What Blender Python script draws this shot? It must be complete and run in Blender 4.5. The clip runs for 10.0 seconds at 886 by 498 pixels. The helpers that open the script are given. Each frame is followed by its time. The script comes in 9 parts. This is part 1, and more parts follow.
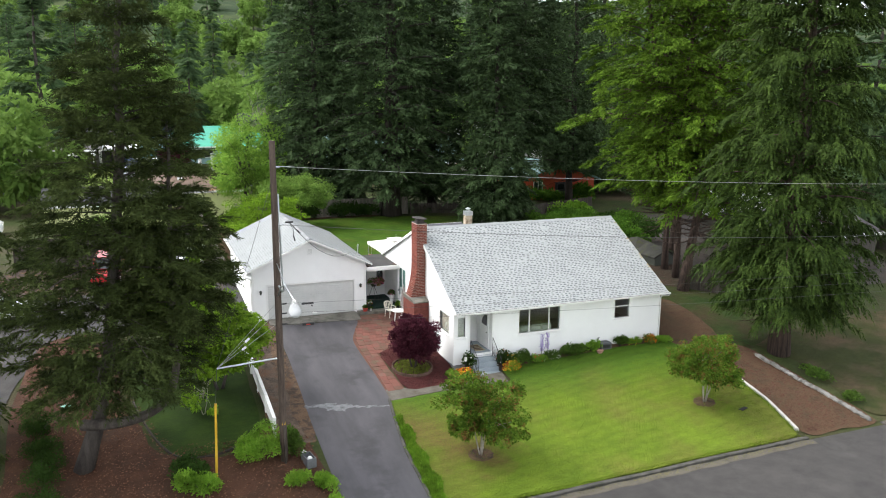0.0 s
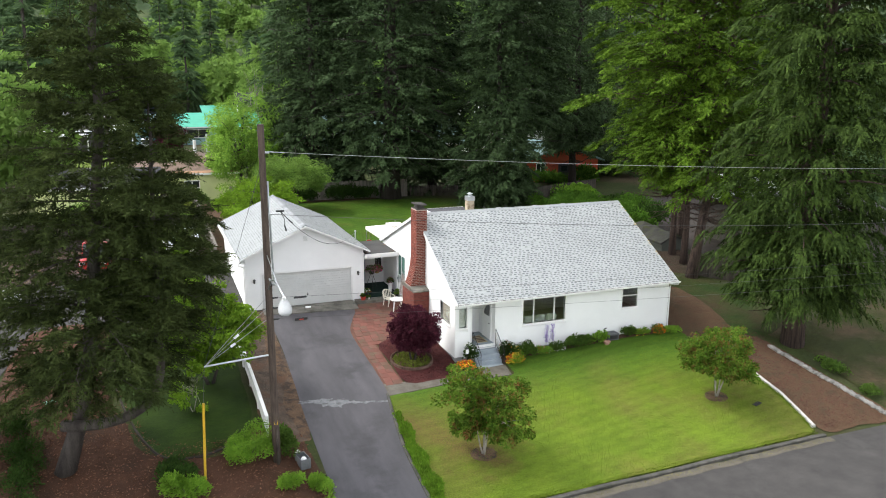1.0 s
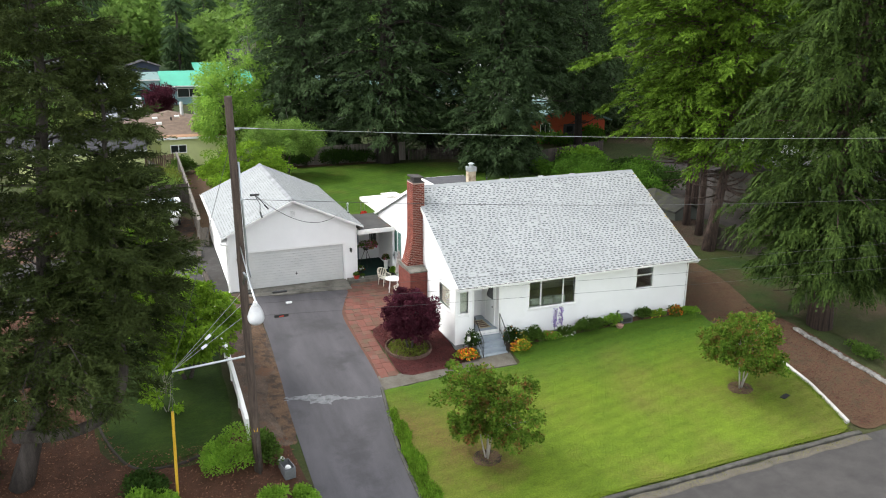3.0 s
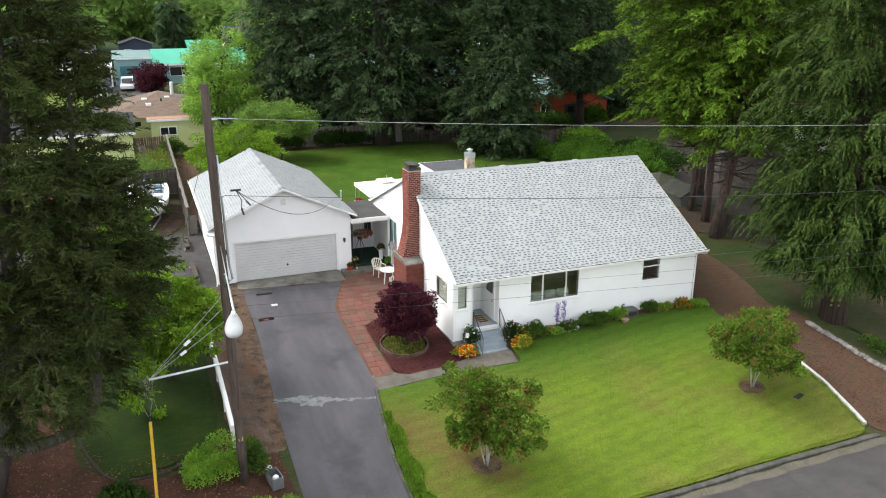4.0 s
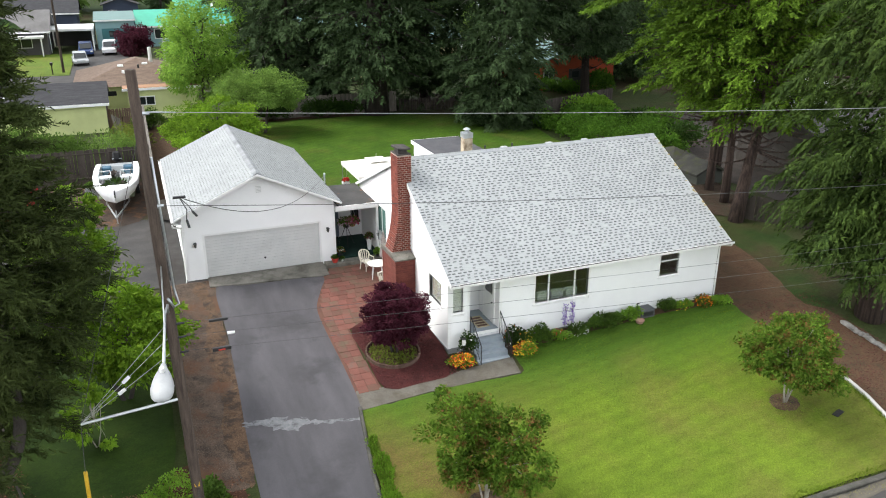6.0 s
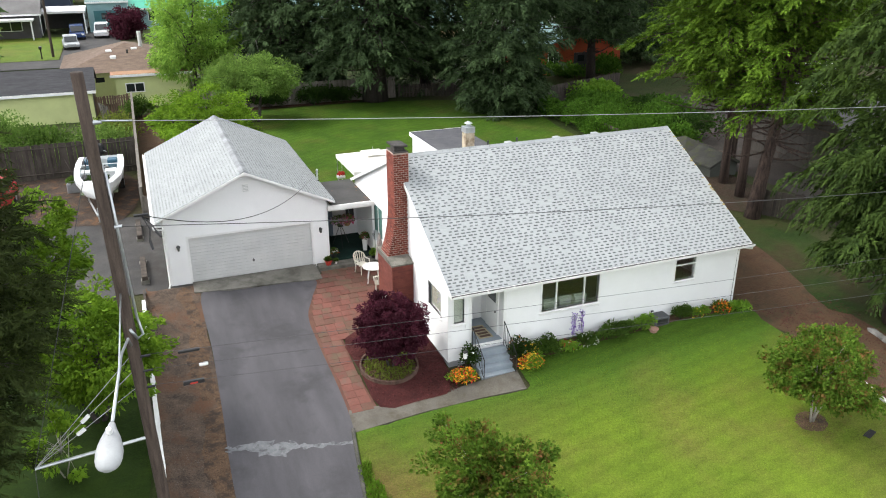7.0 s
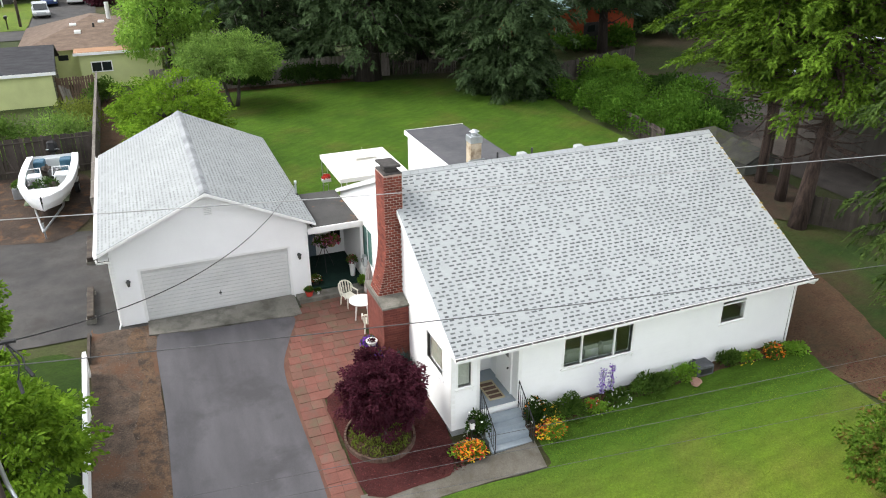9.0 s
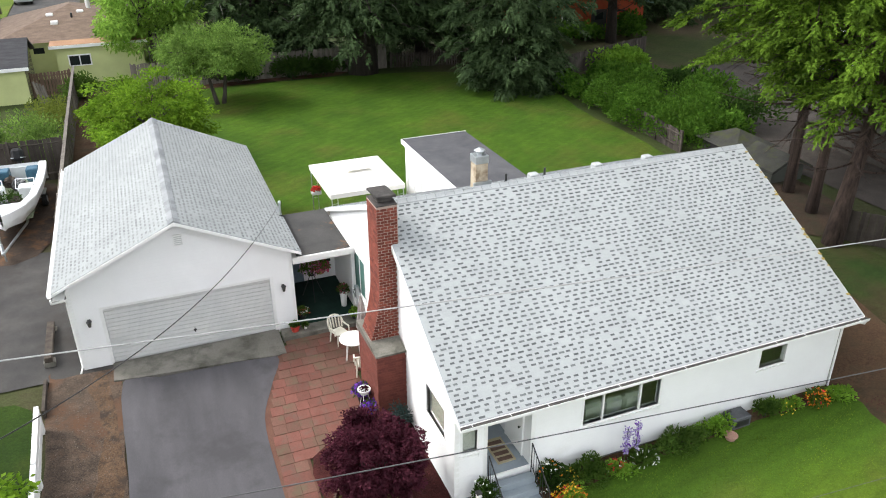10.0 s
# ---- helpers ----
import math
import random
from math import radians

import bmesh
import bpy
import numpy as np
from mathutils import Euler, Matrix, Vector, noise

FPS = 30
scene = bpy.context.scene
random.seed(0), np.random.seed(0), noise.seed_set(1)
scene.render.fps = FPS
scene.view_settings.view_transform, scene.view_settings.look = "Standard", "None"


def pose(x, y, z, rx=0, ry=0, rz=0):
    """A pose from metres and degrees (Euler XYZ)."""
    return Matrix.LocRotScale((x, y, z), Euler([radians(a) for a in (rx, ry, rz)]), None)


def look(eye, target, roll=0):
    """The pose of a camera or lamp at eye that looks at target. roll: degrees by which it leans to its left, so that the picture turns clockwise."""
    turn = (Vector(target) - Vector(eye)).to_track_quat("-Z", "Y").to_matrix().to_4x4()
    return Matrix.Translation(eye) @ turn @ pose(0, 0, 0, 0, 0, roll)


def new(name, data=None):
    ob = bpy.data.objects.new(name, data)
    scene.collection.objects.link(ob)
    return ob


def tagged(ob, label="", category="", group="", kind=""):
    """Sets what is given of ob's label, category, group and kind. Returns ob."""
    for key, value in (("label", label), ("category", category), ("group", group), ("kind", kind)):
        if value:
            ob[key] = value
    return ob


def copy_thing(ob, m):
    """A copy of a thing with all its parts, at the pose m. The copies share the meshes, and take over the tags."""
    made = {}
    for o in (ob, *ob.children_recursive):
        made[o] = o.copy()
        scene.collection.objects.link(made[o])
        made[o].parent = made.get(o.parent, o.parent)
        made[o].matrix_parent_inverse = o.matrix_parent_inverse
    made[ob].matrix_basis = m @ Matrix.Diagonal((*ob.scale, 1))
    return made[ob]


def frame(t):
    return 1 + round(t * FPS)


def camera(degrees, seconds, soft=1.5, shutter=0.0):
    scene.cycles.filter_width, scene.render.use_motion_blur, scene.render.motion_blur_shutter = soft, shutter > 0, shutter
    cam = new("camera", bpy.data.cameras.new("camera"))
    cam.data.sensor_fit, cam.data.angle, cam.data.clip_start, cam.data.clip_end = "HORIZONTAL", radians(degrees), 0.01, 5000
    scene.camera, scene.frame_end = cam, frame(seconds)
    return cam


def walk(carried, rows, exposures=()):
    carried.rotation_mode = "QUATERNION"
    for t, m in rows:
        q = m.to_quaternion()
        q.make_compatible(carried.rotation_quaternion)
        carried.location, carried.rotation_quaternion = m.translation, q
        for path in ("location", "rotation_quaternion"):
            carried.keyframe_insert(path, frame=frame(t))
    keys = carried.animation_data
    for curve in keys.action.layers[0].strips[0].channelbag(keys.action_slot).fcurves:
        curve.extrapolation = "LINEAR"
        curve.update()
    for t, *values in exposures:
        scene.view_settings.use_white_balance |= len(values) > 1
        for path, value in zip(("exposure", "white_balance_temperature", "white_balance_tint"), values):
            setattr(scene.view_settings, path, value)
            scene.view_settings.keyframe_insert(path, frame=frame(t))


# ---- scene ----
cam = camera(59.5, 10.0, 1.0)
PATH = [
    (0, (-15.592, -36.595, 14.523), (-14.853, -34.78, 14.12), 0.6),
    (0.5, (-15.267, -35.725, 14.532), (-14.531, -33.916, 14.103), 0.6),
    (1, (-14.909, -34.856, 14.553), (-14.175, -33.052, 14.099), 0.6),
    (1.5, (-14.6, -34.012, 14.604), (-13.867, -32.214, 14.123), 0.5),
    (2, (-14.256, -33.168, 14.663), (-13.526, -31.377, 14.154), 0.5),
    (2.5, (-13.845, -32.36, 14.716), (-13.12, -30.574, 14.18), 0.4),
    (4, (-12.66, -29.763, 14.89), (-11.942, -28.002, 14.271), 0.3),
    (4.5, (-12.222, -28.912, 14.929), (-11.507, -27.159, 14.285), 0.2),
    (5, (-11.742, -27.938, 14.959), (-11.03, -26.193, 14.289), 0.2),
    (5.5, (-11.259, -26.904, 14.973), (-10.549, -25.167, 14.281), 0.2),
    (7, (-9.767, -23.596, 15.042), (-9.073, -21.881, 14.282), -0.0),
    (7.5, (-9.249, -22.359, 15.1), (-8.557, -20.652, 14.319), -0.0),
    (8, (-8.74, -21.039, 15.195), (-8.051, -19.342, 14.391), -0.1),
    (8.5, (-8.194, -19.58, 15.286), (-7.509, -17.894, 14.458), -0.1),
    (9, (-7.611, -17.974, 15.45), (-6.928, -16.3, 14.595), -0.1),
    (9.5, (-6.943, -16.289, 15.564), (-6.264, -14.625, 14.685), -0.2),
    (10, (-6.269, -14.564, 15.617), (-5.594, -12.91, 14.717), -0.2),
]
walk(cam, [(t, look(eye, target, roll)) for t, eye, target, roll in PATH])

# ---- world, sun, exposure ----
SUN_ELEVATION, SUN_AZIMUTH = 52.0, 152.0   # degrees; azimuth from +x towards +y
world = bpy.data.worlds.new("sky")
scene.world = world
world.use_nodes = True
wn, wl = world.node_tree.nodes, world.node_tree.links
sky = wn.new("ShaderNodeTexSky")
sky.sky_type, sky.sun_disc = "NISHITA", False
sky.sun_elevation, sky.sun_rotation = radians(SUN_ELEVATION), radians(90 - SUN_AZIMUTH)
sky.air_density, sky.dust_density, sky.ozone_density = 1.0, 1.5, 1.0
veil = wn.new("ShaderNodeHueSaturation")      # thin cloud takes the blue out of the sky
veil.inputs["Saturation"].default_value = 0.20
wl.new(sky.outputs[0], veil.inputs["Color"])
wl.new(veil.outputs[0], wn["Background"].inputs["Color"])
wn["Background"].inputs["Strength"].default_value = 0.15
sun = new("sun", bpy.data.lights.new("sun", "SUN"))
sun.data.energy, sun.data.angle, sun.data.color = 0.50, radians(14), (1.0, 0.96, 0.9)
_d = Vector((math.cos(radians(SUN_AZIMUTH)) * math.cos(radians(SUN_ELEVATION)), math.sin(radians(SUN_AZIMUTH)) * math.cos(radians(SUN_ELEVATION)), math.sin(radians(SUN_ELEVATION))))
sun.matrix_world = look(_d * 80, (0, 0, 0))
scene.view_settings.exposure = 1.86

# ---- materials ----
def node_set(name):
    m = bpy.data.materials.new(name)
    m.use_nodes = True
    nt = m.node_tree
    return m, nt, nt.nodes["Principled BSDF"]


def noise_node(nt, scale, detail=4.0, rough=0.6, stretch=None):
    geo = nt.nodes.new("ShaderNodeNewGeometry")
    n = nt.nodes.new("ShaderNodeTexNoise")
    n.inputs["Scale"].default_value, n.inputs["Detail"].default_value, n.inputs["Roughness"].default_value = scale, detail, rough
    if stretch:
        mp = nt.nodes.new("ShaderNodeVectorMath")
        mp.operation = "MULTIPLY"
        mp.inputs[1].default_value = stretch
        nt.links.new(geo.outputs["Position"], mp.inputs[0])
        nt.links.new(mp.outputs[0], n.inputs["Vector"])
    else:
        nt.links.new(geo.outputs["Position"], n.inputs["Vector"])
    return n.outputs["Fac"]


def ramp(nt, fac, stops):
    r = nt.nodes.new("ShaderNodeValToRGB")
    while len(r.color_ramp.elements) < len(stops):
        r.color_ramp.elements.new(0.5)
    for e, (p, c) in zip(r.color_ramp.elements, stops):
        e.position, e.color = p, (*c, 1.0)
    nt.links.new(fac, r.inputs[0])
    return r.outputs[0]


def mix(nt, fac, a, b, mode="MIX"):
    n = nt.nodes.new("ShaderNodeMix")
    n.data_type, n.blend_type = "RGBA", mode
    for sock, v in ((n.inputs[0], fac), (n.inputs[6], a), (n.inputs[7], b)):
        if isinstance(v, (int, float)):
            sock.default_value = v
        elif isinstance(v, tuple):
            sock.default_value = (*v, 1.0)
        else:
            nt.links.new(v, sock)
    return n.outputs[2]


def value_range(nt, fac, lo, hi, a=0.0, b=1.0):
    n = nt.nodes.new("ShaderNodeMapRange")
    for i, v in enumerate((a, b, lo, hi)):
        n.inputs[i + 1].default_value = v
    nt.links.new(fac, n.inputs[0])
    return n.outputs[0]


def brighten(nt, colour, fac):
    n = nt.nodes.new("ShaderNodeHueSaturation")
    nt.links.new(colour, n.inputs["Color"])
    nt.links.new(fac, n.inputs["Value"])
    return n.outputs[0]


def surf(name, c1, c2, coarse=0.8, fine=30.0, rough=0.8, bump=0.25, metal=0.0, spec=0.3, vary=0.25, pieces=0.0, islands=0.0, stretch=None, stain=None, stain_at=(0.55, 0.7), stain_scale=0.5, depth=0.01):
    """A surface of two colours mottled at two scales, with fine relief, and with stains where they are given."""
    m, nt, b = node_set(name)
    col = ramp(nt, noise_node(nt, coarse, 5.0, 0.6, stretch), [(0.3, c1), (0.7, c2)])
    f = noise_node(nt, fine, 6.0, 0.7, stretch)
    col = brighten(nt, col, value_range(nt, f, 1 - vary, 1 + vary, 0.25, 0.75))
    if stain:
        s = value_range(nt, noise_node(nt, stain_scale, 6.0, 0.65), 0.0, 1.0, *stain_at)
        col = mix(nt, s, col, stain)
    if pieces:
        o = nt.nodes.new("ShaderNodeObjectInfo")
        col = brighten(nt, col, value_range(nt, o.outputs["Random"], 1 - pieces, 1 + pieces))
    if islands:
        g = nt.nodes.new("ShaderNodeNewGeometry")
        col = brighten(nt, col, value_range(nt, g.outputs["Random Per Island"], 1 - islands, 1 + islands))
    nt.links.new(col, b.inputs["Base Color"])
    b.inputs["Roughness"].default_value, b.inputs["Metallic"].default_value = rough, metal
    b.inputs["Specular IOR Level"].default_value = spec
    if bump:
        bp = nt.nodes.new("ShaderNodeBump")
        bp.inputs["Strength"].default_value, bp.inputs["Distance"].default_value = bump, depth
        nt.links.new(f, bp.inputs["Height"])
        nt.links.new(bp.outputs[0], b.inputs["Normal"])
    return m


def leafy(name, dark, light, warm=None, patch_scale=0.5, through_light=0.42, rough=0.7):
    """Leaves: each one of its own shade, in lighter and darker boughs, letting some light through."""
    m, nt, b = node_set(name)
    g = nt.nodes.new("ShaderNodeNewGeometry")
    # clumps by noise; the conifers' darkest ones stand for shaded gaps
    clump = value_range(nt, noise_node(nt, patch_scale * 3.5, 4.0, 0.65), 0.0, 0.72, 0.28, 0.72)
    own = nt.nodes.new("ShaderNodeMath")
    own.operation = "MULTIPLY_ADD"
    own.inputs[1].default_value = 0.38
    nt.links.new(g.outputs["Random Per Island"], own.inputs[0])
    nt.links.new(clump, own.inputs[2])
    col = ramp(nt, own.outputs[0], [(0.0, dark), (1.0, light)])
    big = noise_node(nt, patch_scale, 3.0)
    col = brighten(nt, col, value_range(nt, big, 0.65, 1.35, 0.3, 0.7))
    if warm:
        col = mix(nt, value_range(nt, noise_node(nt, patch_scale * 2.3, 3.0), 0.0, 0.85, 0.52, 0.68), col, warm)
    nt.links.new(col, b.inputs["Base Color"])
    b.inputs["Roughness"].default_value, b.inputs["Specular IOR Level"].default_value = rough, 0.07
    t = nt.nodes.new("ShaderNodeBsdfTranslucent")
    nt.links.new(col, t.inputs["Color"])
    s = nt.nodes.new("ShaderNodeMixShader")
    s.inputs[0].default_value = through_light
    nt.links.new(b.outputs[0], s.inputs[1])
    nt.links.new(t.outputs[0], s.inputs[2])
    nt.links.new(s.outputs[0], nt.nodes["Material Output"].inputs["Surface"])
    return m


def glassy(name, tint=(0.02, 0.025, 0.025), rough=0.06):
    """Window panes seen from outside by day: dark, with the sky in them."""
    m, nt, b = node_set(name)
    b.inputs["Base Color"].default_value = (*tint, 1)
    b.inputs["Roughness"].default_value, b.inputs["Specular IOR Level"].default_value = rough, 0.6
    return m


def clear_glass(name):
    m, nt, b = node_set(name)
    b.inputs["Base Color"].default_value = (0.9, 0.95, 0.93, 1)
    b.inputs["Roughness"].default_value, b.inputs["Transmission Weight"].default_value, b.inputs["IOR"].default_value = 0.02, 1.0, 1.45
    return m


# ---- mesh helpers ----


def mesh_of(name, verts, faces, material, smooth=False):
    me = bpy.data.meshes.new(name)
    me.from_pydata([tuple(map(float, v)) for v in verts], [], [tuple(map(int, f)) for f in faces])
    me.materials.append(material)
    if smooth:
        for p in me.polygons:
            p.use_smooth = True
    me.update()
    return me


def quads_of(name, verts, material):
    """A mesh of separate small pieces; verts is an (n, corners, 3) array."""
    n, c = verts.shape[:2]
    me = bpy.data.meshes.new(name)
    me.vertices.add(n * c)
    me.vertices.foreach_set("co", np.ascontiguousarray(verts, dtype=np.float32).ravel())
    me.loops.add(n * c)
    me.loops.foreach_set("vertex_index", np.arange(n * c, dtype=np.int32))
    me.polygons.add(n)
    me.polygons.foreach_set("loop_start", np.arange(0, n * c, c, dtype=np.int32))
    me.materials.append(material)
    me.update(calc_edges=True)
    return me


def part(name, data, material=None, parent=None, label="", kind=""):
    """Links a bmesh or a mesh as one object under a thing or under a part."""
    if isinstance(data, bmesh.types.BMesh):
        me = bpy.data.meshes.new(name)
        bmesh.ops.recalc_face_normals(data, faces=data.faces)
        data.to_mesh(me)
        data.free()
        if material:
            me.materials.append(material)
        data = me
    ob = new(name, data)
    ob.parent = parent
    return tagged(ob, label, kind=kind)


def thing(name, label, category, at=(0, 0, 0), turn=0.0, group="", kind=""):
    ob = new(name)
    ob.empty_display_size = 0.2
    ob.matrix_basis = pose(*at, 0, 0, turn)
    return tagged(ob, label, category, group, kind)


def box(bm, x0, x1, y0, y1, z0, z1, m=None, bevel=0.0):
    mat = Matrix.Translation(((x0 + x1) / 2, (y0 + y1) / 2, (z0 + z1) / 2)) @ Matrix.Diagonal((abs(x1 - x0), abs(y1 - y0), abs(z1 - z0), 1))
    if m is not None:
        mat = m @ mat
    r = bmesh.ops.create_cube(bm, size=1.0, matrix=mat)
    if bevel:
        edges = list({e for v in r["verts"] for e in v.link_edges})
        bmesh.ops.bevel(bm, geom=edges, offset=bevel, segments=1, affect="EDGES")
    return bm


def boxed(x0, x1, y0, y1, z0, z1, m=None, bevel=0.0):
    return box(bmesh.new(), x0, x1, y0, y1, z0, z1, m, bevel)


def rod(bm, a, b, r0, r1=None, sides=8):
    a, b = Vector(a), Vector(b)
    r1 = r0 if r1 is None else r1
    m = Matrix.Translation((a + b) / 2) @ (b - a).to_track_quat("Z", "Y").to_matrix().to_4x4()
    bmesh.ops.create_cone(bm, cap_ends=True, segments=sides, radius1=r0, radius2=max(r1, 1e-4), depth=(b - a).length, matrix=m)
    return bm


def rodded(a, b, r0, r1=None, sides=8):
    return rod(bmesh.new(), a, b, r0, r1, sides)


def prism(bm, outline, axis, lo, hi):
    """An outline of 2D points drawn out along an axis from lo to hi."""
    def put(p, t):
        return {"x": (t, p[0], p[1]), "y": (p[0], t, p[1]), "z": (p[0], p[1], t)}[axis]
    a = [bm.verts.new(put(p, lo)) for p in outline]
    b = [bm.verts.new(put(p, hi)) for p in outline]
    n = len(outline)
    bm.faces.new(a), bm.faces.new(b[::-1])
    for i in range(n):
        bm.faces.new((a[i], b[i], b[(i + 1) % n], a[(i + 1) % n]))
    return bm


def tube(path, radii, sides=7, material=None, name="tube"):
    """A mesh round a line of points, each with its own radius."""
    path = np.asarray(path, float)
    radii = np.broadcast_to(np.asarray(radii, float), (len(path),))
    tang = np.gradient(path, axis=0)
    tang /= np.linalg.norm(tang, axis=1)[:, None] + 1e-9
    up = np.where(np.abs(tang[:, 2:3]) > 0.9, np.array([[1.0, 0, 0]]), np.array([[0, 0, 1.0]]))
    u = np.cross(tang, up)
    u /= np.linalg.norm(u, axis=1)[:, None] + 1e-9
    v = np.cross(tang, u)
    ang = np.linspace(0, 2 * np.pi, sides, endpoint=False)
    ring = path[:, None] + radii[:, None, None] * (np.cos(ang)[None, :, None] * u[:, None] + np.sin(ang)[None, :, None] * v[:, None])
    verts = ring.reshape(-1, 3)
    faces = []
    for i in range(len(path) - 1):
        for j in range(sides):
            k = (j + 1) % sides
            faces.append((i * sides + j, i * sides + k, (i + 1) * sides + k, (i + 1) * sides + j))
    faces.append(tuple(range(sides))[::-1])
    faces.append(tuple((len(path) - 1) * sides + j for j in range(sides)))
    return verts, faces


def tubes_mesh(name, tubes, material, smooth=True):
    verts, faces, k = [], [], 0
    for v, f in tubes:
        verts.extend(v.tolist())
        faces.extend([tuple(i + k for i in q) for q in f])
        k += len(v)
    return mesh_of(name, verts, faces, material, smooth)


# ---- the lie of the land ----
PROFILE_Y = (-200, -60, -12, -11.2, -7.0, -2.2, 0.0, 4.0, 9.0, 12.0, 20.0, 30.0, 60.0, 150.0, 220.0, 330.0, 480.0, 700.0, 1500.0)
PROFILE_Z = (-2.2, -2.0, -1.86, -1.8, -1.32, -0.56, -0.32, 0.12, 0.70, 0.92, 1.10, 1.30, 1.4, 1.5, 5.0, 26.0, 62.0, 110.0, 160.0)


def g(x, y):
    z = np.interp(y, PROFILE_Y, PROFILE_Z)
    side = np.interp(x, (-3.0, 0.0, 12.0, 17.0, 24.0, 40.0), (0.0, 0.0, 0.42, 0.36, 0.2, 0.2))
    keep = np.interp(y, (-11.2, -8.0, -2.0, 3.0, 8.0), (0.45, 1.0, 0.75, 0.7, 0.0))
    bank = np.interp(x, (-11.2, -10.2, -8.75), (1.0, 0.85, 0.0)) * np.interp(y, (-11.2, -7.0, -5.0, -2.0, 1.0, 5.0, 9.0), (0.1, 0.5, 0.55, 0.4, 0.3, 0.15, 0.0))
    return z + side * keep + bank


def sheet_from_outline(name, outline, off, material, step=0.6, thick=0.0):
    """A sheet that lies on the land inside an outline."""
    bm = bmesh.new()
    bm.faces.new([bm.verts.new((x, y, 0)) for x, y in outline])
    xs, ys = [p[0] for p in outline], [p[1] for p in outline]
    for lo, hi, normal in ((min(xs), max(xs), (1, 0, 0)), (min(ys), max(ys), (0, 1, 0))):
        k = math.floor(lo / step) * step + step
        st = step * 2 if normal[0] else step
        while k < hi:
            bmesh.ops.bisect_plane(bm, geom=bm.verts[:] + bm.edges[:] + bm.faces[:], plane_co=tuple(k * c for c in normal), plane_no=normal)
            k += st
    for v in bm.verts:
        v.co.z = float(g(v.co.x, v.co.y)) + off
    if thick:
        rim = bmesh.ops.extrude_face_region(bm, geom=bm.faces[:])
        for e in rim["geom"]:
            if isinstance(e, bmesh.types.BMVert):
                e.co.z -= thick
    return bm


def rounded_line(points, closed=True, n=6, wobble=0.0, seed=1):
    """A smooth line through the points."""
    p = np.asarray(points, float)
    out, m = [], len(p)
    r = np.random.default_rng(seed)
    for i in range(m if closed else m - 1):
        a, b, c, d = (p[(i + k) % m] if closed else p[min(max(i + k, 0), m - 1)] for k in (-1, 0, 1, 2))
        for s in np.linspace(0, 1, n, endpoint=False):
            q = 0.5 * (2 * b + (c - a) * s + (2 * a - 5 * b + 4 * c - d) * s * s + (3 * b - a - 3 * c + d) * s ** 3)
            out.append(q + r.normal(0, wobble, 2) if wobble else q)
    if not closed:
        out.append(p[-1])
    return [tuple(q) for q in out]


def on_land(x, y, dz=0.0):
    return (x, y, float(g(x, y)) + dz)


def rng(k):
    return np.random.default_rng(k)

# ---- the place's materials ----
M_SIDING = surf("white_siding", (0.80, 0.80, 0.79), (0.86, 0.86, 0.85), 0.6, 40, 0.55, 0.08, vary=0.04, stain=(0.70, 0.70, 0.67), stain_at=(0.62, 0.9))
M_TRIM = surf("white_trim", (0.78, 0.78, 0.76), (0.86, 0.86, 0.84), 1.5, 50, 0.5, 0.06, vary=0.05)
M_FOUND = surf("foundation_concrete", (0.22, 0.23, 0.24), (0.32, 0.32, 0.32), 1.2, 35, 0.9, 0.3)
M_CONC = surf("old_concrete", (0.125, 0.118, 0.10), (0.22, 0.208, 0.18), 0.9, 28, 0.9, 0.35, stain=(0.06, 0.062, 0.045), stain_at=(0.46, 0.72), stain_scale=1.3)
M_WALKWAY = surf("walkway_concrete", (0.095, 0.086, 0.070), (0.155, 0.142, 0.118), 1.1, 28, 0.9, 0.3, stain=(0.075, 0.065, 0.045), stain_at=(0.48, 0.72), stain_scale=1.6)
M_DOOR_G = surf("garage_door_paint", (0.55, 0.56, 0.55), (0.64, 0.64, 0.62), 0.8, 30, 0.5, 0.06, vary=0.05, stain=(0.45, 0.45, 0.43), stain_at=(0.58, 0.85))
M_GREYPAINT = surf("grey_porch_paint", (0.23, 0.27, 0.30), (0.30, 0.34, 0.37), 1.4, 30, 0.55, 0.12, vary=0.1, stain=(0.40, 0.43, 0.44), stain_at=(0.6, 0.85), stain_scale=2.5)
M_BLACK = surf("black_iron", (0.012, 0.012, 0.013), (0.03, 0.03, 0.03), 3, 60, 0.45, 0.1, spec=0.5)
M_RUBBER = surf("black_rubber", (0.015, 0.015, 0.016), (0.035, 0.035, 0.035), 3, 60, 0.8, 0.1)
M_FLATROOF = surf("flat_roof_felt", (0.060, 0.060, 0.066), (0.10, 0.10, 0.105), 0.9, 60, 0.85, 0.25, stain=(0.15, 0.145, 0.14), stain_at=(0.60, 0.85), stain_scale=0.7)
M_BREEZEROOF = surf("breezeway_roof_felt", (0.040, 0.039, 0.038), (0.068, 0.066, 0.062), 0.9, 50, 0.85, 0.25, stain=(0.22, 0.11, 0.045), stain_at=(0.60, 0.75), stain_scale=1.4)
M_SHINGLE = surf("grey_shingle", (0.332, 0.350, 0.346), (0.372, 0.390, 0.385), 0.5, 90, 0.9, 0.5, vary=0.14, pieces=0.035, islands=0.035)
M_SHINGLE_D = surf("dark_grey_shingle_tab", (0.106, 0.114, 0.116), (0.142, 0.150, 0.153), 0.8, 90, 0.9, 0.5, vary=0.22, pieces=0.28, islands=0.28)
M_RIDGE = surf("ridge_cap", (0.33, 0.347, 0.345), (0.375, 0.392, 0.390), 1.2, 80, 0.9, 0.4, pieces=0.05, islands=0.05)
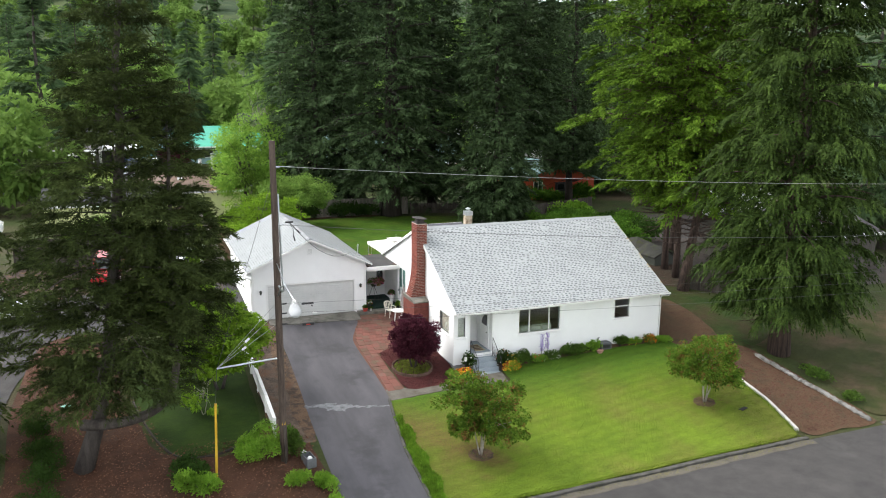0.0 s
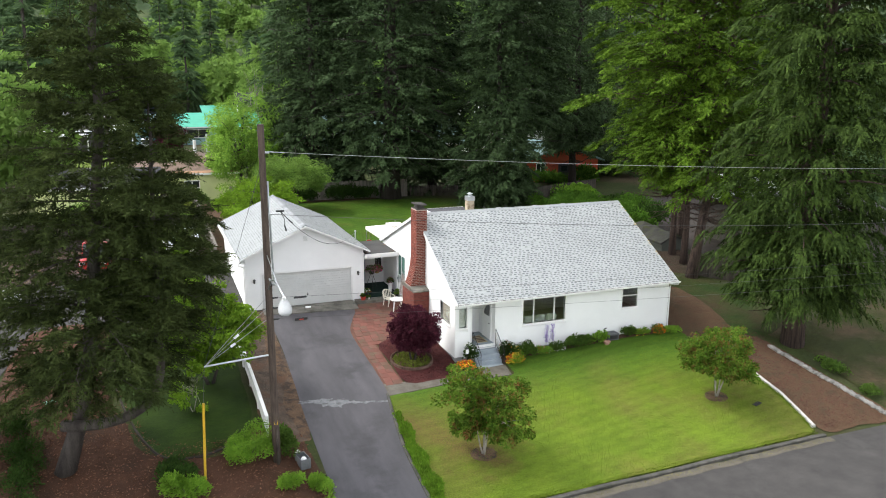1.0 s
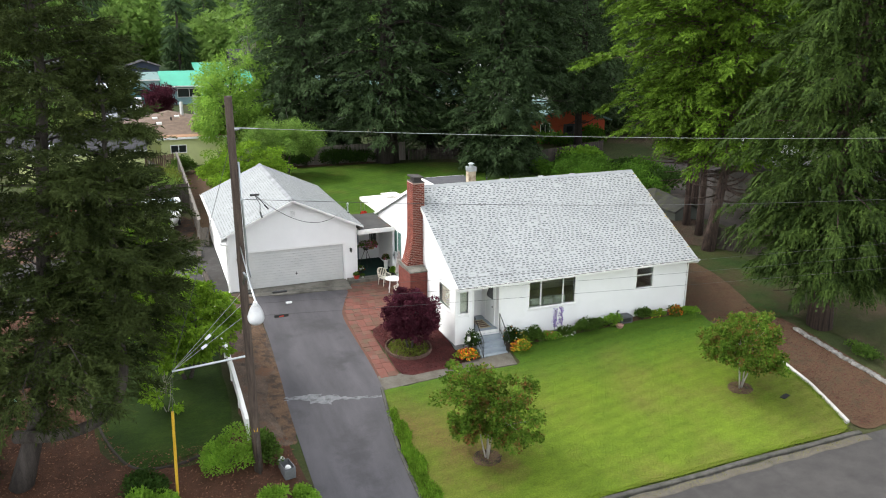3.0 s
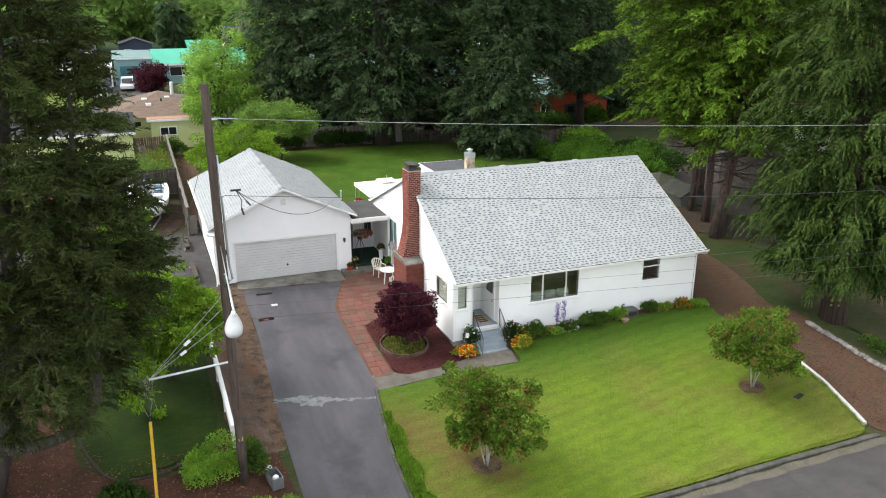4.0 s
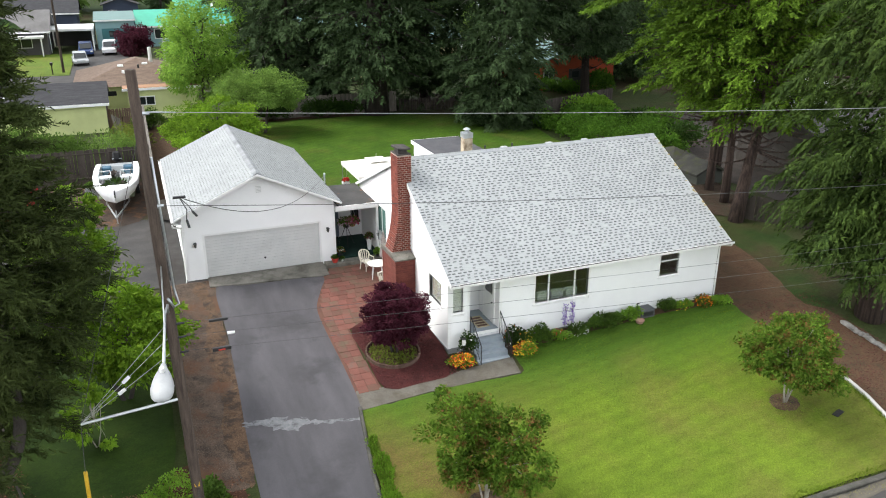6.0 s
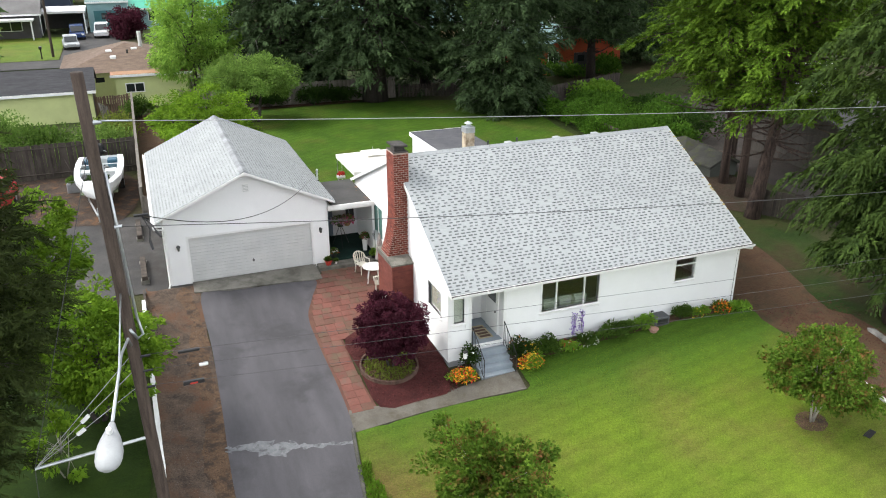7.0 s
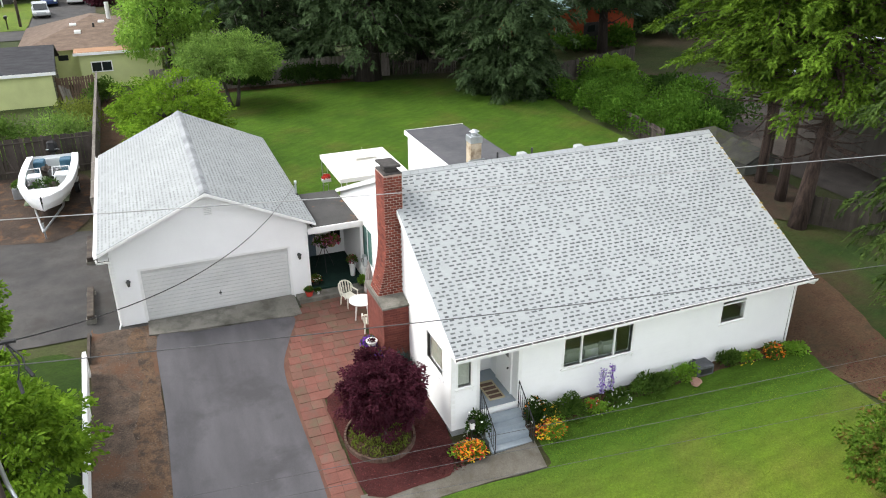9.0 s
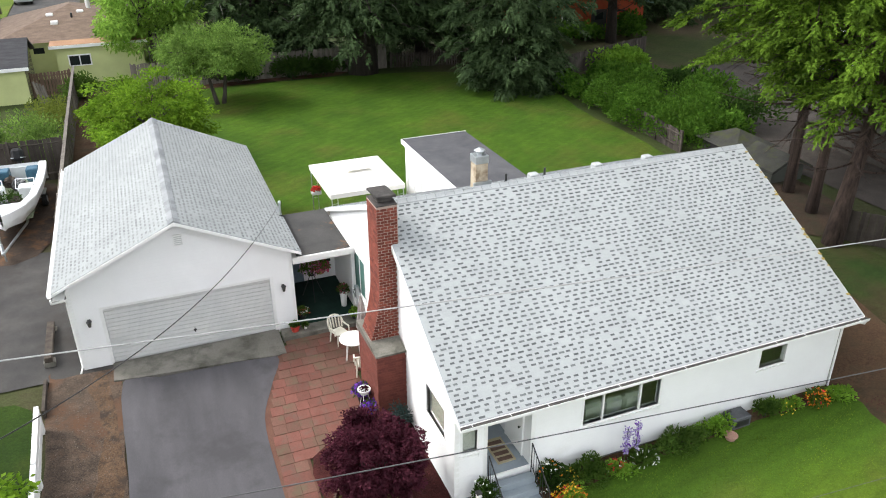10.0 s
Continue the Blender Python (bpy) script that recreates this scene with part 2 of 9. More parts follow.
# Grey shingle darkened in colour to offset the sun on the garage's left slope.
M_SHINGLE_DIM = surf("darkened_grey_shingle", (0.262, 0.277, 0.275), (0.305, 0.320, 0.317), 0.5, 90, 0.9, 0.5, vary=0.16, pieces=0.04, islands=0.05)
M_SHINGLE_G = surf("pale_grey_shingle_tab", (0.160, 0.170, 0.171), (0.200, 0.210, 0.211), 0.8, 90, 0.9, 0.5, vary=0.18, pieces=0.18, islands=0.18)
M_RIDGE_G = surf("weathered_ridge_cap", (0.19, 0.20, 0.207), (0.27, 0.28, 0.287), 1.2, 80, 0.9, 0.4, pieces=0.15, islands=0.15)
M_MOSS = surf("roof_lichen", (0.26, 0.19, 0.05), (0.38, 0.29, 0.09), 6, 60, 1.0, 0.6)
M_BRICK = surf("red_brick", (0.165, 0.042, 0.028), (0.23, 0.064, 0.042), 2.0, 45, 0.85, 0.4, vary=0.2, pieces=0.3, islands=0.3)
M_EDGEBRICK = surf("pale_edging_brick", (0.085, 0.052, 0.038), (0.14, 0.09, 0.068), 2.0, 45, 0.9, 0.4, pieces=0.25)
M_BRICKSIDE = surf("red_chimney_render", (0.15, 0.042, 0.029), (0.205, 0.062, 0.042), 1.4, 40, 0.85, 0.3, stain=(0.17, 0.06, 0.045), stain_at=(0.5, 0.8), stain_scale=1.6)
M_MORTAR = surf("pale_mortar", (0.34, 0.26, 0.22), (0.44, 0.35, 0.30), 3, 50, 0.95, 0.3)
M_SOOT = surf("sooty_cap", (0.03, 0.028, 0.026), (0.08, 0.072, 0.066), 3, 40, 0.8, 0.3)
M_STEEL = surf("galvanised_steel", (0.42, 0.45, 0.46), (0.56, 0.58, 0.59), 3, 40, 0.38, 0.05, metal=0.8, vary=0.1)
M_BLOCK = surf("stained_flue_block", (0.36, 0.29, 0.20), (0.48, 0.41, 0.31), 2.5, 30, 0.9, 0.3, stain=(0.15, 0.10, 0.06), stain_at=(0.52, 0.72), stain_scale=2.2)
M_PAVER_R = surf("red_paving_slab", (0.140, 0.056, 0.042), (0.185, 0.076, 0.057), 1.6, 30, 0.85, 0.3, pieces=0.13, stain=(0.13, 0.088, 0.066), stain_at=(0.5, 0.75), stain_scale=2.2)
M_PAVER_G = surf("grey_paving_slab", (0.124, 0.064, 0.046), (0.160, 0.082, 0.060), 1.6, 30, 0.88, 0.3, pieces=0.14, stain=(0.105, 0.09, 0.055), stain_at=(0.5, 0.75), stain_scale=2.2)
M_JOINT = surf("paving_joint_soil", (0.105, 0.050, 0.036), (0.14, 0.070, 0.048), 2, 40, 1.0, 0.4)
M_ASPHALT = surf("driveway_asphalt", (0.058, 0.056, 0.060), (0.098, 0.094, 0.100), 0.8, 60, 0.8, 0.35, vary=0.16, stretch=(1.1, 0.22, 1.0), stain=(0.055, 0.053, 0.056), stain_at=(0.52, 0.66), stain_scale=0.42)
M_ROAD = surf("road_asphalt", (0.040, 0.038, 0.036), (0.064, 0.060, 0.056), 0.9, 40, 0.85, 0.35, vary=0.18, stain=(0.095, 0.091, 0.084), stain_at=(0.55, 0.85), stain_scale=0.25)
M_PATCH = surf("pale_crack_filler", (0.12, 0.125, 0.13), (0.20, 0.205, 0.21), 3.5, 40, 0.8, 0.25, stain=(0.075, 0.077, 0.08), stain_at=(0.5, 0.65), stain_scale=4.0)
M_LOTASPH = surf("old_lot_asphalt", (0.032, 0.031, 0.030), (0.066, 0.062, 0.057), 0.7, 40, 0.85, 0.4, vary=0.4, stain=(0.034, 0.030, 0.026), stain_at=(0.5, 0.7), stain_scale=0.6)
M_BARKMULCH = surf("red_bark_mulch", (0.056, 0.024, 0.013), (0.098, 0.046, 0.026), 1.3, 26, 1.0, 1.0, vary=0.5, stain=(0.052, 0.032, 0.02), stain_at=(0.5, 0.75), depth=0.04)
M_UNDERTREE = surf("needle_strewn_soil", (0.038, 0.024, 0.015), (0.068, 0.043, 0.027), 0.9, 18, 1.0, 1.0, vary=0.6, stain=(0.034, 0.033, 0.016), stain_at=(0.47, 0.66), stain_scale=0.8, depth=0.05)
M_DARKMULCH = surf("dark_red_mulch", (0.045, 0.011, 0.010), (0.085, 0.022, 0.019), 2.0, 28, 1.0, 1.0, vary=0.55, depth=0.04)
M_DIRT = surf("brown_dirt", (0.066, 0.036, 0.019), (0.118, 0.070, 0.038), 0.9, 14, 1.0, 1.0, vary=0.6, stain=(0.056, 0.040, 0.021), stain_at=(0.47, 0.66), stain_scale=0.9, depth=0.05)
M_GRAVEL = surf("gravelly_soil", (0.052, 0.039, 0.030), (0.128, 0.092, 0.066), 2.2, 22, 1.0, 1.0, vary=0.75, stain=(0.115, 0.062, 0.036), stain_at=(0.48, 0.62), stain_scale=0.7, depth=0.03)
M_NEEDLES = surf("rusty_needle_litter", (0.078, 0.047, 0.027), (0.145, 0.092, 0.056), 2.2, 22, 1.0, 1.0, vary=0.75, stain=(0.05, 0.037, 0.028), stain_at=(0.48, 0.62), stain_scale=2.4, depth=0.03)
M_GUTTER = surf("tan_gutter_grit", (0.080, 0.072, 0.056), (0.145, 0.130, 0.100), 1.5, 30, 0.95, 0.4, stain=(0.07, 0.066, 0.055), stain_at=(0.5, 0.7), stain_scale=1.5)
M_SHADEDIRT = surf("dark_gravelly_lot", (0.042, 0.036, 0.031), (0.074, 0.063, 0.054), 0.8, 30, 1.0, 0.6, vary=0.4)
M_YARDDIRT = surf("leaf_littered_dirt", (0.038, 0.028, 0.021), (0.072, 0.050, 0.036), 1.2, 22, 1.0, 1.0, vary=0.6, stain=(0.135, 0.070, 0.034), stain_at=(0.52, 0.66), stain_scale=1.6, depth=0.04)
M_ROCK = surf("edging_stone", (0.10, 0.098, 0.088), (0.20, 0.195, 0.18), 2.5, 25, 0.9, 0.4, pieces=0.2, islands=0.2)
M_KERB = surf("weathered_kerb", (0.045, 0.044, 0.038), (0.105, 0.100, 0.086), 2.5, 30, 0.9, 0.6, vary=0.45, stain=(0.035, 0.038, 0.024), stain_at=(0.5, 0.7), stain_scale=1.2)
M_POLE = surf("weathered_pole_wood", (0.048, 0.035, 0.028), (0.118, 0.090, 0.072), 1.4, 20, 0.9, 0.7, vary=0.35, stretch=(8.0, 8.0, 0.4), stain=(0.045, 0.03, 0.022), stain_at=(0.45, 0.7), stain_scale=0.25)
M_FENCEWOOD = surf("grey_fence_wood", (0.12, 0.105, 0.09), (0.20, 0.18, 0.155), 1.5, 25, 0.95, 0.4, pieces=0.25, islands=0.25, stretch=(3.0, 3.0, 0.6))
M_FENCEDARK = surf("dark_fence_wood", (0.042, 0.034, 0.028), (0.080, 0.068, 0.058), 1.5, 25, 0.95, 0.4, pieces=0.25, islands=0.25)
M_TIMBER = surf("old_railway_timber", (0.032, 0.025, 0.021), (0.085, 0.070, 0.056), 2.5, 25, 0.95, 0.5)
M_BARK = surf("brown_bark", (0.040, 0.033, 0.029), (0.100, 0.086, 0.076), 1.0, 14, 0.95, 1.0, vary=0.4, stretch=(4.0, 4.0, 0.5), depth=0.05)
M_FIRBARK = surf("dark_fir_bark", (0.020, 0.016, 0.014), (0.052, 0.042, 0.035), 1.0, 14, 0.95, 1.0, vary=0.4, stretch=(4.0, 4.0, 0.5), depth=0.05)
M_REDBARK = surf("cedar_bark", (0.026, 0.018, 0.015), (0.120, 0.082, 0.066), 1.0, 14, 0.95, 1.0, vary=0.5, stretch=(7.0, 7.0, 0.35), depth=0.06)
M_DEADWOOD = surf("lichened_dead_twigs", (0.10, 0.105, 0.085), (0.17, 0.17, 0.14), 2.0, 20, 0.95, 0.3)
M_GREYBARK = surf("pale_grey_bark", (0.22, 0.20, 0.17), (0.36, 0.33, 0.29), 2.0, 20, 0.95, 0.5)
M_GLASS = glassy("window_glass")
M_CLEAR = clear_glass("clear_window_glass")
M_WIRE = surf("weathered_cable", (0.06, 0.06, 0.06), (0.10, 0.10, 0.10), 2, 30, 0.6, 0.0)
M_WIREPALE = surf("pale_cable", (0.30, 0.30, 0.29), (0.42, 0.42, 0.41), 2, 30, 0.6, 0.0)
M_ROOM = surf("room_interior", (0.45, 0.42, 0.36), (0.55, 0.51, 0.44), 0.8, 10, 0.9, 0.0)
M_CURTAIN = surf("pale_curtain", (0.50, 0.49, 0.44), (0.62, 0.60, 0.55), 1.5, 20, 0.9, 0.2)
M_GREENCARPET = surf("green_turf_carpet", (0.006, 0.022, 0.016), (0.011, 0.036, 0.027), 3, 60, 1.0, 0.4)
M_PLASTIC = surf("cream_plastic", (0.68, 0.65, 0.55), (0.75, 0.72, 0.62), 3, 30, 0.4, 0.0, vary=0.04)
M_WHITEPLASTIC = surf("white_plastic", (0.76, 0.76, 0.74), (0.82, 0.82, 0.80), 3, 30, 0.4, 0.0, vary=0.04)
M_CANVAS = surf("white_canvas", (0.80, 0.78, 0.72), (0.86, 0.84, 0.78), 1.0, 40, 0.8, 0.1, vary=0.05)
M_YELLOW = surf("yellow_guy_guard", (0.50, 0.30, 0.02), (0.62, 0.40, 0.04), 2, 30, 0.5, 0.05)
M_TERRACOTTA = surf("red_flower_pot", (0.42, 0.04, 0.03), (0.52, 0.07, 0.05), 2, 30, 0.5, 0.05)
M_RED = surf("red_petals", (0.45, 0.02, 0.02), (0.65, 0.06, 0.04), 4, 30, 0.7, 0.0, islands=0.3)
M_ORANGE = surf("orange_petals", (0.75, 0.16, 0.01), (0.85, 0.30, 0.02), 4, 30, 0.7, 0.0, islands=0.3)
M_YELLOWP = surf("yellow_petals", (0.80, 0.50, 0.02), (0.88, 0.62, 0.06), 4, 30, 0.7, 0.0, islands=0.2)
M_WHITEP = surf("white_petals", (0.75, 0.75, 0.70), (0.85, 0.85, 0.80), 4, 30, 0.7, 0.0)
M_PURPLEP = surf("purple_petals", (0.10, 0.02, 0.30), (0.22, 0.06, 0.45), 4, 30, 0.7, 0.0, islands=0.3)
M_FUCHSIA = surf("crimson_petals", (0.30, 0.03, 0.07), (0.48, 0.10, 0.17), 4, 30, 0.7, 0.0, islands=0.4)
M_PINKP = surf("pink_petals", (0.42, 0.26, 0.34), (0.60, 0.44, 0.50), 4, 30, 0.7, 0.0, islands=0.3)
M_BLUEDOOR = surf("blue_grey_door_paint", (0.12, 0.17, 0.20), (0.17, 0.22, 0.25), 2, 30, 0.5, 0.05)
M_GREENBLIND = surf("green_blind", (0.05, 0.13, 0.11), (0.09, 0.19, 0.16), 2, 30, 0.6, 0.1)

# Near-black dark ends put the crowns' inner shade into the needle colour.
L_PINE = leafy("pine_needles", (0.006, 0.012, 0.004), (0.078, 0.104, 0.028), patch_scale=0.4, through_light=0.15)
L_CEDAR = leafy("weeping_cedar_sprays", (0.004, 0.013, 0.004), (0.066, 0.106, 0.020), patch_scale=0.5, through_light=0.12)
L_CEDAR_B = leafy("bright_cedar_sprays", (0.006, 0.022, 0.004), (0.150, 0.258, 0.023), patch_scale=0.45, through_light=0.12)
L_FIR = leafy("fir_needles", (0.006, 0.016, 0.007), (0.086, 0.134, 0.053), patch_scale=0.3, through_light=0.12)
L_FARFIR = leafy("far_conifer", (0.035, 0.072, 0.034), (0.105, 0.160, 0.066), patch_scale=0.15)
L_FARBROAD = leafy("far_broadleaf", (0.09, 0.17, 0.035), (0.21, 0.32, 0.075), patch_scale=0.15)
L_LIME = leafy("light_green_leaves", (0.085, 0.19, 0.026), (0.31, 0.49, 0.080), patch_scale=0.5)
L_GREEN = leafy("mid_green_leaves", (0.040, 0.104, 0.009), (0.235, 0.380, 0.031), patch_scale=0.7)
L_APPLE = leafy("apple_leaves", (0.056, 0.122, 0.021), (0.235, 0.36, 0.078), patch_scale=0.7)
L_MAPLE = leafy("small_maple_leaves", (0.018, 0.056, 0.007), (0.165, 0.275, 0.032), (0.24, 0.095, 0.045), patch_scale=1.2)
L_PURPLE = leafy("purple_maple_leaves", (0.030, 0.010, 0.016), (0.12, 0.030, 0.048), patch_scale=1.6)
L_SHRUB = leafy("shrub_leaves", (0.028, 0.068, 0.012), (0.12, 0.20, 0.034), patch_scale=1.4)
L_BRIGHTSHRUB = leafy("bright_shrub_leaves", (0.10, 0.22, 0.022), (0.25, 0.42, 0.05), patch_scale=1.4)
L_HEDGE = leafy("hedge_leaves", (0.016, 0.060, 0.006), (0.115, 0.225, 0.026), patch_scale=0.9)
L_DARKSHRUB = leafy("dark_shrub_leaves", (0.016, 0.042, 0.008), (0.056, 0.105, 0.02), patch_scale=1.4)
L_YELLOWGRASS = leafy("coneflower_leaves", (0.10, 0.13, 0.02), (0.20, 0.24, 0.045), patch_scale=2.0)


def lawn_material(name, dark, light, dry, stripe=0.0, angle=0.0, dry_at=(0.55, 0.75), dry_scale=0.28, worn=(), house_shade=None):
    """Mown grass: mower's lanes, patches, dry places and a fine blade texture."""
    m, nt, b = node_set(name)
    col = ramp(nt, noise_node(nt, 0.55, 6.0, 0.65), [(0.3, dark), (0.7, light)])
    dryness = value_range(nt, noise_node(nt, dry_scale, 5.0, 0.6), 0.0, 1.0, *dry_at)
    col = mix(nt, dryness, col, dry)
    for x, y, reach, much in worn:
        # thin, dry grass round one place, with a ragged edge
        place = nt.nodes.new("ShaderNodeNewGeometry")
        far = nt.nodes.new("ShaderNodeVectorMath")
        far.operation = "DISTANCE"
        far.inputs[1].default_value = (x, y, 0)
        nt.links.new(place.outputs["Position"], far.inputs[0])
        ragged = nt.nodes.new("ShaderNodeMath")
        ragged.operation = "MULTIPLY_ADD"
        ragged.inputs[1].default_value = 3.2
        nt.links.new(noise_node(nt, 0.9, 5.0, 0.65), ragged.inputs[0])
        nt.links.new(far.outputs["Value"], ragged.inputs[2])
        col = mix(nt, value_range(nt, ragged.outputs[0], much, 0.0, reach * 0.45 + 1.6, reach + 1.6), col, (dry[0] * 1.05, dry[1] * 0.86, dry[2] * 1.1))
    if house_shade:
        # house shade painted in as darker green beside the planting, with a ragged edge
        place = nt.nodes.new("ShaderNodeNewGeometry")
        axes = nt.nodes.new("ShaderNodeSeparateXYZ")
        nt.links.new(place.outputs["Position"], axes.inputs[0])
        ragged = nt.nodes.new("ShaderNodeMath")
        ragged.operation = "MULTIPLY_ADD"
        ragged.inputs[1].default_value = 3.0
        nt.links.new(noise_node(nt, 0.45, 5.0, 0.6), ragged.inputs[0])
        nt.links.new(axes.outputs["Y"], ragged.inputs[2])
        col = mix(nt, value_range(nt, ragged.outputs[0], 0.0, house_shade[2], house_shade[0] + 1.5, house_shade[1] + 1.5), col, house_shade[3])
    if stripe:
        geo = nt.nodes.new("ShaderNodeNewGeometry")
        dot = nt.nodes.new("ShaderNodeVectorMath")
        dot.operation = "DOT_PRODUCT"
        dot.inputs[1].default_value = (math.sin(radians(angle)), math.cos(radians(angle)), 0)
        nt.links.new(geo.outputs["Position"], dot.inputs[0])
        wv = nt.nodes.new("ShaderNodeMath")
        wv.operation = "SINE"
        mul = nt.nodes.new("ShaderNodeMath")
        mul.operation = "MULTIPLY"
        mul.inputs[1].default_value = 2 * math.pi / 0.62
        nt.links.new(dot.outputs["Value"], mul.inputs[0])
        nt.links.new(mul.outputs[0], wv.inputs[0])
        col = brighten(nt, col, value_range(nt, wv.outputs[0], 1 - stripe, 1 + stripe, -1, 1))
    streak = noise_node(nt, 2.6, 5.0, 0.7, (0.8, 2.2, 1.0))
    col = brighten(nt, col, value_range(nt, streak, 0.84, 1.16, 0.3, 0.7))
    fine = noise_node(nt, 16.0, 8.0, 0.8)
    col = brighten(nt, col, value_range(nt, fine, 0.50, 1.5, 0.28, 0.72))
    nt.links.new(col, b.inputs["Base Color"])
    b.inputs["Roughness"].default_value, b.inputs["Specular IOR Level"].default_value = 0.9, 0.15
    bp = nt.nodes.new("ShaderNodeBump")
    bp.inputs["Strength"].default_value, bp.inputs["Distance"].default_value = 0.8, 0.03
    nt.links.new(fine, bp.inputs["Height"])
    nt.links.new(bp.outputs[0], b.inputs["Normal"])
    return m


# The last argument paints the house's shade into the grass colour.
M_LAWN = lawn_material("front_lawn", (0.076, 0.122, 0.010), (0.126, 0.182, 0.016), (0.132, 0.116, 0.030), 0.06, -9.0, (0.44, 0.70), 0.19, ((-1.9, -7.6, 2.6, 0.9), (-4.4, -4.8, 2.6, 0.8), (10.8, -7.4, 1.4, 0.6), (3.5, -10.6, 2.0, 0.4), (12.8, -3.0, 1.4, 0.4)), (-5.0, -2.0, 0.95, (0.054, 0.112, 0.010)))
# Even green, lowered so the colour holds part of the firs' shade.
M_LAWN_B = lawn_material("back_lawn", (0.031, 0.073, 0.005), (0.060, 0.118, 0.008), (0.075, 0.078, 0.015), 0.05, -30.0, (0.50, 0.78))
# Dark green here carries the pine's shade on the side lawn.
M_LAWN_L = lawn_material("shade_toned_side_lawn", (0.015, 0.034, 0.004), (0.030, 0.057, 0.006), (0.046, 0.056, 0.011), 0.0, 0.0, (0.55, 0.8))
M_LAWN_F = lawn_material("far_front_lawn", (0.070, 0.115, 0.010), (0.110, 0.160, 0.016), (0.15, 0.125, 0.035), 0.0, 0.0, (0.5, 0.72), 0.12)
# The cedars' shade is put into this grass as an even dark colour.
M_SHADEGRASS = lawn_material("shade_toned_grass", (0.018, 0.036, 0.007), (0.034, 0.062, 0.011), (0.05, 0.038, 0.018), 0.0, 0.0, (0.45, 0.65))
M_ROUGH = lawn_material("rough_ground", (0.030, 0.046, 0.013), (0.050, 0.064, 0.019), (0.065, 0.052, 0.03), 0.0, 0.0, (0.45, 0.65), 0.12)
M_HILL = lawn_material("wooded_floor", (0.016, 0.032, 0.011), (0.030, 0.054, 0.017), (0.07, 0.09, 0.035), 0.0, 0.0, (0.5, 0.7), 0.05)
M_DRYGRASS = lawn_material("dry_verge", (0.026, 0.036, 0.009), (0.046, 0.052, 0.014), (0.080, 0.058, 0.032), 0.0, 0.0, (0.45, 0.65), 0.35)

# ---- ground and paving ----
def land():
    xs = np.concatenate([np.linspace(-900, -90, 12), np.linspace(-70, -32, 8), np.arange(-30, 40.1, 1.0), np.linspace(50, 100, 6), np.linspace(140, 900, 12)])
    ys = np.concatenate([np.linspace(-300, -60, 6), np.arange(-50, 60.1, 1.0), np.arange(65, 200, 7.0), np.linspace(210, 1500, 40)])
    xx, yy = np.meshgrid(xs, ys)
    zz = g(xx, yy)
    far = np.clip((yy - 180) / 200, 0, 1)
    zz = zz + far * (9 * np.sin(xx / 83.0) + 7 * np.sin(xx / 37.0 + yy / 61.0)) - 0.03
    n = len(xs)
    verts = np.stack([xx, yy, zz], -1).reshape(-1, 3)
    faces = [(j * n + i, j * n + i + 1, (j + 1) * n + i + 1, (j + 1) * n + i) for j in range(len(ys) - 1) for i in range(n - 1)]
    me = mesh_of("ground", verts, faces, M_ROUGH, True)
    me.materials.append(M_HILL)
    for p in me.polygons:
        if p.center.y > 170:
            p.material_index = 1
    tagged(new("ground", me), "rough grassy land rising to a wooded hillside", "ground", kind="structure")


land()


def lay(name, outline, off, material, label, category, step=0.6, thick=0.0):
    return tagged(part(name, sheet_from_outline(name, outline, off, material, step, thick), material), label, category, kind="structure")


# street
lay("road", [(-120, -27.0), (120, -27.0), (120, -11.42), (-120, -11.42)], 0.03, M_ROAD, "grey weathered asphalt street", "road", 1.0)
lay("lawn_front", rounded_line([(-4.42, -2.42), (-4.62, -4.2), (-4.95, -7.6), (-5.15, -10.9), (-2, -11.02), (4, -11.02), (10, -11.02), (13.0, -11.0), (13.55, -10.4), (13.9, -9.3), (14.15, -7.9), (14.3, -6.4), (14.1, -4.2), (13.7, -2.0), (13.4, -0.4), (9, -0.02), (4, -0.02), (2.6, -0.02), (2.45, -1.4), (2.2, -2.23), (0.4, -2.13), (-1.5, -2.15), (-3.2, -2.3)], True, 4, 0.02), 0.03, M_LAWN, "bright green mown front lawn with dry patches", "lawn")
lay("lawn_back", rounded_line([(-3.2, 20.6), (-2.2, 14.0), (-1.0, 12.6), (6, 12.6), (14, 12.6), (19.3, 14.0), (20.4, 20.0), (20.1, 26.0), (20.4, 32.0), (17.0, 38.2), (10, 40.4), (2, 40.9), (-3.0, 40.2), (-5.0, 34.0), (-4.4, 26.0)], True, 5, 0.05), 0.02, M_LAWN_B, "green back lawn, fir shade partly in its colour", "lawn", 0.9)
lay("lawn_side", rounded_line([(-16.59, 7.04), (-14, 7.8), (-10.76, 7.7), (-10.75, 1.5), (-10.83, -3.28), (-11.68, -4.48), (-13.04, -5.1), (-14.4, -5.1), (-15.18, -3.74), (-15.87, -1.17), (-16.38, 2.52)], True, 5, 0.03), 0.03, M_LAWN_L, "green side lawn, pine shade in its dark colour", "lawn")
lay("lawn_far_side", rounded_line([(18.9, -1.5), (24, -1.0), (40, -0.5), (40, -10.6), (24, -10.7), (19.2, -10.6), (19.0, -8.0), (19.6, -5.0)], True, 4, 0.04), 0.02, M_DRYGRASS, "patchy dry grass verge", "lawn", 0.9)
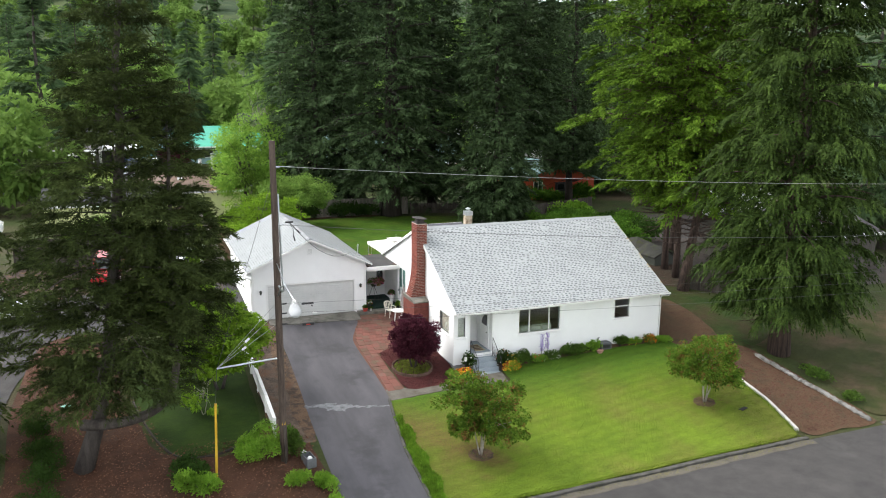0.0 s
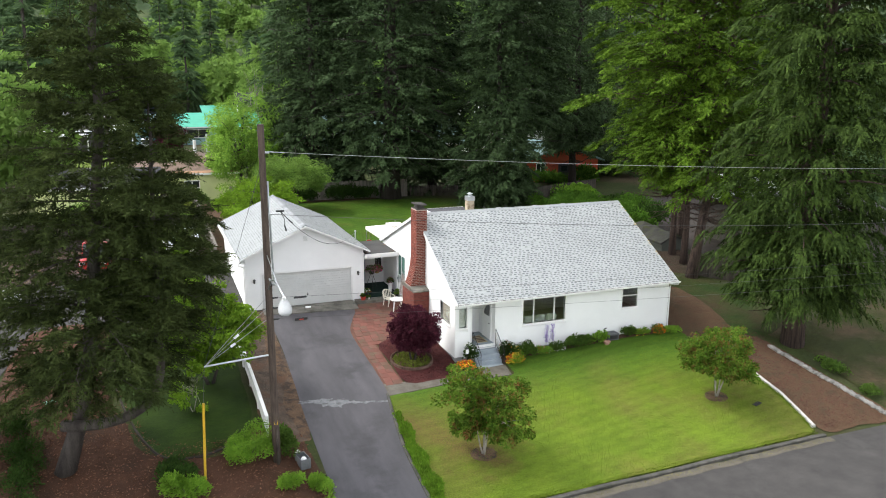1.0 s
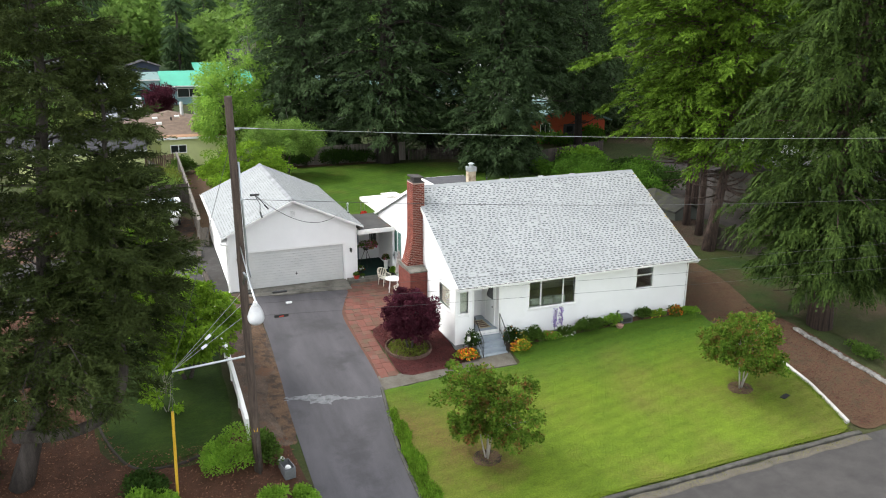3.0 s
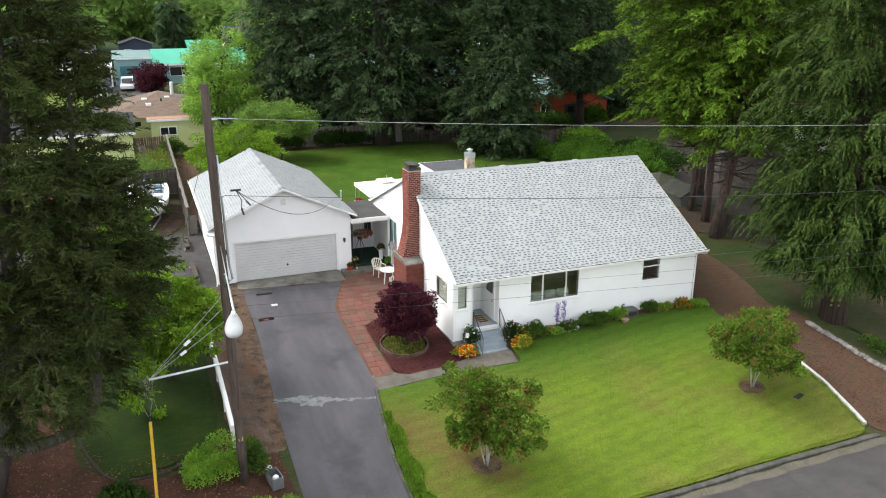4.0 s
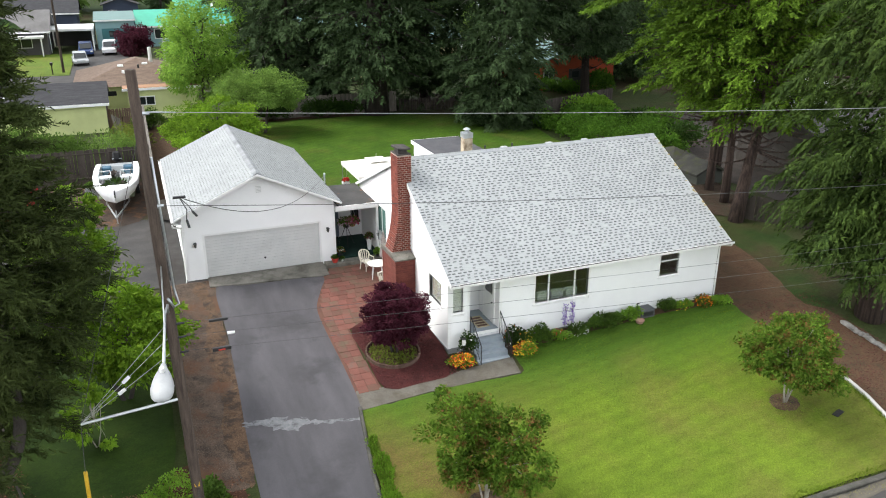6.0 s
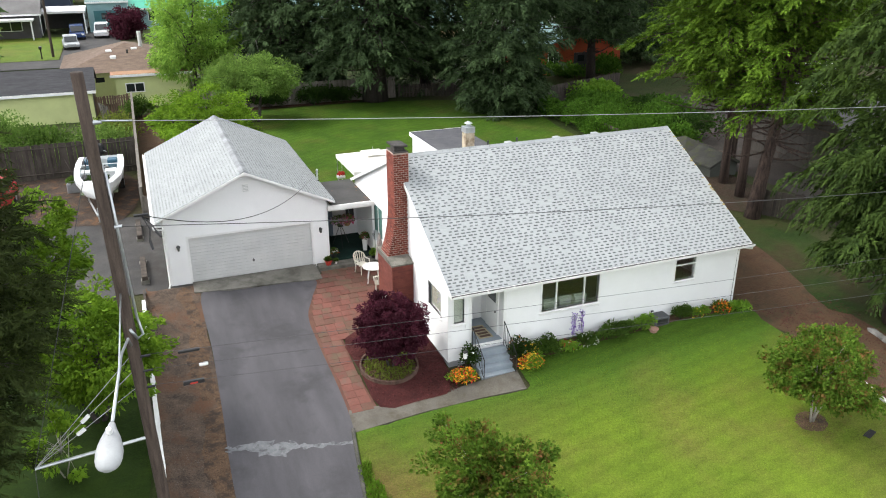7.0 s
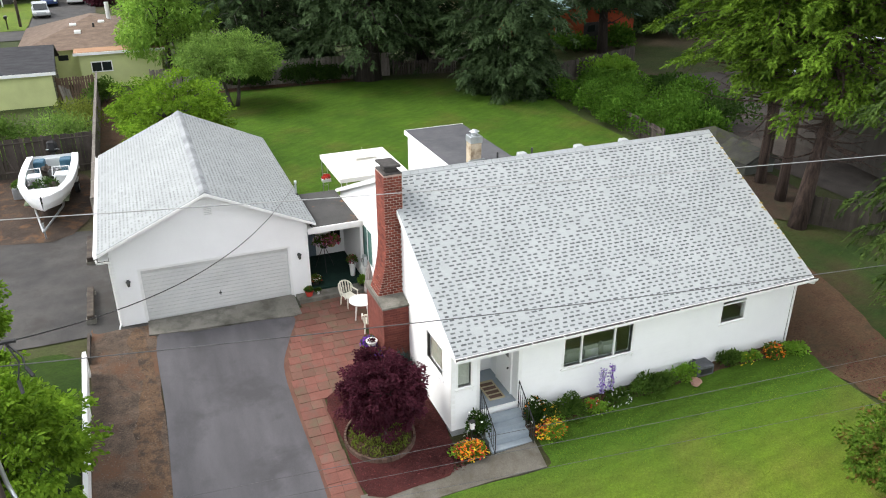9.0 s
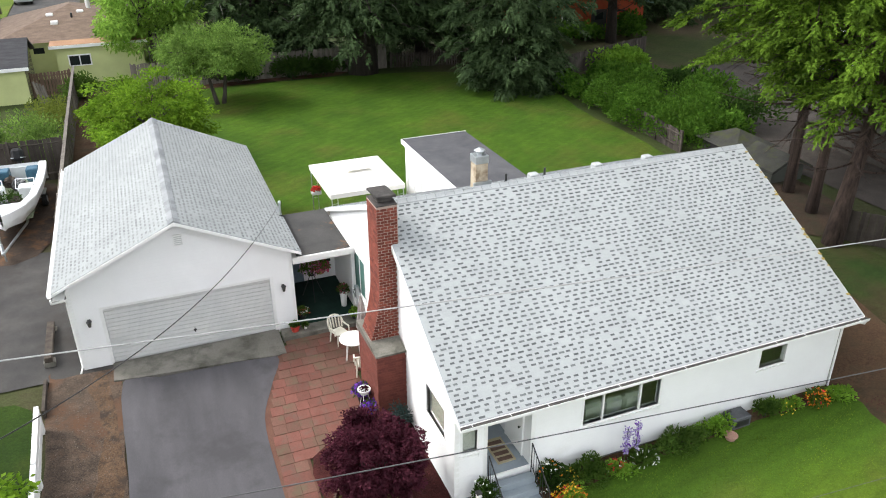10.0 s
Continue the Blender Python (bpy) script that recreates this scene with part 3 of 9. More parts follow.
lay("lawn_east", rounded_line([(18.6, 6.6), (18.45, 4.0), (18.15, 1.9), (17.55, -0.3), (17.2, -1.9), (18.6, -2.4), (21, -1.0), (22.3, 3.0), (21.9, 6.6), (20.2, 7.3)], True, 4, 0.04), 0.025, M_SHADEGRASS, "grass beside the house, cedar shade in its colour", "lawn", 0.9)
lay("bark_bed", rounded_line([(-20.4, 9), (-16.8, 8.78), (-16.67, 1.46), (-15.87, -2.21), (-15.18, -4.48), (-13.04, -5.48), (-11.48, -5.01), (-10.69, -3.68), (-9.24, -4.22), (-8.75, -6.5), (-8.7, -10.9), (-14, -11.13), (-20.57, -11.13), (-20.83, -4.8), (-21.2, 1.46)], True, 5, 0.04), 0.015, M_BARKMULCH, "reddish bark mulch bed under the pine", "mulch bed")
lay("gravel_strip", rounded_line([(-10.3, 8.84), (-10.1, 8.95), (-8.4, 8.95), (-8.15, 8.8), (-8.2, 5), (-8.3, 0), (-8.45, -4), (-9.46, -4.93), (-10.39, -3.65), (-10.4, 2.58)], True, 5, 0.05), 0.02, M_GRAVEL, "brown gravelly soil strip beside the driveway", "soil")
lay("needle_litter", rounded_line([(-9.1, 8.39), (-8.55, 8.5), (-8.3, 5), (-8.38, 0), (-8.5, -4.2), (-8.91, -4.47), (-9.23, -2.2), (-8.86, 0.46), (-9.17, 2.89), (-8.8, 5.99)], True, 5, 0.06), 0.03, M_NEEDLES, "rusty brown needle litter along the driveway", "soil", 0.5)
lay("neighbour_drive", rounded_line([(-24.2, -11.3), (-21.6, -11.3), (-21.22, -4.8), (-21.58, 0.93), (-20.76, 5.96), (-18, 8.89), (-12, 8.89), (-8.6, 8.95), (-8.05, 9.1), (-8.05, 13), (-8.1, 17.4), (-10, 18.1), (-16, 18.6), (-25, 17), (-25.6, 9), (-24.17, 2.52)], True, 5), 0.01, M_LOTASPH, "old grey asphalt neighbouring drive and parking pad", "drive", 0.9)
lay("dirt_yard", rounded_line([(-11.0, 18.0), (-10.6, 26.0), (-19.0, 26.4), (-24, 26), (-24, 17.5), (-16, 18.3)], True, 4, 0.05), 0.02, M_YARDDIRT, "brown littered dirt yard around the boat", "dirt")
lay("dirt_lane", rounded_line([(-9.9, 18.0), (-8.9, 20.0), (-5.5, 22.0), (-4.4, 30.0), (-4.4, 42.0), (-9.3, 42.0), (-9.9, 26.0)], True, 4, 0.05), 0.012, M_DIRT, "bare brown soil beside the fence", "dirt")
lay("dirt_path", rounded_line([(13.6, -1.0), (13.5, 5.5), (18.2, 5.8), (18.3, 2.4), (17.7, -1.2), (18.1, -4.0), (18.35, -8.0), (18.5, -11.0), (16, -11.05), (13.9, -11.02), (14.15, -8.6), (14.5, -6.2), (14.2, -3.5)], True, 5, 0.04), 0.022, M_DIRT, "bare reddish-brown dirt path", "dirt")
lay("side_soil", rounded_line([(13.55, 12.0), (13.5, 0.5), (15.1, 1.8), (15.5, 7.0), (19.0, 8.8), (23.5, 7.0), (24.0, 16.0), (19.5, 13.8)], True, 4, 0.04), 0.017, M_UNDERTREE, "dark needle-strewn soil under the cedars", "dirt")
lay("driveway", rounded_line([(-8.12, 8.1), (-7.0, 8.0), (-5.0, 7.9), (-3.25, 7.8), (-3.7, 6.4), (-4.2, 5.0), (-4.28, 3.0), (-4.25, 0.0), (-4.35, -2.2), (-4.75, -4.5), (-5.05, -7.6), (-5.25, -11.2), (-5.2, -11.5), (-8.6, -11.5), (-8.55, -8.0), (-8.5, -3.0), (-8.35, 0.0), (-8.2, 4.0)], True, 4), 0.045, M_ASPHALT, "dark grey sealed asphalt driveway", "driveway")
lay("crack_filler", rounded_line([(-8.42, -1.7), (-7.8, -1.78), (-7.3, -1.76), (-6.9, -1.95), (-6.5, -2.12), (-5.9, -2.36), (-5.2, -2.56), (-4.55, -2.66), (-4.55, -2.84), (-5.2, -2.72), (-5.9, -2.56), (-6.5, -2.48), (-6.9, -2.62), (-7.4, -2.44), (-7.9, -2.04), (-8.42, -1.94)], True, 4, 0.06), 0.052, M_PATCH, "pale grey filler across a driveway crack", "paving", 0.4)
lay("garage_apron", [(-8.35, 9.15), (-8.38, 8.25), (-7.0, 8.1), (-5.0, 7.95), (-3.2, 7.75), (-2.9, 7.8), (-2.9, 9.15)], 0.07, M_CONC, "stained concrete apron before the garage door", "paving", 0.4, 0.15)
lay("walkway", [(-4.42, -2.35), (-4.25, -1.2), (-3.25, -1.3), (-1.0, -1.35), (0.7, -1.2), (2.35, -1.12), (2.2, -2.2), (0.3, -2.1), (-1.6, -2.12)], 0.04, M_WALKWAY, "weathered concrete front walkway", "walkway", 0.4, 0.1)
lay("joint_bed", rounded_line([(-2.6, 8.75), (-0.05, 8.75), (-0.05, 6.5), (-0.95, 6.2), (-0.95, 3.6), (-3.3, 3.0), (-3.25, -1.4), (-4.3, -1.4), (-4.32, 3.0), (-4.3, 5.0), (-3.75, 6.5), (-3.25, 7.7), (-2.75, 8.0)], False, 2), 0.03, M_JOINT, "dark soil between paving slabs", "soil")
lay("mulch_bed", rounded_line([(-3.2, 3.0), (-1.6, 3.55), (-0.05, 3.4), (-0.03, 1.6), (-0.03, 0.0), (-0.3, -0.9), (-0.65, -1.45), (-1.6, -1.5), (-3.15, -1.42), (-3.25, 0.8)], True, 3, 0.02), 0.05, M_DARKMULCH, "dark red mulch bed beside the house", "mulch bed")
lay("flower_bed", rounded_line([(2.5, -0.1), (2.45, -0.95), (4.0, -0.72), (7.0, -0.6), (10.0, -0.55), (13.2, -0.5), (13.4, -0.05), (8, -0.04)], True, 4, 0.03), 0.045, M_DIRT, "planted soil bed along the front wall", "flower bed")
lay("soil_bed", rounded_line([(-4.6, 39.2), (-2.6, 40.6), (2, 41.2), (7.5, 41.0), (8.5, 41.9), (2, 42.1), (-5.0, 42.1)], True, 4, 0.05), 0.016, M_BARKMULCH, "bare red-brown soil along the back fence", "dirt")
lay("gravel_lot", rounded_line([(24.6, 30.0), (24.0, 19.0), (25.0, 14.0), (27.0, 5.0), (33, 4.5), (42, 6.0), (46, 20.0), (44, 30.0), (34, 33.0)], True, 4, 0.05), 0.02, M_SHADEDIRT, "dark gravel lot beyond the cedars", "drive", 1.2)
lay("far_street", [(-90, 69.8), (60, 69.8), (60, 75.6), (-90, 75.6)], 0.05, M_ROAD, "grey neighbouring street", "road", 5.0)
lay("far_lawn", [(-60, 75.9), (-16.6, 75.9), (-16.6, 98), (-60, 98)], 0.05, M_LAWN_F, "green lawn across the neighbouring street", "lawn", 5.0)
lay("far_driveway", [(-16.5, 75.7), (-9.8, 75.7), (-9.8, 104), (-16.5, 104)], 0.05, M_LOTASPH, "grey neighbouring driveway", "drive", 5.0)


def strip_along(line, width, height, sink=0.25, off=0.0):
    """A low bar that follows a line on the land."""
    p = np.asarray(line, float)
    t = np.gradient(p, axis=0)
    t /= np.linalg.norm(t, axis=1)[:, None]
    s = np.stack([-t[:, 1], t[:, 0]], 1) * width / 2
    bm = bmesh.new()
    rows = []
    for q, d in zip(p, s):
        a, b = q + d, q - d
        za, zb = float(g(*q)) + off, float(g(*q)) + off
        rows.append([bm.verts.new((*a, za - sink)), bm.verts.new((*a, za + height - 0.02)), bm.verts.new((*(a * 0.85 + b * 0.15), za + height)), bm.verts.new((*(b * 0.85 + a * 0.15), zb + height)), bm.verts.new((*b, zb + height - 0.02)), bm.verts.new((*b, zb - sink))])
    for u, v in zip(rows, rows[1:]):
        for k in range(5):
            bm.faces.new((u[k], v[k], v[k + 1], u[k + 1]))
    bm.faces.new(rows[0]), bm.faces.new(rows[-1][::-1])
    return bm


kerb = [(x, -11.25 + 0.03 * math.sin(x)) for x in np.arange(-5.0, 13.3, 0.6)] + [(13.6, -11.28)]
tagged(part("kerb", strip_along(kerb, 0.22, 0.10), M_KERB), "weathered concrete kerb along the lawn", "kerb", kind="structure")
kerb = [(x, -11.3 + 0.03 * math.sin(x)) for x in np.arange(18.6, 60, 1.2)]
tagged(part("kerb", strip_along(kerb, 0.32, 0.10), M_KERB), "weathered concrete kerb along the verge", "kerb", kind="structure")
kerb = [(x, -11.3) for x in np.arange(-60, -26.3, 2.0)]
tagged(part("kerb", strip_along(kerb, 0.32, 0.10), M_KERB), "weathered concrete kerb along the verge", "kerb", kind="structure")
tagged(part("lawn_edging", strip_along([(x, -11.6 + 0.04 * math.sin(3 * x)) for x in np.arange(-4.8, 14, 0.5)], 0.42, 0.012, 0.25, 0.032), M_GUTTER), "pale gutter strip of worn concrete", "gutter", kind="structure")
side_kerb = rounded_line([(-4.38, -2.2), (-4.55, -3.2), (-4.95, -6.0), (-5.1, -8.5), (-5.22, -11.1)], False, 6)
tagged(part("kerb", strip_along(side_kerb, 0.13, 0.11), M_KERB), "low mossy concrete edging beside the driveway", "kerb", kind="structure")
white_edge = rounded_line([(14.45, -5.9), (14.3, -7.4), (14.0, -9.0), (13.65, -10.6)], False, 8)
tagged(part("lawn_edging", strip_along(white_edge, 0.16, 0.13), surf("whitewashed_edging", (0.42, 0.41, 0.38), (0.54, 0.53, 0.50), 2, 30, 0.85, 0.3)), "whitewashed concrete edging between lawn and dirt path", "edging", kind="structure")


# stones along the dirt path
def stone_row():
    row = thing("stone_edging", "row of pale rough stones beside the dirt path", "stone edging", kind="structure")
    line = rounded_line([(17.65, -3.7), (17.75, -5.2), (17.85, -7.2), (18.0, -9.0), (18.15, -10.8)], False, 9)
    r = np.random.default_rng(3)
    shapes = []
    for k in range(5):
        bm = bmesh.new()
        bmesh.ops.create_icosphere(bm, subdivisions=2, radius=0.16)
        for v in bm.verts:
            v.co *= 1 + r.normal(0, 0.10)
            v.co.z *= 0.75
        me = bpy.data.meshes.new("stone")
        bm.to_mesh(me)
        bm.free()
        me.materials.append(M_ROCK)
        shapes.append(me)
    for k, (x, y) in enumerate(line):
        ob = new("stone", shapes[k % 5])
        ob.parent = row
        ob.matrix_basis = pose(x + r.normal(0, 0.03), y, float(g(x, y)) + 0.06, 0, 0, r.uniform(0, 360))
        ob.scale = (1, 1, 1)


stone_row()

# ---- building helpers ----
def wall_with_holes(axis, t0, t1, a0, a1, z0, z1, holes):
    """A wall slab with rectangular openings (lo, hi, bottom, top) that go through it; axis is the one it runs along."""
    bm = bmesh.new()
    cuts_a = sorted({a0, a1, *[h for o in holes for h in o[:2]]})
    cuts_z = sorted({z0, z1, *[h for o in holes for h in o[2:]]})
    for p, q in zip(cuts_a, cuts_a[1:]):
        for r, s in zip(cuts_z, cuts_z[1:]):
            ma, mz = (p + q) / 2, (r + s) / 2
            if any(o[0] < ma < o[1] and o[2] < mz < o[3] for o in holes):
                continue
            box(bm, p, q, t0, t1, r, s) if axis == "x" else box(bm, t0, t1, p, q, r, s)
    bmesh.ops.remove_doubles(bm, verts=bm.verts, dist=0.0005)
    return bm


def board_mesh(length, height, name, material):
    """A lapped board, thick at its foot: x along, y outwards (negative), z up."""
    bm = bmesh.new()
    prism(bm, [(0.0, 0.0), (-0.042, 0.0), (-0.042, 0.006), (-0.004, height), (0.0, height)], "x", 0.0, length)
    me = bpy.data.meshes.new(name)
    bmesh.ops.recalc_face_normals(bm, faces=bm.faces)
    bm.to_mesh(me)
    bm.free()
    me.materials.append(material)
    return me


def siding(parent, place, spans, z0, z1, material=None, course=0.19):
    """Lapped boards over a wall. place(a, z) gives a board's pose; spans(z, top) the stretches to cover."""
    z = z0
    while z < z1 - 0.03:
        h = min(course, z1 - z)
        for a, b in spans(z, z + h):
            if b - a > 0.03:
                ob = part("siding_board", board_mesh(b - a, h + 0.012, "siding_board", material or M_SIDING), None, parent)
                ob.matrix_basis = place(a, z)
        z += course


def minus(lo, hi, holes, z, top):
    out = [(lo, hi)]
    for a, b, c, d in holes:
        if c < top - 0.01 and d > z + 0.01:
            out = [s for p, q in out for s in ((p, min(q, a)), (max(p, b), q)) if s[1] - s[0] > 0.02]
    return out


def window(parent, axis, lo, hi, z0, z1, plane, outward, bars=(), rails=(), depth=0.10, casing=0.07, label="white-framed window", name="window"):
    """A window in an opening: casing, sill, bars and panes; axis is the one the wall runs along, outward -1 or 1."""
    def bx(bm, a0, a1, d0, d1, c0, c1):
        p, q = plane + outward * d0, plane + outward * d1
        return box(bm, a0, a1, min(p, q), max(p, q), c0, c1) if axis == "x" else box(bm, min(p, q), max(p, q), a0, a1, c0, c1)
    bm = bmesh.new()
    for a0, a1, c0, c1 in ((lo - casing, lo, z0 - casing, z1 + casing), (hi, hi + casing, z0 - casing, z1 + casing), (lo, hi, z1, z1 + casing), (lo, hi, z0 - casing, z0)):
        bx(bm, a0, a1, -depth, 0.035, c0, c1)
    win = part(name, bm, M_TRIM, parent, label)
    part("window_sill", bx(bmesh.new(), lo - casing - 0.03, hi + casing + 0.03, 0.0, 0.075, z0 - casing - 0.03, z0 - casing + 0.004), M_TRIM, win)
    cuts = [lo, *bars, hi]
    for b in bars:
        part("mullion", bx(bmesh.new(), b - 0.028, b + 0.028, -0.06, 0.012, z0, z1), M_TRIM, win)
    for r in rails:
        part("glazing_rail", bx(bmesh.new(), lo, hi, -0.055, 0.008, r - 0.022, r + 0.022), M_TRIM, win)
    zs = [z0, *rails, z1]
    for a, b in zip(cuts, cuts[1:]):
        for c, d in zip(zs, zs[1:]):
            pane = part("pane", bx(bmesh.new(), a + 0.005, b - 0.005, -0.045, -0.037, c + 0.005, d - 0.005), M_CLEAR, win)
            pane.visible_shadow = False
    return win


TABS = {}


def tab_mesh(w, h, t, material):
    key = (w, h, t, material.name)
    if key not in TABS:
        v = [(0, 0, 0), (w, 0, 0), (w, h, 0), (0, h, 0), (0, 0, t), (w, 0, t), (w, h, t * 0.3), (0, h, t * 0.3)]
        TABS[key] = mesh_of("shingle", v, [(4, 5, 6, 7), (0, 1, 5, 4), (1, 2, 6, 5), (3, 0, 4, 7), (2, 3, 7, 6)], material)
    return TABS[key]


def shingle_field(roof, corner, u, up, width, height, single, seed, dark_tab=None, base_tab=None):
    """Courses of shingle tabs on a slope; single(a, b) says which ones are pieces of their own. The rest is one joined part."""
    dark_tab, base_tab = dark_tab or M_SHINGLE_D, base_tab or M_SHINGLE
    u, up = Vector(u).normalized(), Vector(up).normalized()
    n = u.cross(up)
    basis = Matrix((u, up, n)).transposed().to_4x4()
    r = np.random.default_rng(seed)
    course, joined = 0.146, {base_tab: ([], []), dark_tab: ([], [])}
    k = 0
    while k * course < height - 0.05:
        b = k * course
        a = -r.uniform(0, 0.4)
        while a < width:
            w = float(r.choice((0.22, 0.255, 0.29)))
            lo, hi = max(a, 0.0), min(a + w, width)
            pieces = [(base_tab, lo, hi - lo - 0.004, b, course + 0.02, 0.008)]
            dw = float(r.choice((0.12, 0.14, 0.165)))
            if hi - lo > dw + 0.05 and r.random() < 0.93:
                pieces.append((dark_tab, lo + 0.02, dw, b + 0.045, 0.058, 0.0095))
            for material, p, pw, q, ph, t in pieces:
                if pw < 0.03:
                    continue
                lift = 0.0 if material is base_tab else 0.004
                where = Vector(corner) + u * p + up * q + n * lift
                if single(p, q):
                    ob = new("shingle", tab_mesh(round(pw, 2), ph, t, material))
                    ob.parent = roof
                    ob.matrix_basis = Matrix.Translation(where) @ basis
                else:
                    V, F = joined[material]
                    i = len(V)
                    for x, y, z in ((0, 0, 0), (pw, 0, 0), (pw, ph, 0), (0, ph, 0), (0, 0, t), (pw, 0, t), (pw, ph, t * 0.3), (0, ph, t * 0.3)):
                        V.append(where + u * x + up * y + n * z)
                    F.extend([(i + 4, i + 5, i + 6, i + 7), (i, i + 1, i + 5, i + 4), (i + 1, i + 2, i + 6, i + 5), (i + 3, i, i + 4, i + 7)])
            a += w
        k += 1
    for material, label in ((base_tab, "light grey asphalt shingles"), (dark_tab, "darker grey shingle tabs")):
        V, F = joined[material]
        if V:
            part("shingles", mesh_of("shingles", V, F, material), None, roof, label, "stuff")


def slope_slab(bm, x0, x1, ya, za, yb, zb, t):
    """A roof slab between two lines that run along x."""
    prism(bm, [(ya, za), (yb, zb), (yb, zb - t), (ya, za - t)], "x", x0, x1)


# ---- the house ----
HX0, HX1, HY1 = 0.0, 13.28, 12.2
EAVE_Y, EAVE_Z, RIDGE_Y, RIDGE_Z, BACK_Y, BACK_Z = -0.62, 3.02, 5.63, 6.56, 12.45, 3.66
house = thing("house", "white one-storey house with a grey shingle roof", "house")


def roof_z(y):
    return float(np.interp(y, (EAVE_Y, RIDGE_Y, BACK_Y), (EAVE_Z, RIDGE_Z, BACK_Z)))


front_holes = [(0.93, 2.25, 0.45, 2.72), (3.9, 6.46, 1.30, 2.63), (10.15, 11.15, 1.55, 2.66), (0.2, 0.62, 1.5, 2.55)]
wall_front = part("wall", wall_with_holes("x", 0.0, 0.15, HX0, HX1, -0.06, 2.98, front_holes), M_SIDING, house)
gable_holes = [(0.68, 2.0, 1.5, 2.5)]
wall_left = part("wall", wall_with_holes("y", 0.0, 0.15, 0.15, HY1, -0.06, 2.95, gable_holes), M_SIDING, house)
part("gable", prism(bmesh.new(), [(0.0, 2.95), (HY1, 2.95), (HY1, roof_z(HY1) - 0.12), (RIDGE_Y, RIDGE_Z - 0.13), (0.0, roof_z(0.0) - 0.12)], "x", 0.0, 0.15), M_SIDING, house)
wall_right = part("wall", wall_with_holes("y", HX1 - 0.15, HX1, 0.15, HY1, -0.06, 2.95, []), M_SIDING, house)
part("gable", prism(bmesh.new(), [(0.0, 2.95), (HY1, 2.95), (HY1, roof_z(HY1) - 0.12), (RIDGE_Y, RIDGE_Z - 0.13), (0.0, roof_z(0.0) - 0.12)], "x", HX1 - 0.15, HX1), M_SIDING, house)
part("wall", boxed(0.15, HX1 - 0.15, HY1 - 0.15, HY1, -0.06, 3.55), M_SIDING, house)
part("foundation", wall_with_holes("x", 0.03, HY1 - 0.03, 0.03, HX1 - 0.03, -0.75, -0.06, []), M_FOUND, house)
part("floor_slab", boxed(0.15, HX1 - 0.15, 0.15, HY1 - 0.15, 0.30, 0.44), M_ROOM, house)
part("inner_ceiling", boxed(0.15, HX1 - 0.15, 0.15, HY1 - 0.15, 2.86, 2.95), M_CURTAIN, house)
part("inner_wall", boxed(2.6, HX1 - 0.2, 4.4, 4.5, 0.44, 2.86), M_ROOM, house)

# entrance recess
bm = bmesh.new()
box(bm, 0.83, 0.93, 0.15, 2.0, 0.45, 2.78)
box(bm, 2.25, 2.35, 0.15, 2.0, 0.45, 2.78)
box(bm, 0.93, 2.25, 1.95, 2.05, 0.45, 2.78)
box(bm, 0.93, 2.25, 0.15, 1.95, 2.72, 2.78)
part("porch_wall", bm, M_SIDING, house, "white walls of the recessed entrance")
part("porch_floor", boxed(0.932, 2.248, -0.02, 1.948, 0.30, 0.458), M_GREYPAINT, house, "grey painted porch floor")
part("porch_lip", boxed(0.90, 2.28, -0.06, -0.022, 0.33, 0.462), M_TRIM, house)
door = part("front_door", boxed(2.20, 2.247, 0.42, 1.36, 0.47, 2.50, None, 0.006), M_TRIM, house, "white front door with a dark fan light")
fan = bmesh.new()
prism(fan, [(0.55, 1.75)] + [(0.55 + 0.66 * math.cos(a), 1.75 + 0.62 * math.sin(a)) for a in np.linspace(0, math.pi / 2, 8)], "x", 2.185, 2.199)
part("fan_light", fan, M_GLASS, door, "dark quarter-round glass")
knob = bmesh.new()
bmesh.ops.create_uvsphere(knob, u_segments=10, v_segments=6, radius=0.035, matrix=Matrix.Translation((2.15, 0.5, 1.4)))
rod(knob, (2.15, 0.5, 1.4), (2.2, 0.5, 1.4), 0.014)
part("door_knob", knob, M_BLACK, door)
bm = bmesh.new()
for a0, a1, c0, c1 in ((0.36, 0.42, 0.45, 2.56), (1.36, 1.42, 0.45, 2.56), (0.42, 1.36, 2.50, 2.56)):
    box(bm, 2.19, 2.249, a0, a1, c0, c1)
part("door_frame", bm, M_TRIM, house)
part("porch_post", boxed(2.25, 2.37, -0.03, -0.002, 0.36, 2.74), M_TRIM, house)
part("porch_post", boxed(0.83, 0.93, -0.03, -0.002, 0.36, 2.74), M_TRIM, house)

steps = thing("front_steps", "grey painted concrete front steps", "steps")
for i in range(5):
    top = 0.245 - 0.2 * i
    part("step", boxed(0.90, 2.30, -0.065 - 0.26 * (i + 1), -0.065 - 0.26 * i + 0.001, -0.95, top, None, 0.012), M_GREYPAINT, steps)


def handrail(x, label):
    rail = thing("handrail", label, "handrail", (x, 0, 0), group="step handrails")
    a, b = Vector((0, -0.12, 1.28)), Vector((0, -1.2, 0.42))
    part("top_rail", rodded(a, b, 0.018), M_BLACK, rail)
    part("post", rodded((0, -0.12, 0.25), a, 0.016), M_BLACK, rail)
    part("post", rodded((0, -1.2, -0.56), b, 0.016), M_BLACK, rail)
    part("bottom_rail", rodded((0, -0.12, 0.52), (0, -1.2, -0.34), 0.011), M_BLACK, rail)
    for i in range(1, 8):
        s = i / 8
        part("baluster", rodded((0, -0.12 - 1.08 * s, 0.52 - 0.86 * s), (0, -0.12 - 1.08 * s, 1.28 - 0.86 * s), 0.008, sides=6), M_BLACK, rail)


handrail(0.94, "black wrought-iron handrail beside the front steps")
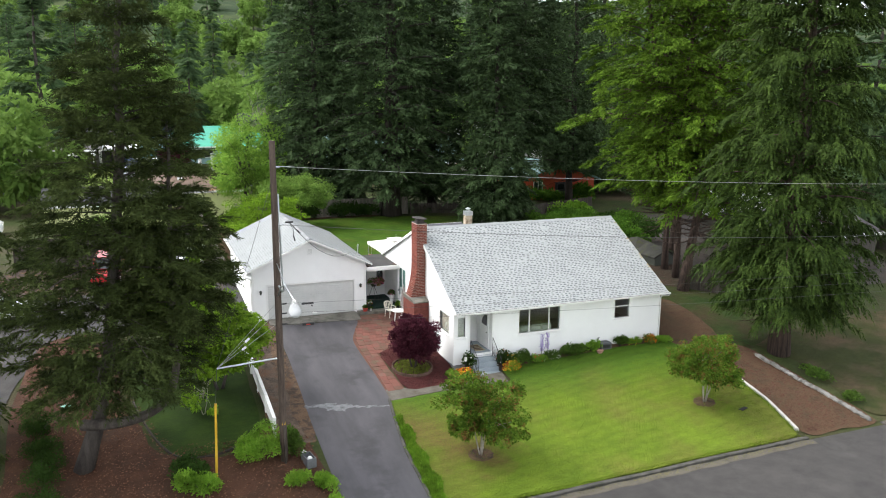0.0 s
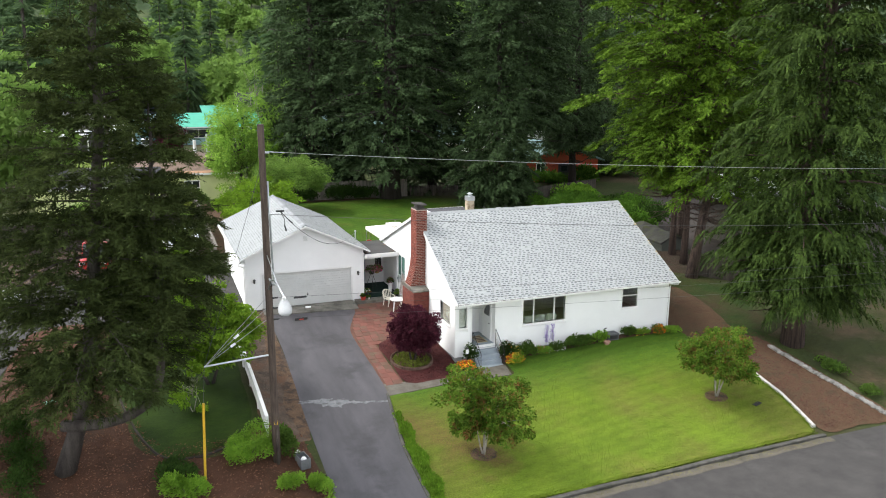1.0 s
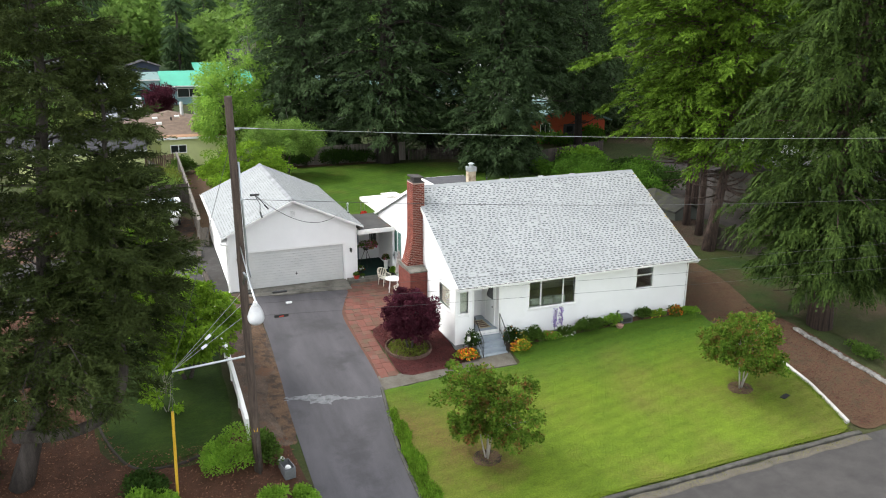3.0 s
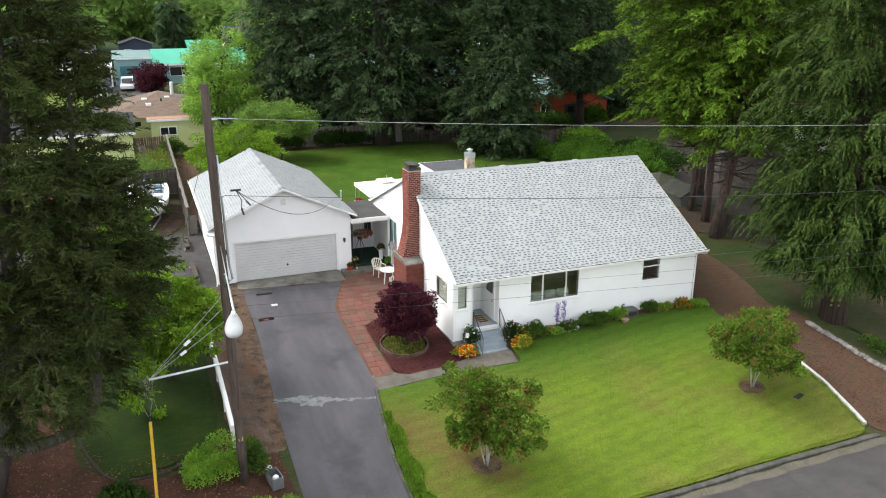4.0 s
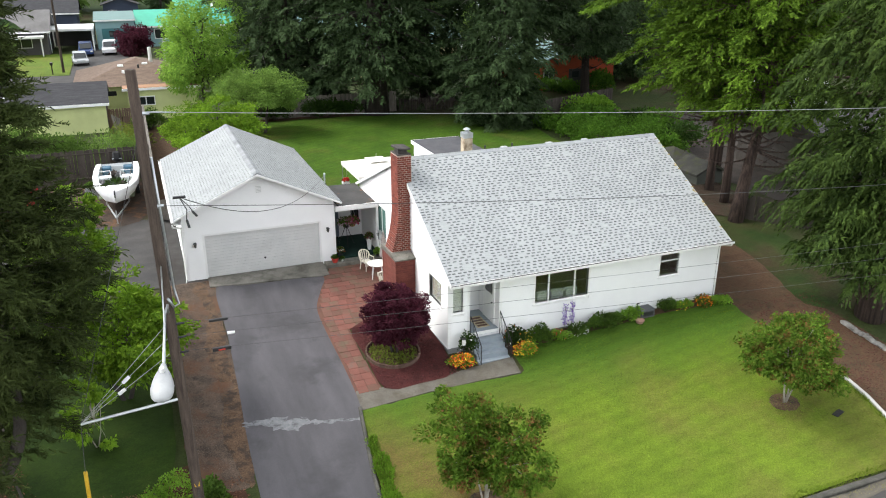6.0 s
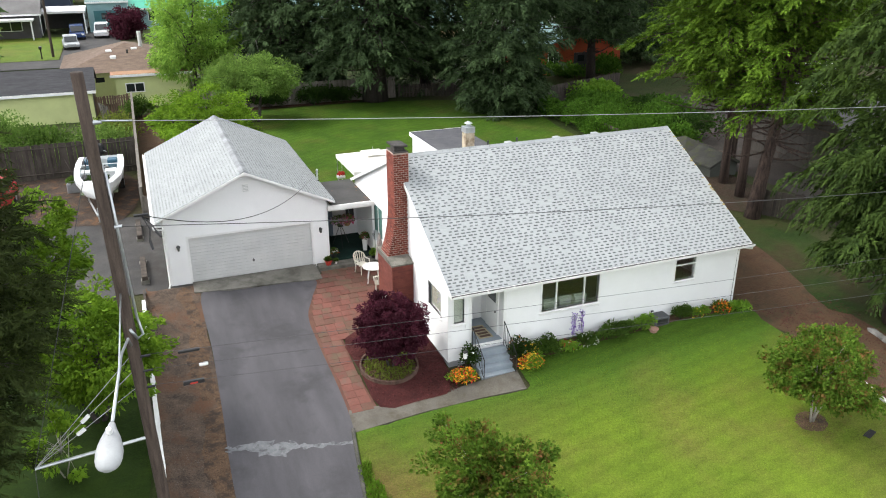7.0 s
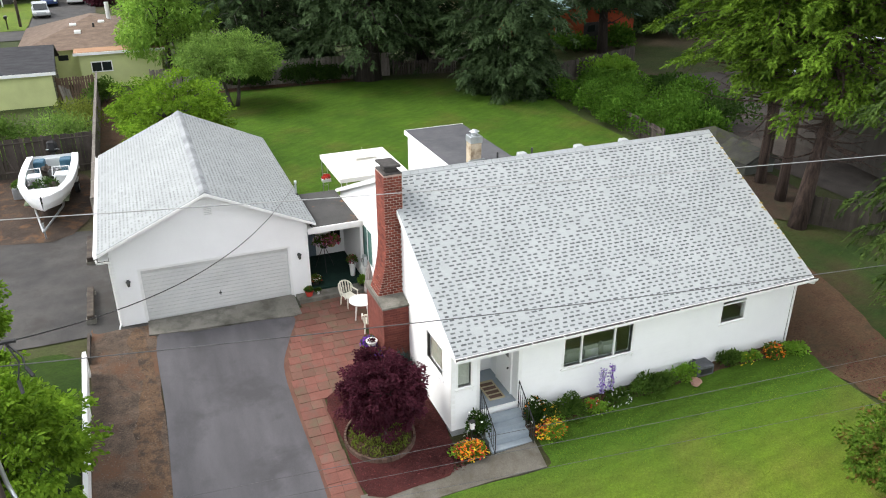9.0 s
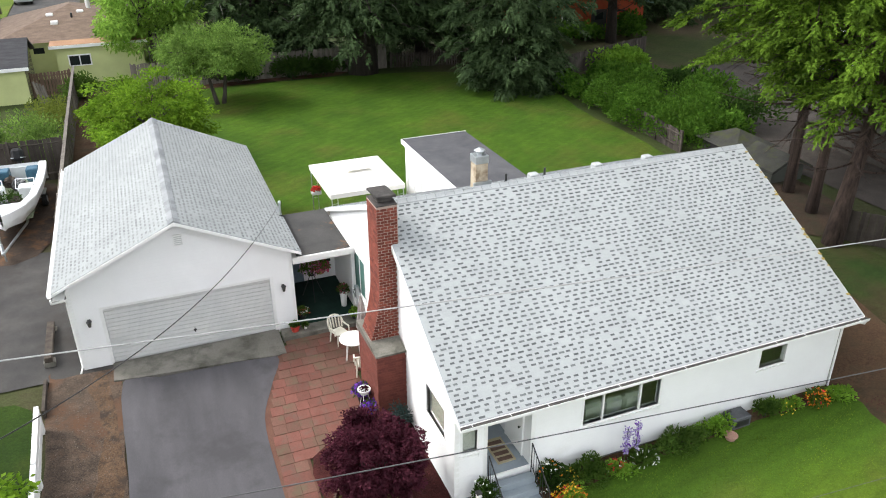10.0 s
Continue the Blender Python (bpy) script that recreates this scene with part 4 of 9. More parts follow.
handrail(2.26, "black wrought-iron handrail beside the front steps")

M_MAT = surf("striped_mat_weave", (0.10, 0.06, 0.045), (0.16, 0.10, 0.075), 4, 60, 1.0, 0.4)
M_MATPALE = surf("pale_mat_stripe", (0.36, 0.31, 0.20), (0.46, 0.40, 0.27), 4, 60, 1.0, 0.4)
door_mat = thing("door_mat", "brown and straw striped door mat on the porch", "mat", (1.72, 0.80, 0.460))
part("mat_base", boxed(-0.28, 0.28, -0.52, 0.52, 0.0, 0.016), M_MATPALE, door_mat)
for i in range(4):
    part("stripe", boxed(-0.22, 0.22, -0.44 + 0.23 * i, -0.44 + 0.23 * i + 0.15, 0.017, 0.022), M_MAT, door_mat)

window(house, "x", 3.9, 6.46, 1.30, 2.63, 0.0, -1, (4.55, 5.80), (), label="wide three-light picture window in a white frame")
window(house, "x", 10.15, 11.15, 1.55, 2.66, 0.0, -1, (), (2.22,), label="white double-hung window")
side_light = window(house, "x", 0.2, 0.62, 1.5, 2.55, 0.0, -1, (), (), casing=0.06, label="narrow window beside the entrance")
gable_light = window(house, "y", 0.68, 2.0, 1.5, 2.5, 0.0, -1, (), (), label="wide window in the gable wall")
part("blind", boxed(0.2, 0.62, 0.12, 0.13, 1.5, 2.55), M_CURTAIN, side_light, "pale drawn blind")
# Tan panels added behind the gable pane put its beige reflection into colour.
part("blind", boxed(0.12, 0.13, 0.70, 1.98, 1.5, 2.5), M_ROOM, gable_light, "tan panel standing for a reflection")
part("blind", boxed(0.17, 0.18, 0.7, 1.98, 1.52, 2.48), surf("tan_reflection_tone", (0.30, 0.25, 0.18), (0.40, 0.34, 0.26), 1.5, 20, 0.8, 0.1), house, "second tan panel standing for the pane's reflection")
green = window(house, "y", 7.75, 9.05, 2.0, 3.45, -0.01, -1, (8.4,), (), depth=0.0, label="window with a green blind in the gable wall")
part("blind", boxed(-0.004, -0.001, 7.75, 9.05, 2.0, 3.45), M_GREENBLIND, green, "green blind")
part("pane", boxed(-0.02, -0.001, 6.0, 6.42, 3.55, 4.25), M_GLASS, house, "small dark attic window")

# Sofa shape added to give the panes their pale green reflection as colour.
sofa = thing("sofa", "added sofa shape toning the picture window pale green-grey", "sofa", (5.2, 0.75, 0.44))
M_SOFA = surf("sofa_cloth", (0.30, 0.33, 0.27), (0.40, 0.43, 0.36), 2, 30, 0.95, 0.2)
part("seat", boxed(-1.05, 1.05, -0.1, 0.75, 0.12, 0.45, None, 0.05), M_SOFA, sofa)
for x in (-0.7, 0.0, 0.7):
    part("back_cushion", boxed(x - 0.34, x + 0.34, -0.38, -0.1, 0.35, 1.12, None, 0.09), M_SOFA, sofa)
# lapped boards
wz0 = -0.06
siding(wall_front, lambda a, z: pose(a, -0.001, z), lambda z, t: minus(0.0, HX1, [(0.83, 2.37, 0.2, 2.75), (3.83, 6.53, 1.20, 2.70), (10.08, 11.22, 1.45, 2.73), (0.14, 0.68, 1.41, 2.61)], z, t), wz0, 2.88)


def gable_span(z, t):
    if t < 2.95:
        lo, hi = 0.0, HY1
    else:
        lo = EAVE_Y + (t + 0.14 - EAVE_Z) / (RIDGE_Z - EAVE_Z) * (RIDGE_Y - EAVE_Y)
        hi = BACK_Y - (t + 0.14 - BACK_Z) / (RIDGE_Z - BACK_Z) * (BACK_Y - RIDGE_Y)
        lo, hi = max(lo, 0.0), min(hi, HY1)
    return minus(lo, hi, [(0.6, 2.08, 1.4, 2.58), (7.66, 9.14, 1.88, 3.55), (3.72, 5.5, -1, 2.7), (4.32, 5.18, 2, 8), (5.98, 6.44, 3.5, 4.3)], z, t)


siding(wall_left, lambda a, z: Matrix(((0, 1, 0, -0.001), (1, 0, 0, a), (0, 0, 1, z), (0, 0, 0, 1))), gable_span, wz0, 6.35)
siding(wall_right, lambda a, z: Matrix(((0, -1, 0, HX1 + 0.001), (1, 0, 0, a), (0, 0, 1, z), (0, 0, 0, 1))), lambda z, t: [(0.0, 2.4)], wz0, 2.9)
part("corner_board", boxed(-0.032, 0.10, -0.032, -0.001, -0.08, 2.9), M_TRIM, house)
part("corner_board", boxed(-0.032, -0.001, -0.001, 0.10, -0.08, 2.9), M_TRIM, house)
part("corner_board", boxed(HX1 - 0.10, HX1 + 0.03, -0.032, -0.001, -0.08, 2.9), M_TRIM, house)

# roof
RX0, RX1 = -0.14, 13.42
bm = bmesh.new()
slope_slab(bm, RX0, RX1, EAVE_Y, EAVE_Z - 0.012, RIDGE_Y, RIDGE_Z - 0.012, 0.11)
slope_slab(bm, RX0, RX1, BACK_Y, BACK_Z - 0.012, RIDGE_Y, RIDGE_Z - 0.012, 0.11)
roof = part("roof", bm, M_RIDGE, house, "light grey asphalt shingle roof with darker tabs")
slope_len = math.hypot(RIDGE_Y - EAVE_Y, RIDGE_Z - EAVE_Z)
up_front = (0, RIDGE_Y - EAVE_Y, RIDGE_Z - EAVE_Z)
shingle_field(roof, (RX0, EAVE_Y, EAVE_Z - 0.012), (1, 0, 0), up_front, RX1 - RX0, slope_len - 0.05, lambda a, b: a < 3.0 and b < 1.8, 11)
up_back = (0, RIDGE_Y - BACK_Y, RIDGE_Z - BACK_Z)
shingle_field(roof, (RX1, BACK_Y, BACK_Z - 0.012), (-1, 0, 0), up_back, RX1 - RX0, math.hypot(*up_back[1:]) - 0.05, lambda a, b: False, 12)
for i in range(44):
    x = RX0 + i * (RX1 - RX0) / 44
    ridge = bmesh.new()
    w = (RX1 - RX0) / 44
    prism(ridge, [(RIDGE_Y - 0.16, RIDGE_Z - 0.075), (RIDGE_Y, RIDGE_Z + 0.025), (RIDGE_Y + 0.16, RIDGE_Z - 0.05), (RIDGE_Y + 0.16, RIDGE_Z - 0.075), (RIDGE_Y, RIDGE_Z - 0.01), (RIDGE_Y - 0.16, RIDGE_Z - 0.095)], "x", x, x + w - 0.012)
    part("ridge_cap", ridge, M_RIDGE, roof)
for x0, x1, t in ((RX0 - 0.03, RX0 - 0.002, 0), (RX1 + 0.002, RX1 + 0.03, 1)):
    bm = bmesh.new()
    prism(bm, [(EAVE_Y, EAVE_Z - 0.03), (RIDGE_Y, RIDGE_Z - 0.03), (RIDGE_Y, RIDGE_Z - 0.2), (EAVE_Y, EAVE_Z - 0.17)], "x", x0, x1)
    prism(bm, [(BACK_Y, BACK_Z - 0.03), (RIDGE_Y, RIDGE_Z - 0.03), (RIDGE_Y, RIDGE_Z - 0.2), (BACK_Y, BACK_Z - 0.17)], "x", x0, x1)
    part("barge_board", bm, M_TRIM, roof)
part("soffit", boxed(RX0, RX1, EAVE_Y, -0.003, 2.875, 2.895), M_TRIM, roof)
part("fascia", boxed(RX0, RX1, EAVE_Y - 0.022, EAVE_Y - 0.001, 2.85, 2.99), M_TRIM, roof)
gut = bmesh.new()
prism(gut, [(EAVE_Y - 0.024, 2.975), (EAVE_Y - 0.03, 2.975), (EAVE_Y - 0.035, 2.90), (EAVE_Y - 0.13, 2.90), (EAVE_Y - 0.145, 2.985), (EAVE_Y - 0.155, 2.985), (EAVE_Y - 0.14, 2.885), (EAVE_Y - 0.024, 2.885)], "x", RX0 - 0.02, RX1 + 0.08)
gutter = part("gutter", gut, M_TRIM, house, "white open eaves gutter with dark debris")
part("gutter_debris", boxed(RX0, RX1 + 0.05, EAVE_Y - 0.138, EAVE_Y - 0.03, 2.902, 2.978), M_SOOT, gutter, "dark leaf debris")
for i in range(13):
    x = 0.15 + i * 1.08
    part("gutter_strap", boxed(x, x + 0.014, EAVE_Y - 0.15, EAVE_Y - 0.02, 2.988, 2.996), M_TRIM, gutter)
pipe = [(RX1 + 0.0, EAVE_Y - 0.09, 2.88), (RX1 - 0.02, EAVE_Y - 0.09, 2.80), (13.34, -0.10, 2.62), (13.34, -0.07, 2.45), (13.34, -0.07, 0.05), (13.36, -0.3, -0.02)]
part("downpipe", tubes_mesh("downpipe", [tube(pipe, 0.04)], M_TRIM), None, house, "white downpipe")
r = np.random.default_rng(5)
bm = bmesh.new()
for i in range(26):
    s = r.uniform(0.1, 0.95)
    y = EAVE_Y + s * (RIDGE_Y - EAVE_Y)
    z = EAVE_Z + s * (RIDGE_Z - EAVE_Z)
    size = r.uniform(0.03, 0.07)
    bmesh.ops.create_icosphere(bm, subdivisions=1, radius=size, matrix=Matrix.Translation((RX1 - abs(r.normal(0, 0.05)), y, z + 0.01)) @ Matrix.Diagonal((1, 1.3, 0.3, 1)))
part("lichen", bm, M_MOSS, roof, "yellow lichen along the roof edge", "stuff")

# vents and flue on the roof
flue = thing("flue_chimney", "stained block flue with a galvanised steel cap", "chimney")
part("flue_body", boxed(3.45, 3.87, 6.45, 6.87, 6.0, 6.95, None, 0.01), M_BLOCK, flue, "stained tan masonry")
part("flue_sleeve", boxed(3.43, 3.89, 6.43, 6.89, 6.951, 7.2, None, 0.01), M_STEEL, flue)
part("flue_pipe", rodded((3.66, 6.66, 7.2), (3.66, 6.66, 7.32), 0.10, sides=14), M_STEEL, flue)
part("flue_cap", rodded((3.66, 6.66, 7.34), (3.66, 6.66, 7.42), 0.19, 0.05, 14), M_STEEL, flue)
part("flashing", boxed(3.35, 3.97, 6.35, 6.44, 6.1, 6.36), M_STEEL, flue)
for x in (4.35, 5.75):
    vent = thing("vent_pipe", "black plastic vent pipe on the roof", "vent pipe", group="vent pipes")
    part("pipe", rodded((x, 6.1, 6.2), (x, 6.1, 6.64), 0.038, sides=10), M_BLACK, vent)
    part("collar", rodded((x, 6.1, 6.30), (x, 6.1, 6.40), 0.10, 0.045, 12), M_RUBBER, vent)
for x in (5.2, 7.6, 9.6):
    vent = thing("roof_vent", "low grey roof vent behind the ridge", "roof vent", group="roof vents")
    part("hood", boxed(x, x + 0.32, 5.98, 6.28, 6.2, 6.49, None, 0.03), M_RIDGE, vent)

# flat-roofed addition behind
addition = thing("rear_addition", "white rear addition with a black flat roof", "addition")
part("wall", boxed(4.2, 6.95, 8.2, 15.35, 0.6, 4.74), M_SIDING, addition)
part("roof", boxed(4.1, 7.05, 8.1, 15.47, 4.77, 4.90, None, 0.012), M_FLATROOF, addition, "black felt flat roof")
part("fascia", boxed(4.07, 4.098, 8.1, 15.5, 4.70, 4.905), M_TRIM, addition)
part("fascia", boxed(4.07, 7.08, 15.472, 15.5, 4.70, 4.905), M_TRIM, addition)
for i in range(9):
    part("batten", boxed(4.175, 4.199, 8.6 + i * 0.8, 8.64 + i * 0.8, 0.9, 4.7), M_TRIM, addition)

# ---- brick chimney ----
chimney = thing("brick_chimney", "tall red brick chimney with a flared foot", "chimney")
CB = float(g(-0.5, 4.5)) - 0.2


def flare(z):
    """How far the stack stands out from the gable wall."""
    s = min(max((z - 2.62) / 2.0, 0.0), 1.0)
    return 0.93 - 0.37 * (1 - (1 - s) ** 2)


part("chimney_foot", boxed(-0.93, -0.024, 3.7, 5.55, CB, 2.50, None, 0.01), M_BRICKSIDE, chimney, "dark red brick foot")
cap = bmesh.new()
prism(cap, [(3.64, 2.50), (3.64, 2.56), (4.3, 2.70), (5.6, 2.70), (5.6, 2.50)], "x", -0.98, -0.024)
part("shoulder", cap, M_CONC, chimney, "sloping concrete shoulder")
zs = np.linspace(2.6, 7.0, 24)
outline = [(-flare(z), z) for z in zs] + [(0.06, 7.0), (0.06, 2.6)]
part("chimney_shaft", prism(bmesh.new(), outline, "y", 4.31, 5.19), M_MORTAR, chimney, "mortar behind the bricks")
part("stack_cap", boxed(-0.57, 0.07, 4.30, 5.20, 7.001, 7.04, None, 0.012), M_SOOT, chimney)
part("flue_neck", boxed(-0.46, -0.06, 4.50, 5.00, 7.041, 7.20, None, 0.02), M_SOOT, chimney, "sooty flue neck")
hood = part("chimney_hood", boxed(-0.30, 0.30, -0.37, 0.37, 0.0, 0.085, None, 0.02), M_SOOT, chimney, "sooty dark cap stone, laid askew")
hood.matrix_basis = pose(-0.26, 4.75, 7.215, 2.0, 3.0, 6)


BRICKS = {}


def brick_mesh(w, h, d):
    key = (round(w, 3), round(h, 3), round(d, 3))
    if key not in BRICKS:
        w, h, d = key
        v = [(0, 0, 0), (w, 0, 0), (w, 0, h), (0, 0, h), (0.004, -d, 0.004), (w - 0.004, -d, 0.004), (w - 0.004, -d, h - 0.004), (0.004, -d, h - 0.004)]
        BRICKS[key] = mesh_of("brick", v, [(4, 5, 6, 7), (0, 1, 5, 4), (1, 2, 6, 5), (2, 3, 7, 6), (3, 0, 4, 7)], M_BRICK)
    return BRICKS[key]


course = 0.092
k = 0
z = 2.72
while z < 6.95:
    w = flare(z + 0.04) + 0.055
    lengths = [0.20, 0.20, 0.20, 0.20, 0.20] if k % 2 == 0 else [0.095, 0.20, 0.20, 0.20, 0.20, 0.2]
    x = 0.055
    for ln in lengths:
        left = max(x - ln, 0.055 - w)
        if left - (0.055 - w) < 0.07:
            left = 0.055 - w
        if x - left > 0.04:
            ob = new("brick", brick_mesh(x - left - 0.016, course - 0.018, 0.014))
            ob.parent = chimney
            ob.matrix_basis = pose(left, 4.309, z)
        x = left - 0.002
        if x < 0.055 - w + 0.03:
            break
    # the side facing the drive, thin joints
    for j in range(5):
        off = 0.1 if k % 2 else 0.0
        y0 = max(4.31, 4.31 + j * 0.22 - off)
        y1 = min(5.185, 4.31 + (j + 1) * 0.22 - off)
        if y1 - y0 > 0.05:
            me = brick_mesh(y1 - y0 - 0.006, course - 0.006, 0.012)
            ob = new("brick", me)
            ob.parent = chimney
            tilt = math.degrees(math.atan2(flare(z) - flare(z + course), course))
            ob.matrix_basis = Matrix.Translation((-flare(z) + 0.0, y1, z)) @ pose(0, 0, 0, 0, 0, -90) @ pose(0, 0, 0, -tilt, 0, 0)
    z += course
    k += 1
foot = ([], [])
for k in range(int((2.48 - CB) / course)):
    z = CB + k * course
    for base, n, span, turn in (((-0.93, 3.699), 4, 0.906, 0), ((-0.931, 5.55), 8, 1.85, 1)):
        wd = span / n
        for j in range(n + 1):
            a0, a1 = max(0.0, (j - (k % 2) * 0.5) * wd), min(span, (j + 1 - (k % 2) * 0.5) * wd)
            if a1 - a0 < 0.04:
                continue
            i = len(foot[0])
            for a, d, h in ((a0, 0, 0), (a1 - 0.006, 0, 0), (a1 - 0.006, 0, course - 0.006), (a0, 0, course - 0.006), (a0 + 0.003, 0.01, 0.003), (a1 - 0.009, 0.01, 0.003), (a1 - 0.009, 0.01, course - 0.009), (a0 + 0.003, 0.01, course - 0.009)):
                foot[0].append((base[0] + a, base[1] - d, z + h) if not turn else (base[0] - d, base[1] - a, z + h))
            foot[1].extend([(i + 4, i + 5, i + 6, i + 7), (i, i + 1, i + 5, i + 4), (i + 1, i + 2, i + 6, i + 5), (i + 2, i + 3, i + 7, i + 6), (i + 3, i, i + 4, i + 7)])
part("foot_bricks", mesh_of("foot_bricks", *foot, surf("dark_red_brick", (0.14, 0.042, 0.032), (0.195, 0.060, 0.044), 1.6, 40, 0.85, 0.3, islands=0.15)), None, chimney, "dark red bricks", "stuff")

# ---- the garage ----
GX0, GX1, GY0, GY1, GZ = -9.22, -2.22, 9.12, 20.0, 0.62
GE, GR, GPX = 3.91, 5.66, -5.76          # eaves height, ridge height, ridge line
GRX0, GRX1, GRY0, GRY1 = -9.58, -1.93, 8.62, 20.15
garage = thing("garage", "white detached garage with a grey shingle roof", "garage")
DOOR = (-8.31, -3.0, GZ, 2.82)
wall_gf = part("wall", wall_with_holes("x", GY0, GY0 + 0.15, GX0, GX1, 0.4, 3.62, [DOOR]), M_SIDING, garage)
slope = (GR - GE) / (GPX - GRX0)


def garage_roof_z(x):
    return GR - abs(x - GPX) * (slope if x < GPX else (GR - GE) / (GRX1 - GPX))


for y0 in (GY0, GY1 - 0.15):
    part("gable", prism(bmesh.new(), [(GX0, 3.62), (GX1, 3.62), (GX1, garage_roof_z(GX1) - 0.12), (GPX, GR - 0.12), (GX0, garage_roof_z(GX0) - 0.12)], "y", y0, y0 + 0.15), M_SIDING, garage)
part("wall", boxed(GX0, GX1, GY1 - 0.15, GY1, 0.4, 3.62), M_SIDING, garage)
wall_gl = part("wall", boxed(GX0, GX0 + 0.15, GY0 + 0.15, GY1 - 0.15, 0.4, 3.85), M_SIDING, garage)
wall_gr = part("wall", boxed(GX1 - 0.15, GX1, GY0 + 0.15, GY1 - 0.15, 0.4, 3.85), M_SIDING, garage)
part("foundation", boxed(GX0 + 0.02, GX1 - 0.02, GY0 + 0.02, GY1, 0.1, 0.58), M_FOUND, garage)
part("foundation", boxed(GX0 - 0.01, -8.33, GY0 - 0.015, GY0 + 0.019, 0.3, 0.66), M_FOUND, garage)
part("foundation", boxed(-2.98, GX1 + 0.01, GY0 - 0.015, GY0 + 0.019, 0.3, 0.66), M_FOUND, garage)


def garage_gable(z, t):
    lo, hi = GX0, GX1
    if t > 3.6:
        d = (GR - 0.14 - t) / slope
        lo, hi = max(lo, GPX - d), min(hi, GPX + d * 0.97)
    return minus(lo, hi, [(DOOR[0] - 0.1, DOOR[1] + 0.1, 0, DOOR[3] + 0.1)], z, t) if hi > lo else []


siding(wall_gf, lambda a, z: pose(a, GY0 - 0.001, z), garage_gable, 0.66, 5.25, course=0.125)
siding(wall_gl, lambda a, z: Matrix(((0, 1, 0, GX0 - 0.001), (1, 0, 0, a), (0, 0, 1, z), (0, 0, 0, 1))), lambda z, t: [(GY0, GY1)], 0.66, 3.66, course=0.125)
siding(wall_gr, lambda a, z: Matrix(((0, -1, 0, GX1 + 0.001), (1, 0, 0, a), (0, 0, 1, z), (0, 0, 0, 1))), lambda z, t: [(GY0, GY1)], 0.95, 3.66)
for x0 in (GX0 - 0.03, GX1 - 0.08):
    part("corner_board", boxed(x0, x0 + 0.11, GY0 - 0.034, GY0 - 0.002, 0.6, 3.66), M_TRIM, garage)
bm = bmesh.new()
for a0, a1, c0, c1 in ((DOOR[0] - 0.10, DOOR[0], GZ - 0.02, DOOR[3] + 0.10), (DOOR[1], DOOR[1] + 0.10, GZ - 0.02, DOOR[3] + 0.10), (DOOR[0], DOOR[1], DOOR[3], DOOR[3] + 0.10)):
    box(bm, a0, a1, GY0 - 0.034, GY0 + 0.10, c0, c1)
part("door_casing", bm, M_TRIM, garage)
gdoor = part("garage_door", boxed(DOOR[0], DOOR[1], GY0 + 0.09, GY0 + 0.14, GZ, DOOR[3]), M_DOOR_G, garage, "pale grey ribbed overhead door")
ribs = 15
for i in range(ribs):
    h = (DOOR[3] - GZ) / ribs
    bm = bmesh.new()
    prism(bm, [(GY0 + 0.09, i * h + GZ + 0.006), (GY0 + 0.062, i * h + GZ + 0.012), (GY0 + 0.072, (i + 1) * h + GZ - 0.012), (GY0 + 0.09, (i + 1) * h + GZ - 0.006)], "x", DOOR[0] + 0.003, DOOR[1] - 0.003)
    part("rib", bm, M_DOOR_G, gdoor)
handle = boxed(-5.70, -5.60, GY0 + 0.03, GY0 + 0.061, 1.36, 1.41)
rod(handle, (-5.65, GY0 + 0.045, 1.30), (-5.65, GY0 + 0.045, 1.47), 0.014)
part("door_handle", handle, M_BLACK, gdoor)
part("seal", boxed(DOOR[0], DOOR[1], GY0 + 0.05, GY0 + 0.14, GZ - 0.03, GZ - 0.001), M_RUBBER, gdoor)
louvre = part("gable_vent", boxed(-5.86, -5.56, GY0 - 0.045, GY0 - 0.005, 4.62, 5.0), M_TRIM, garage, "small white louvre vent")
for i in range(5):
    part("slat", boxed(-5.83, -5.59, GY0 - 0.058, GY0 - 0.046, 4.65 + 0.066 * i, 4.68 + 0.066 * i), M_DOOR_G, louvre)

bm = bmesh.new()
prism(bm, [(GRX0, GE - 0.012), (GPX, GR - 0.012), (GPX, GR - 0.12), (GRX0, GE - 0.12)], "y", GRY0, GRY1)
prism(bm, [(GRX1, GE - 0.012), (GPX, GR - 0.012), (GPX, GR - 0.12), (GRX1, GE - 0.12)], "y", GRY0, GRY1)
groof = part("roof", bm, M_RIDGE, garage, "light grey asphalt shingle roof")
shingle_field(groof, (GRX0, GRY1, GE - 0.012), (0, -1, 0), (GPX - GRX0, 0, GR - GE), GRY1 - GRY0, math.hypot(GPX - GRX0, GR - GE) - 0.04, lambda a, b: False, 21, M_SHINGLE_G, M_SHINGLE_DIM)
shingle_field(groof, (GRX1, GRY0, GE - 0.012), (0, 1, 0), (GPX - GRX1, 0, GR - GE), GRY1 - GRY0, math.hypot(GPX - GRX1, GR - GE) - 0.04, lambda a, b: a < 3.0 and b < 1.8, 22, M_SHINGLE_G, M_SHINGLE_DIM)
for i in range(38):
    y = GRY0 + i * (GRY1 - GRY0) / 38
    cap = bmesh.new()
    prism(cap, [(GPX - 0.17, GR - 0.06), (GPX, GR + 0.03), (GPX + 0.17, GR - 0.06), (GPX + 0.17, GR - 0.085), (GPX, GR - 0.0), (GPX - 0.17, GR - 0.085)], "y", y, y + (GRY1 - GRY0) / 38 - 0.01)
    part("ridge_cap", cap, M_RIDGE_G, groof)
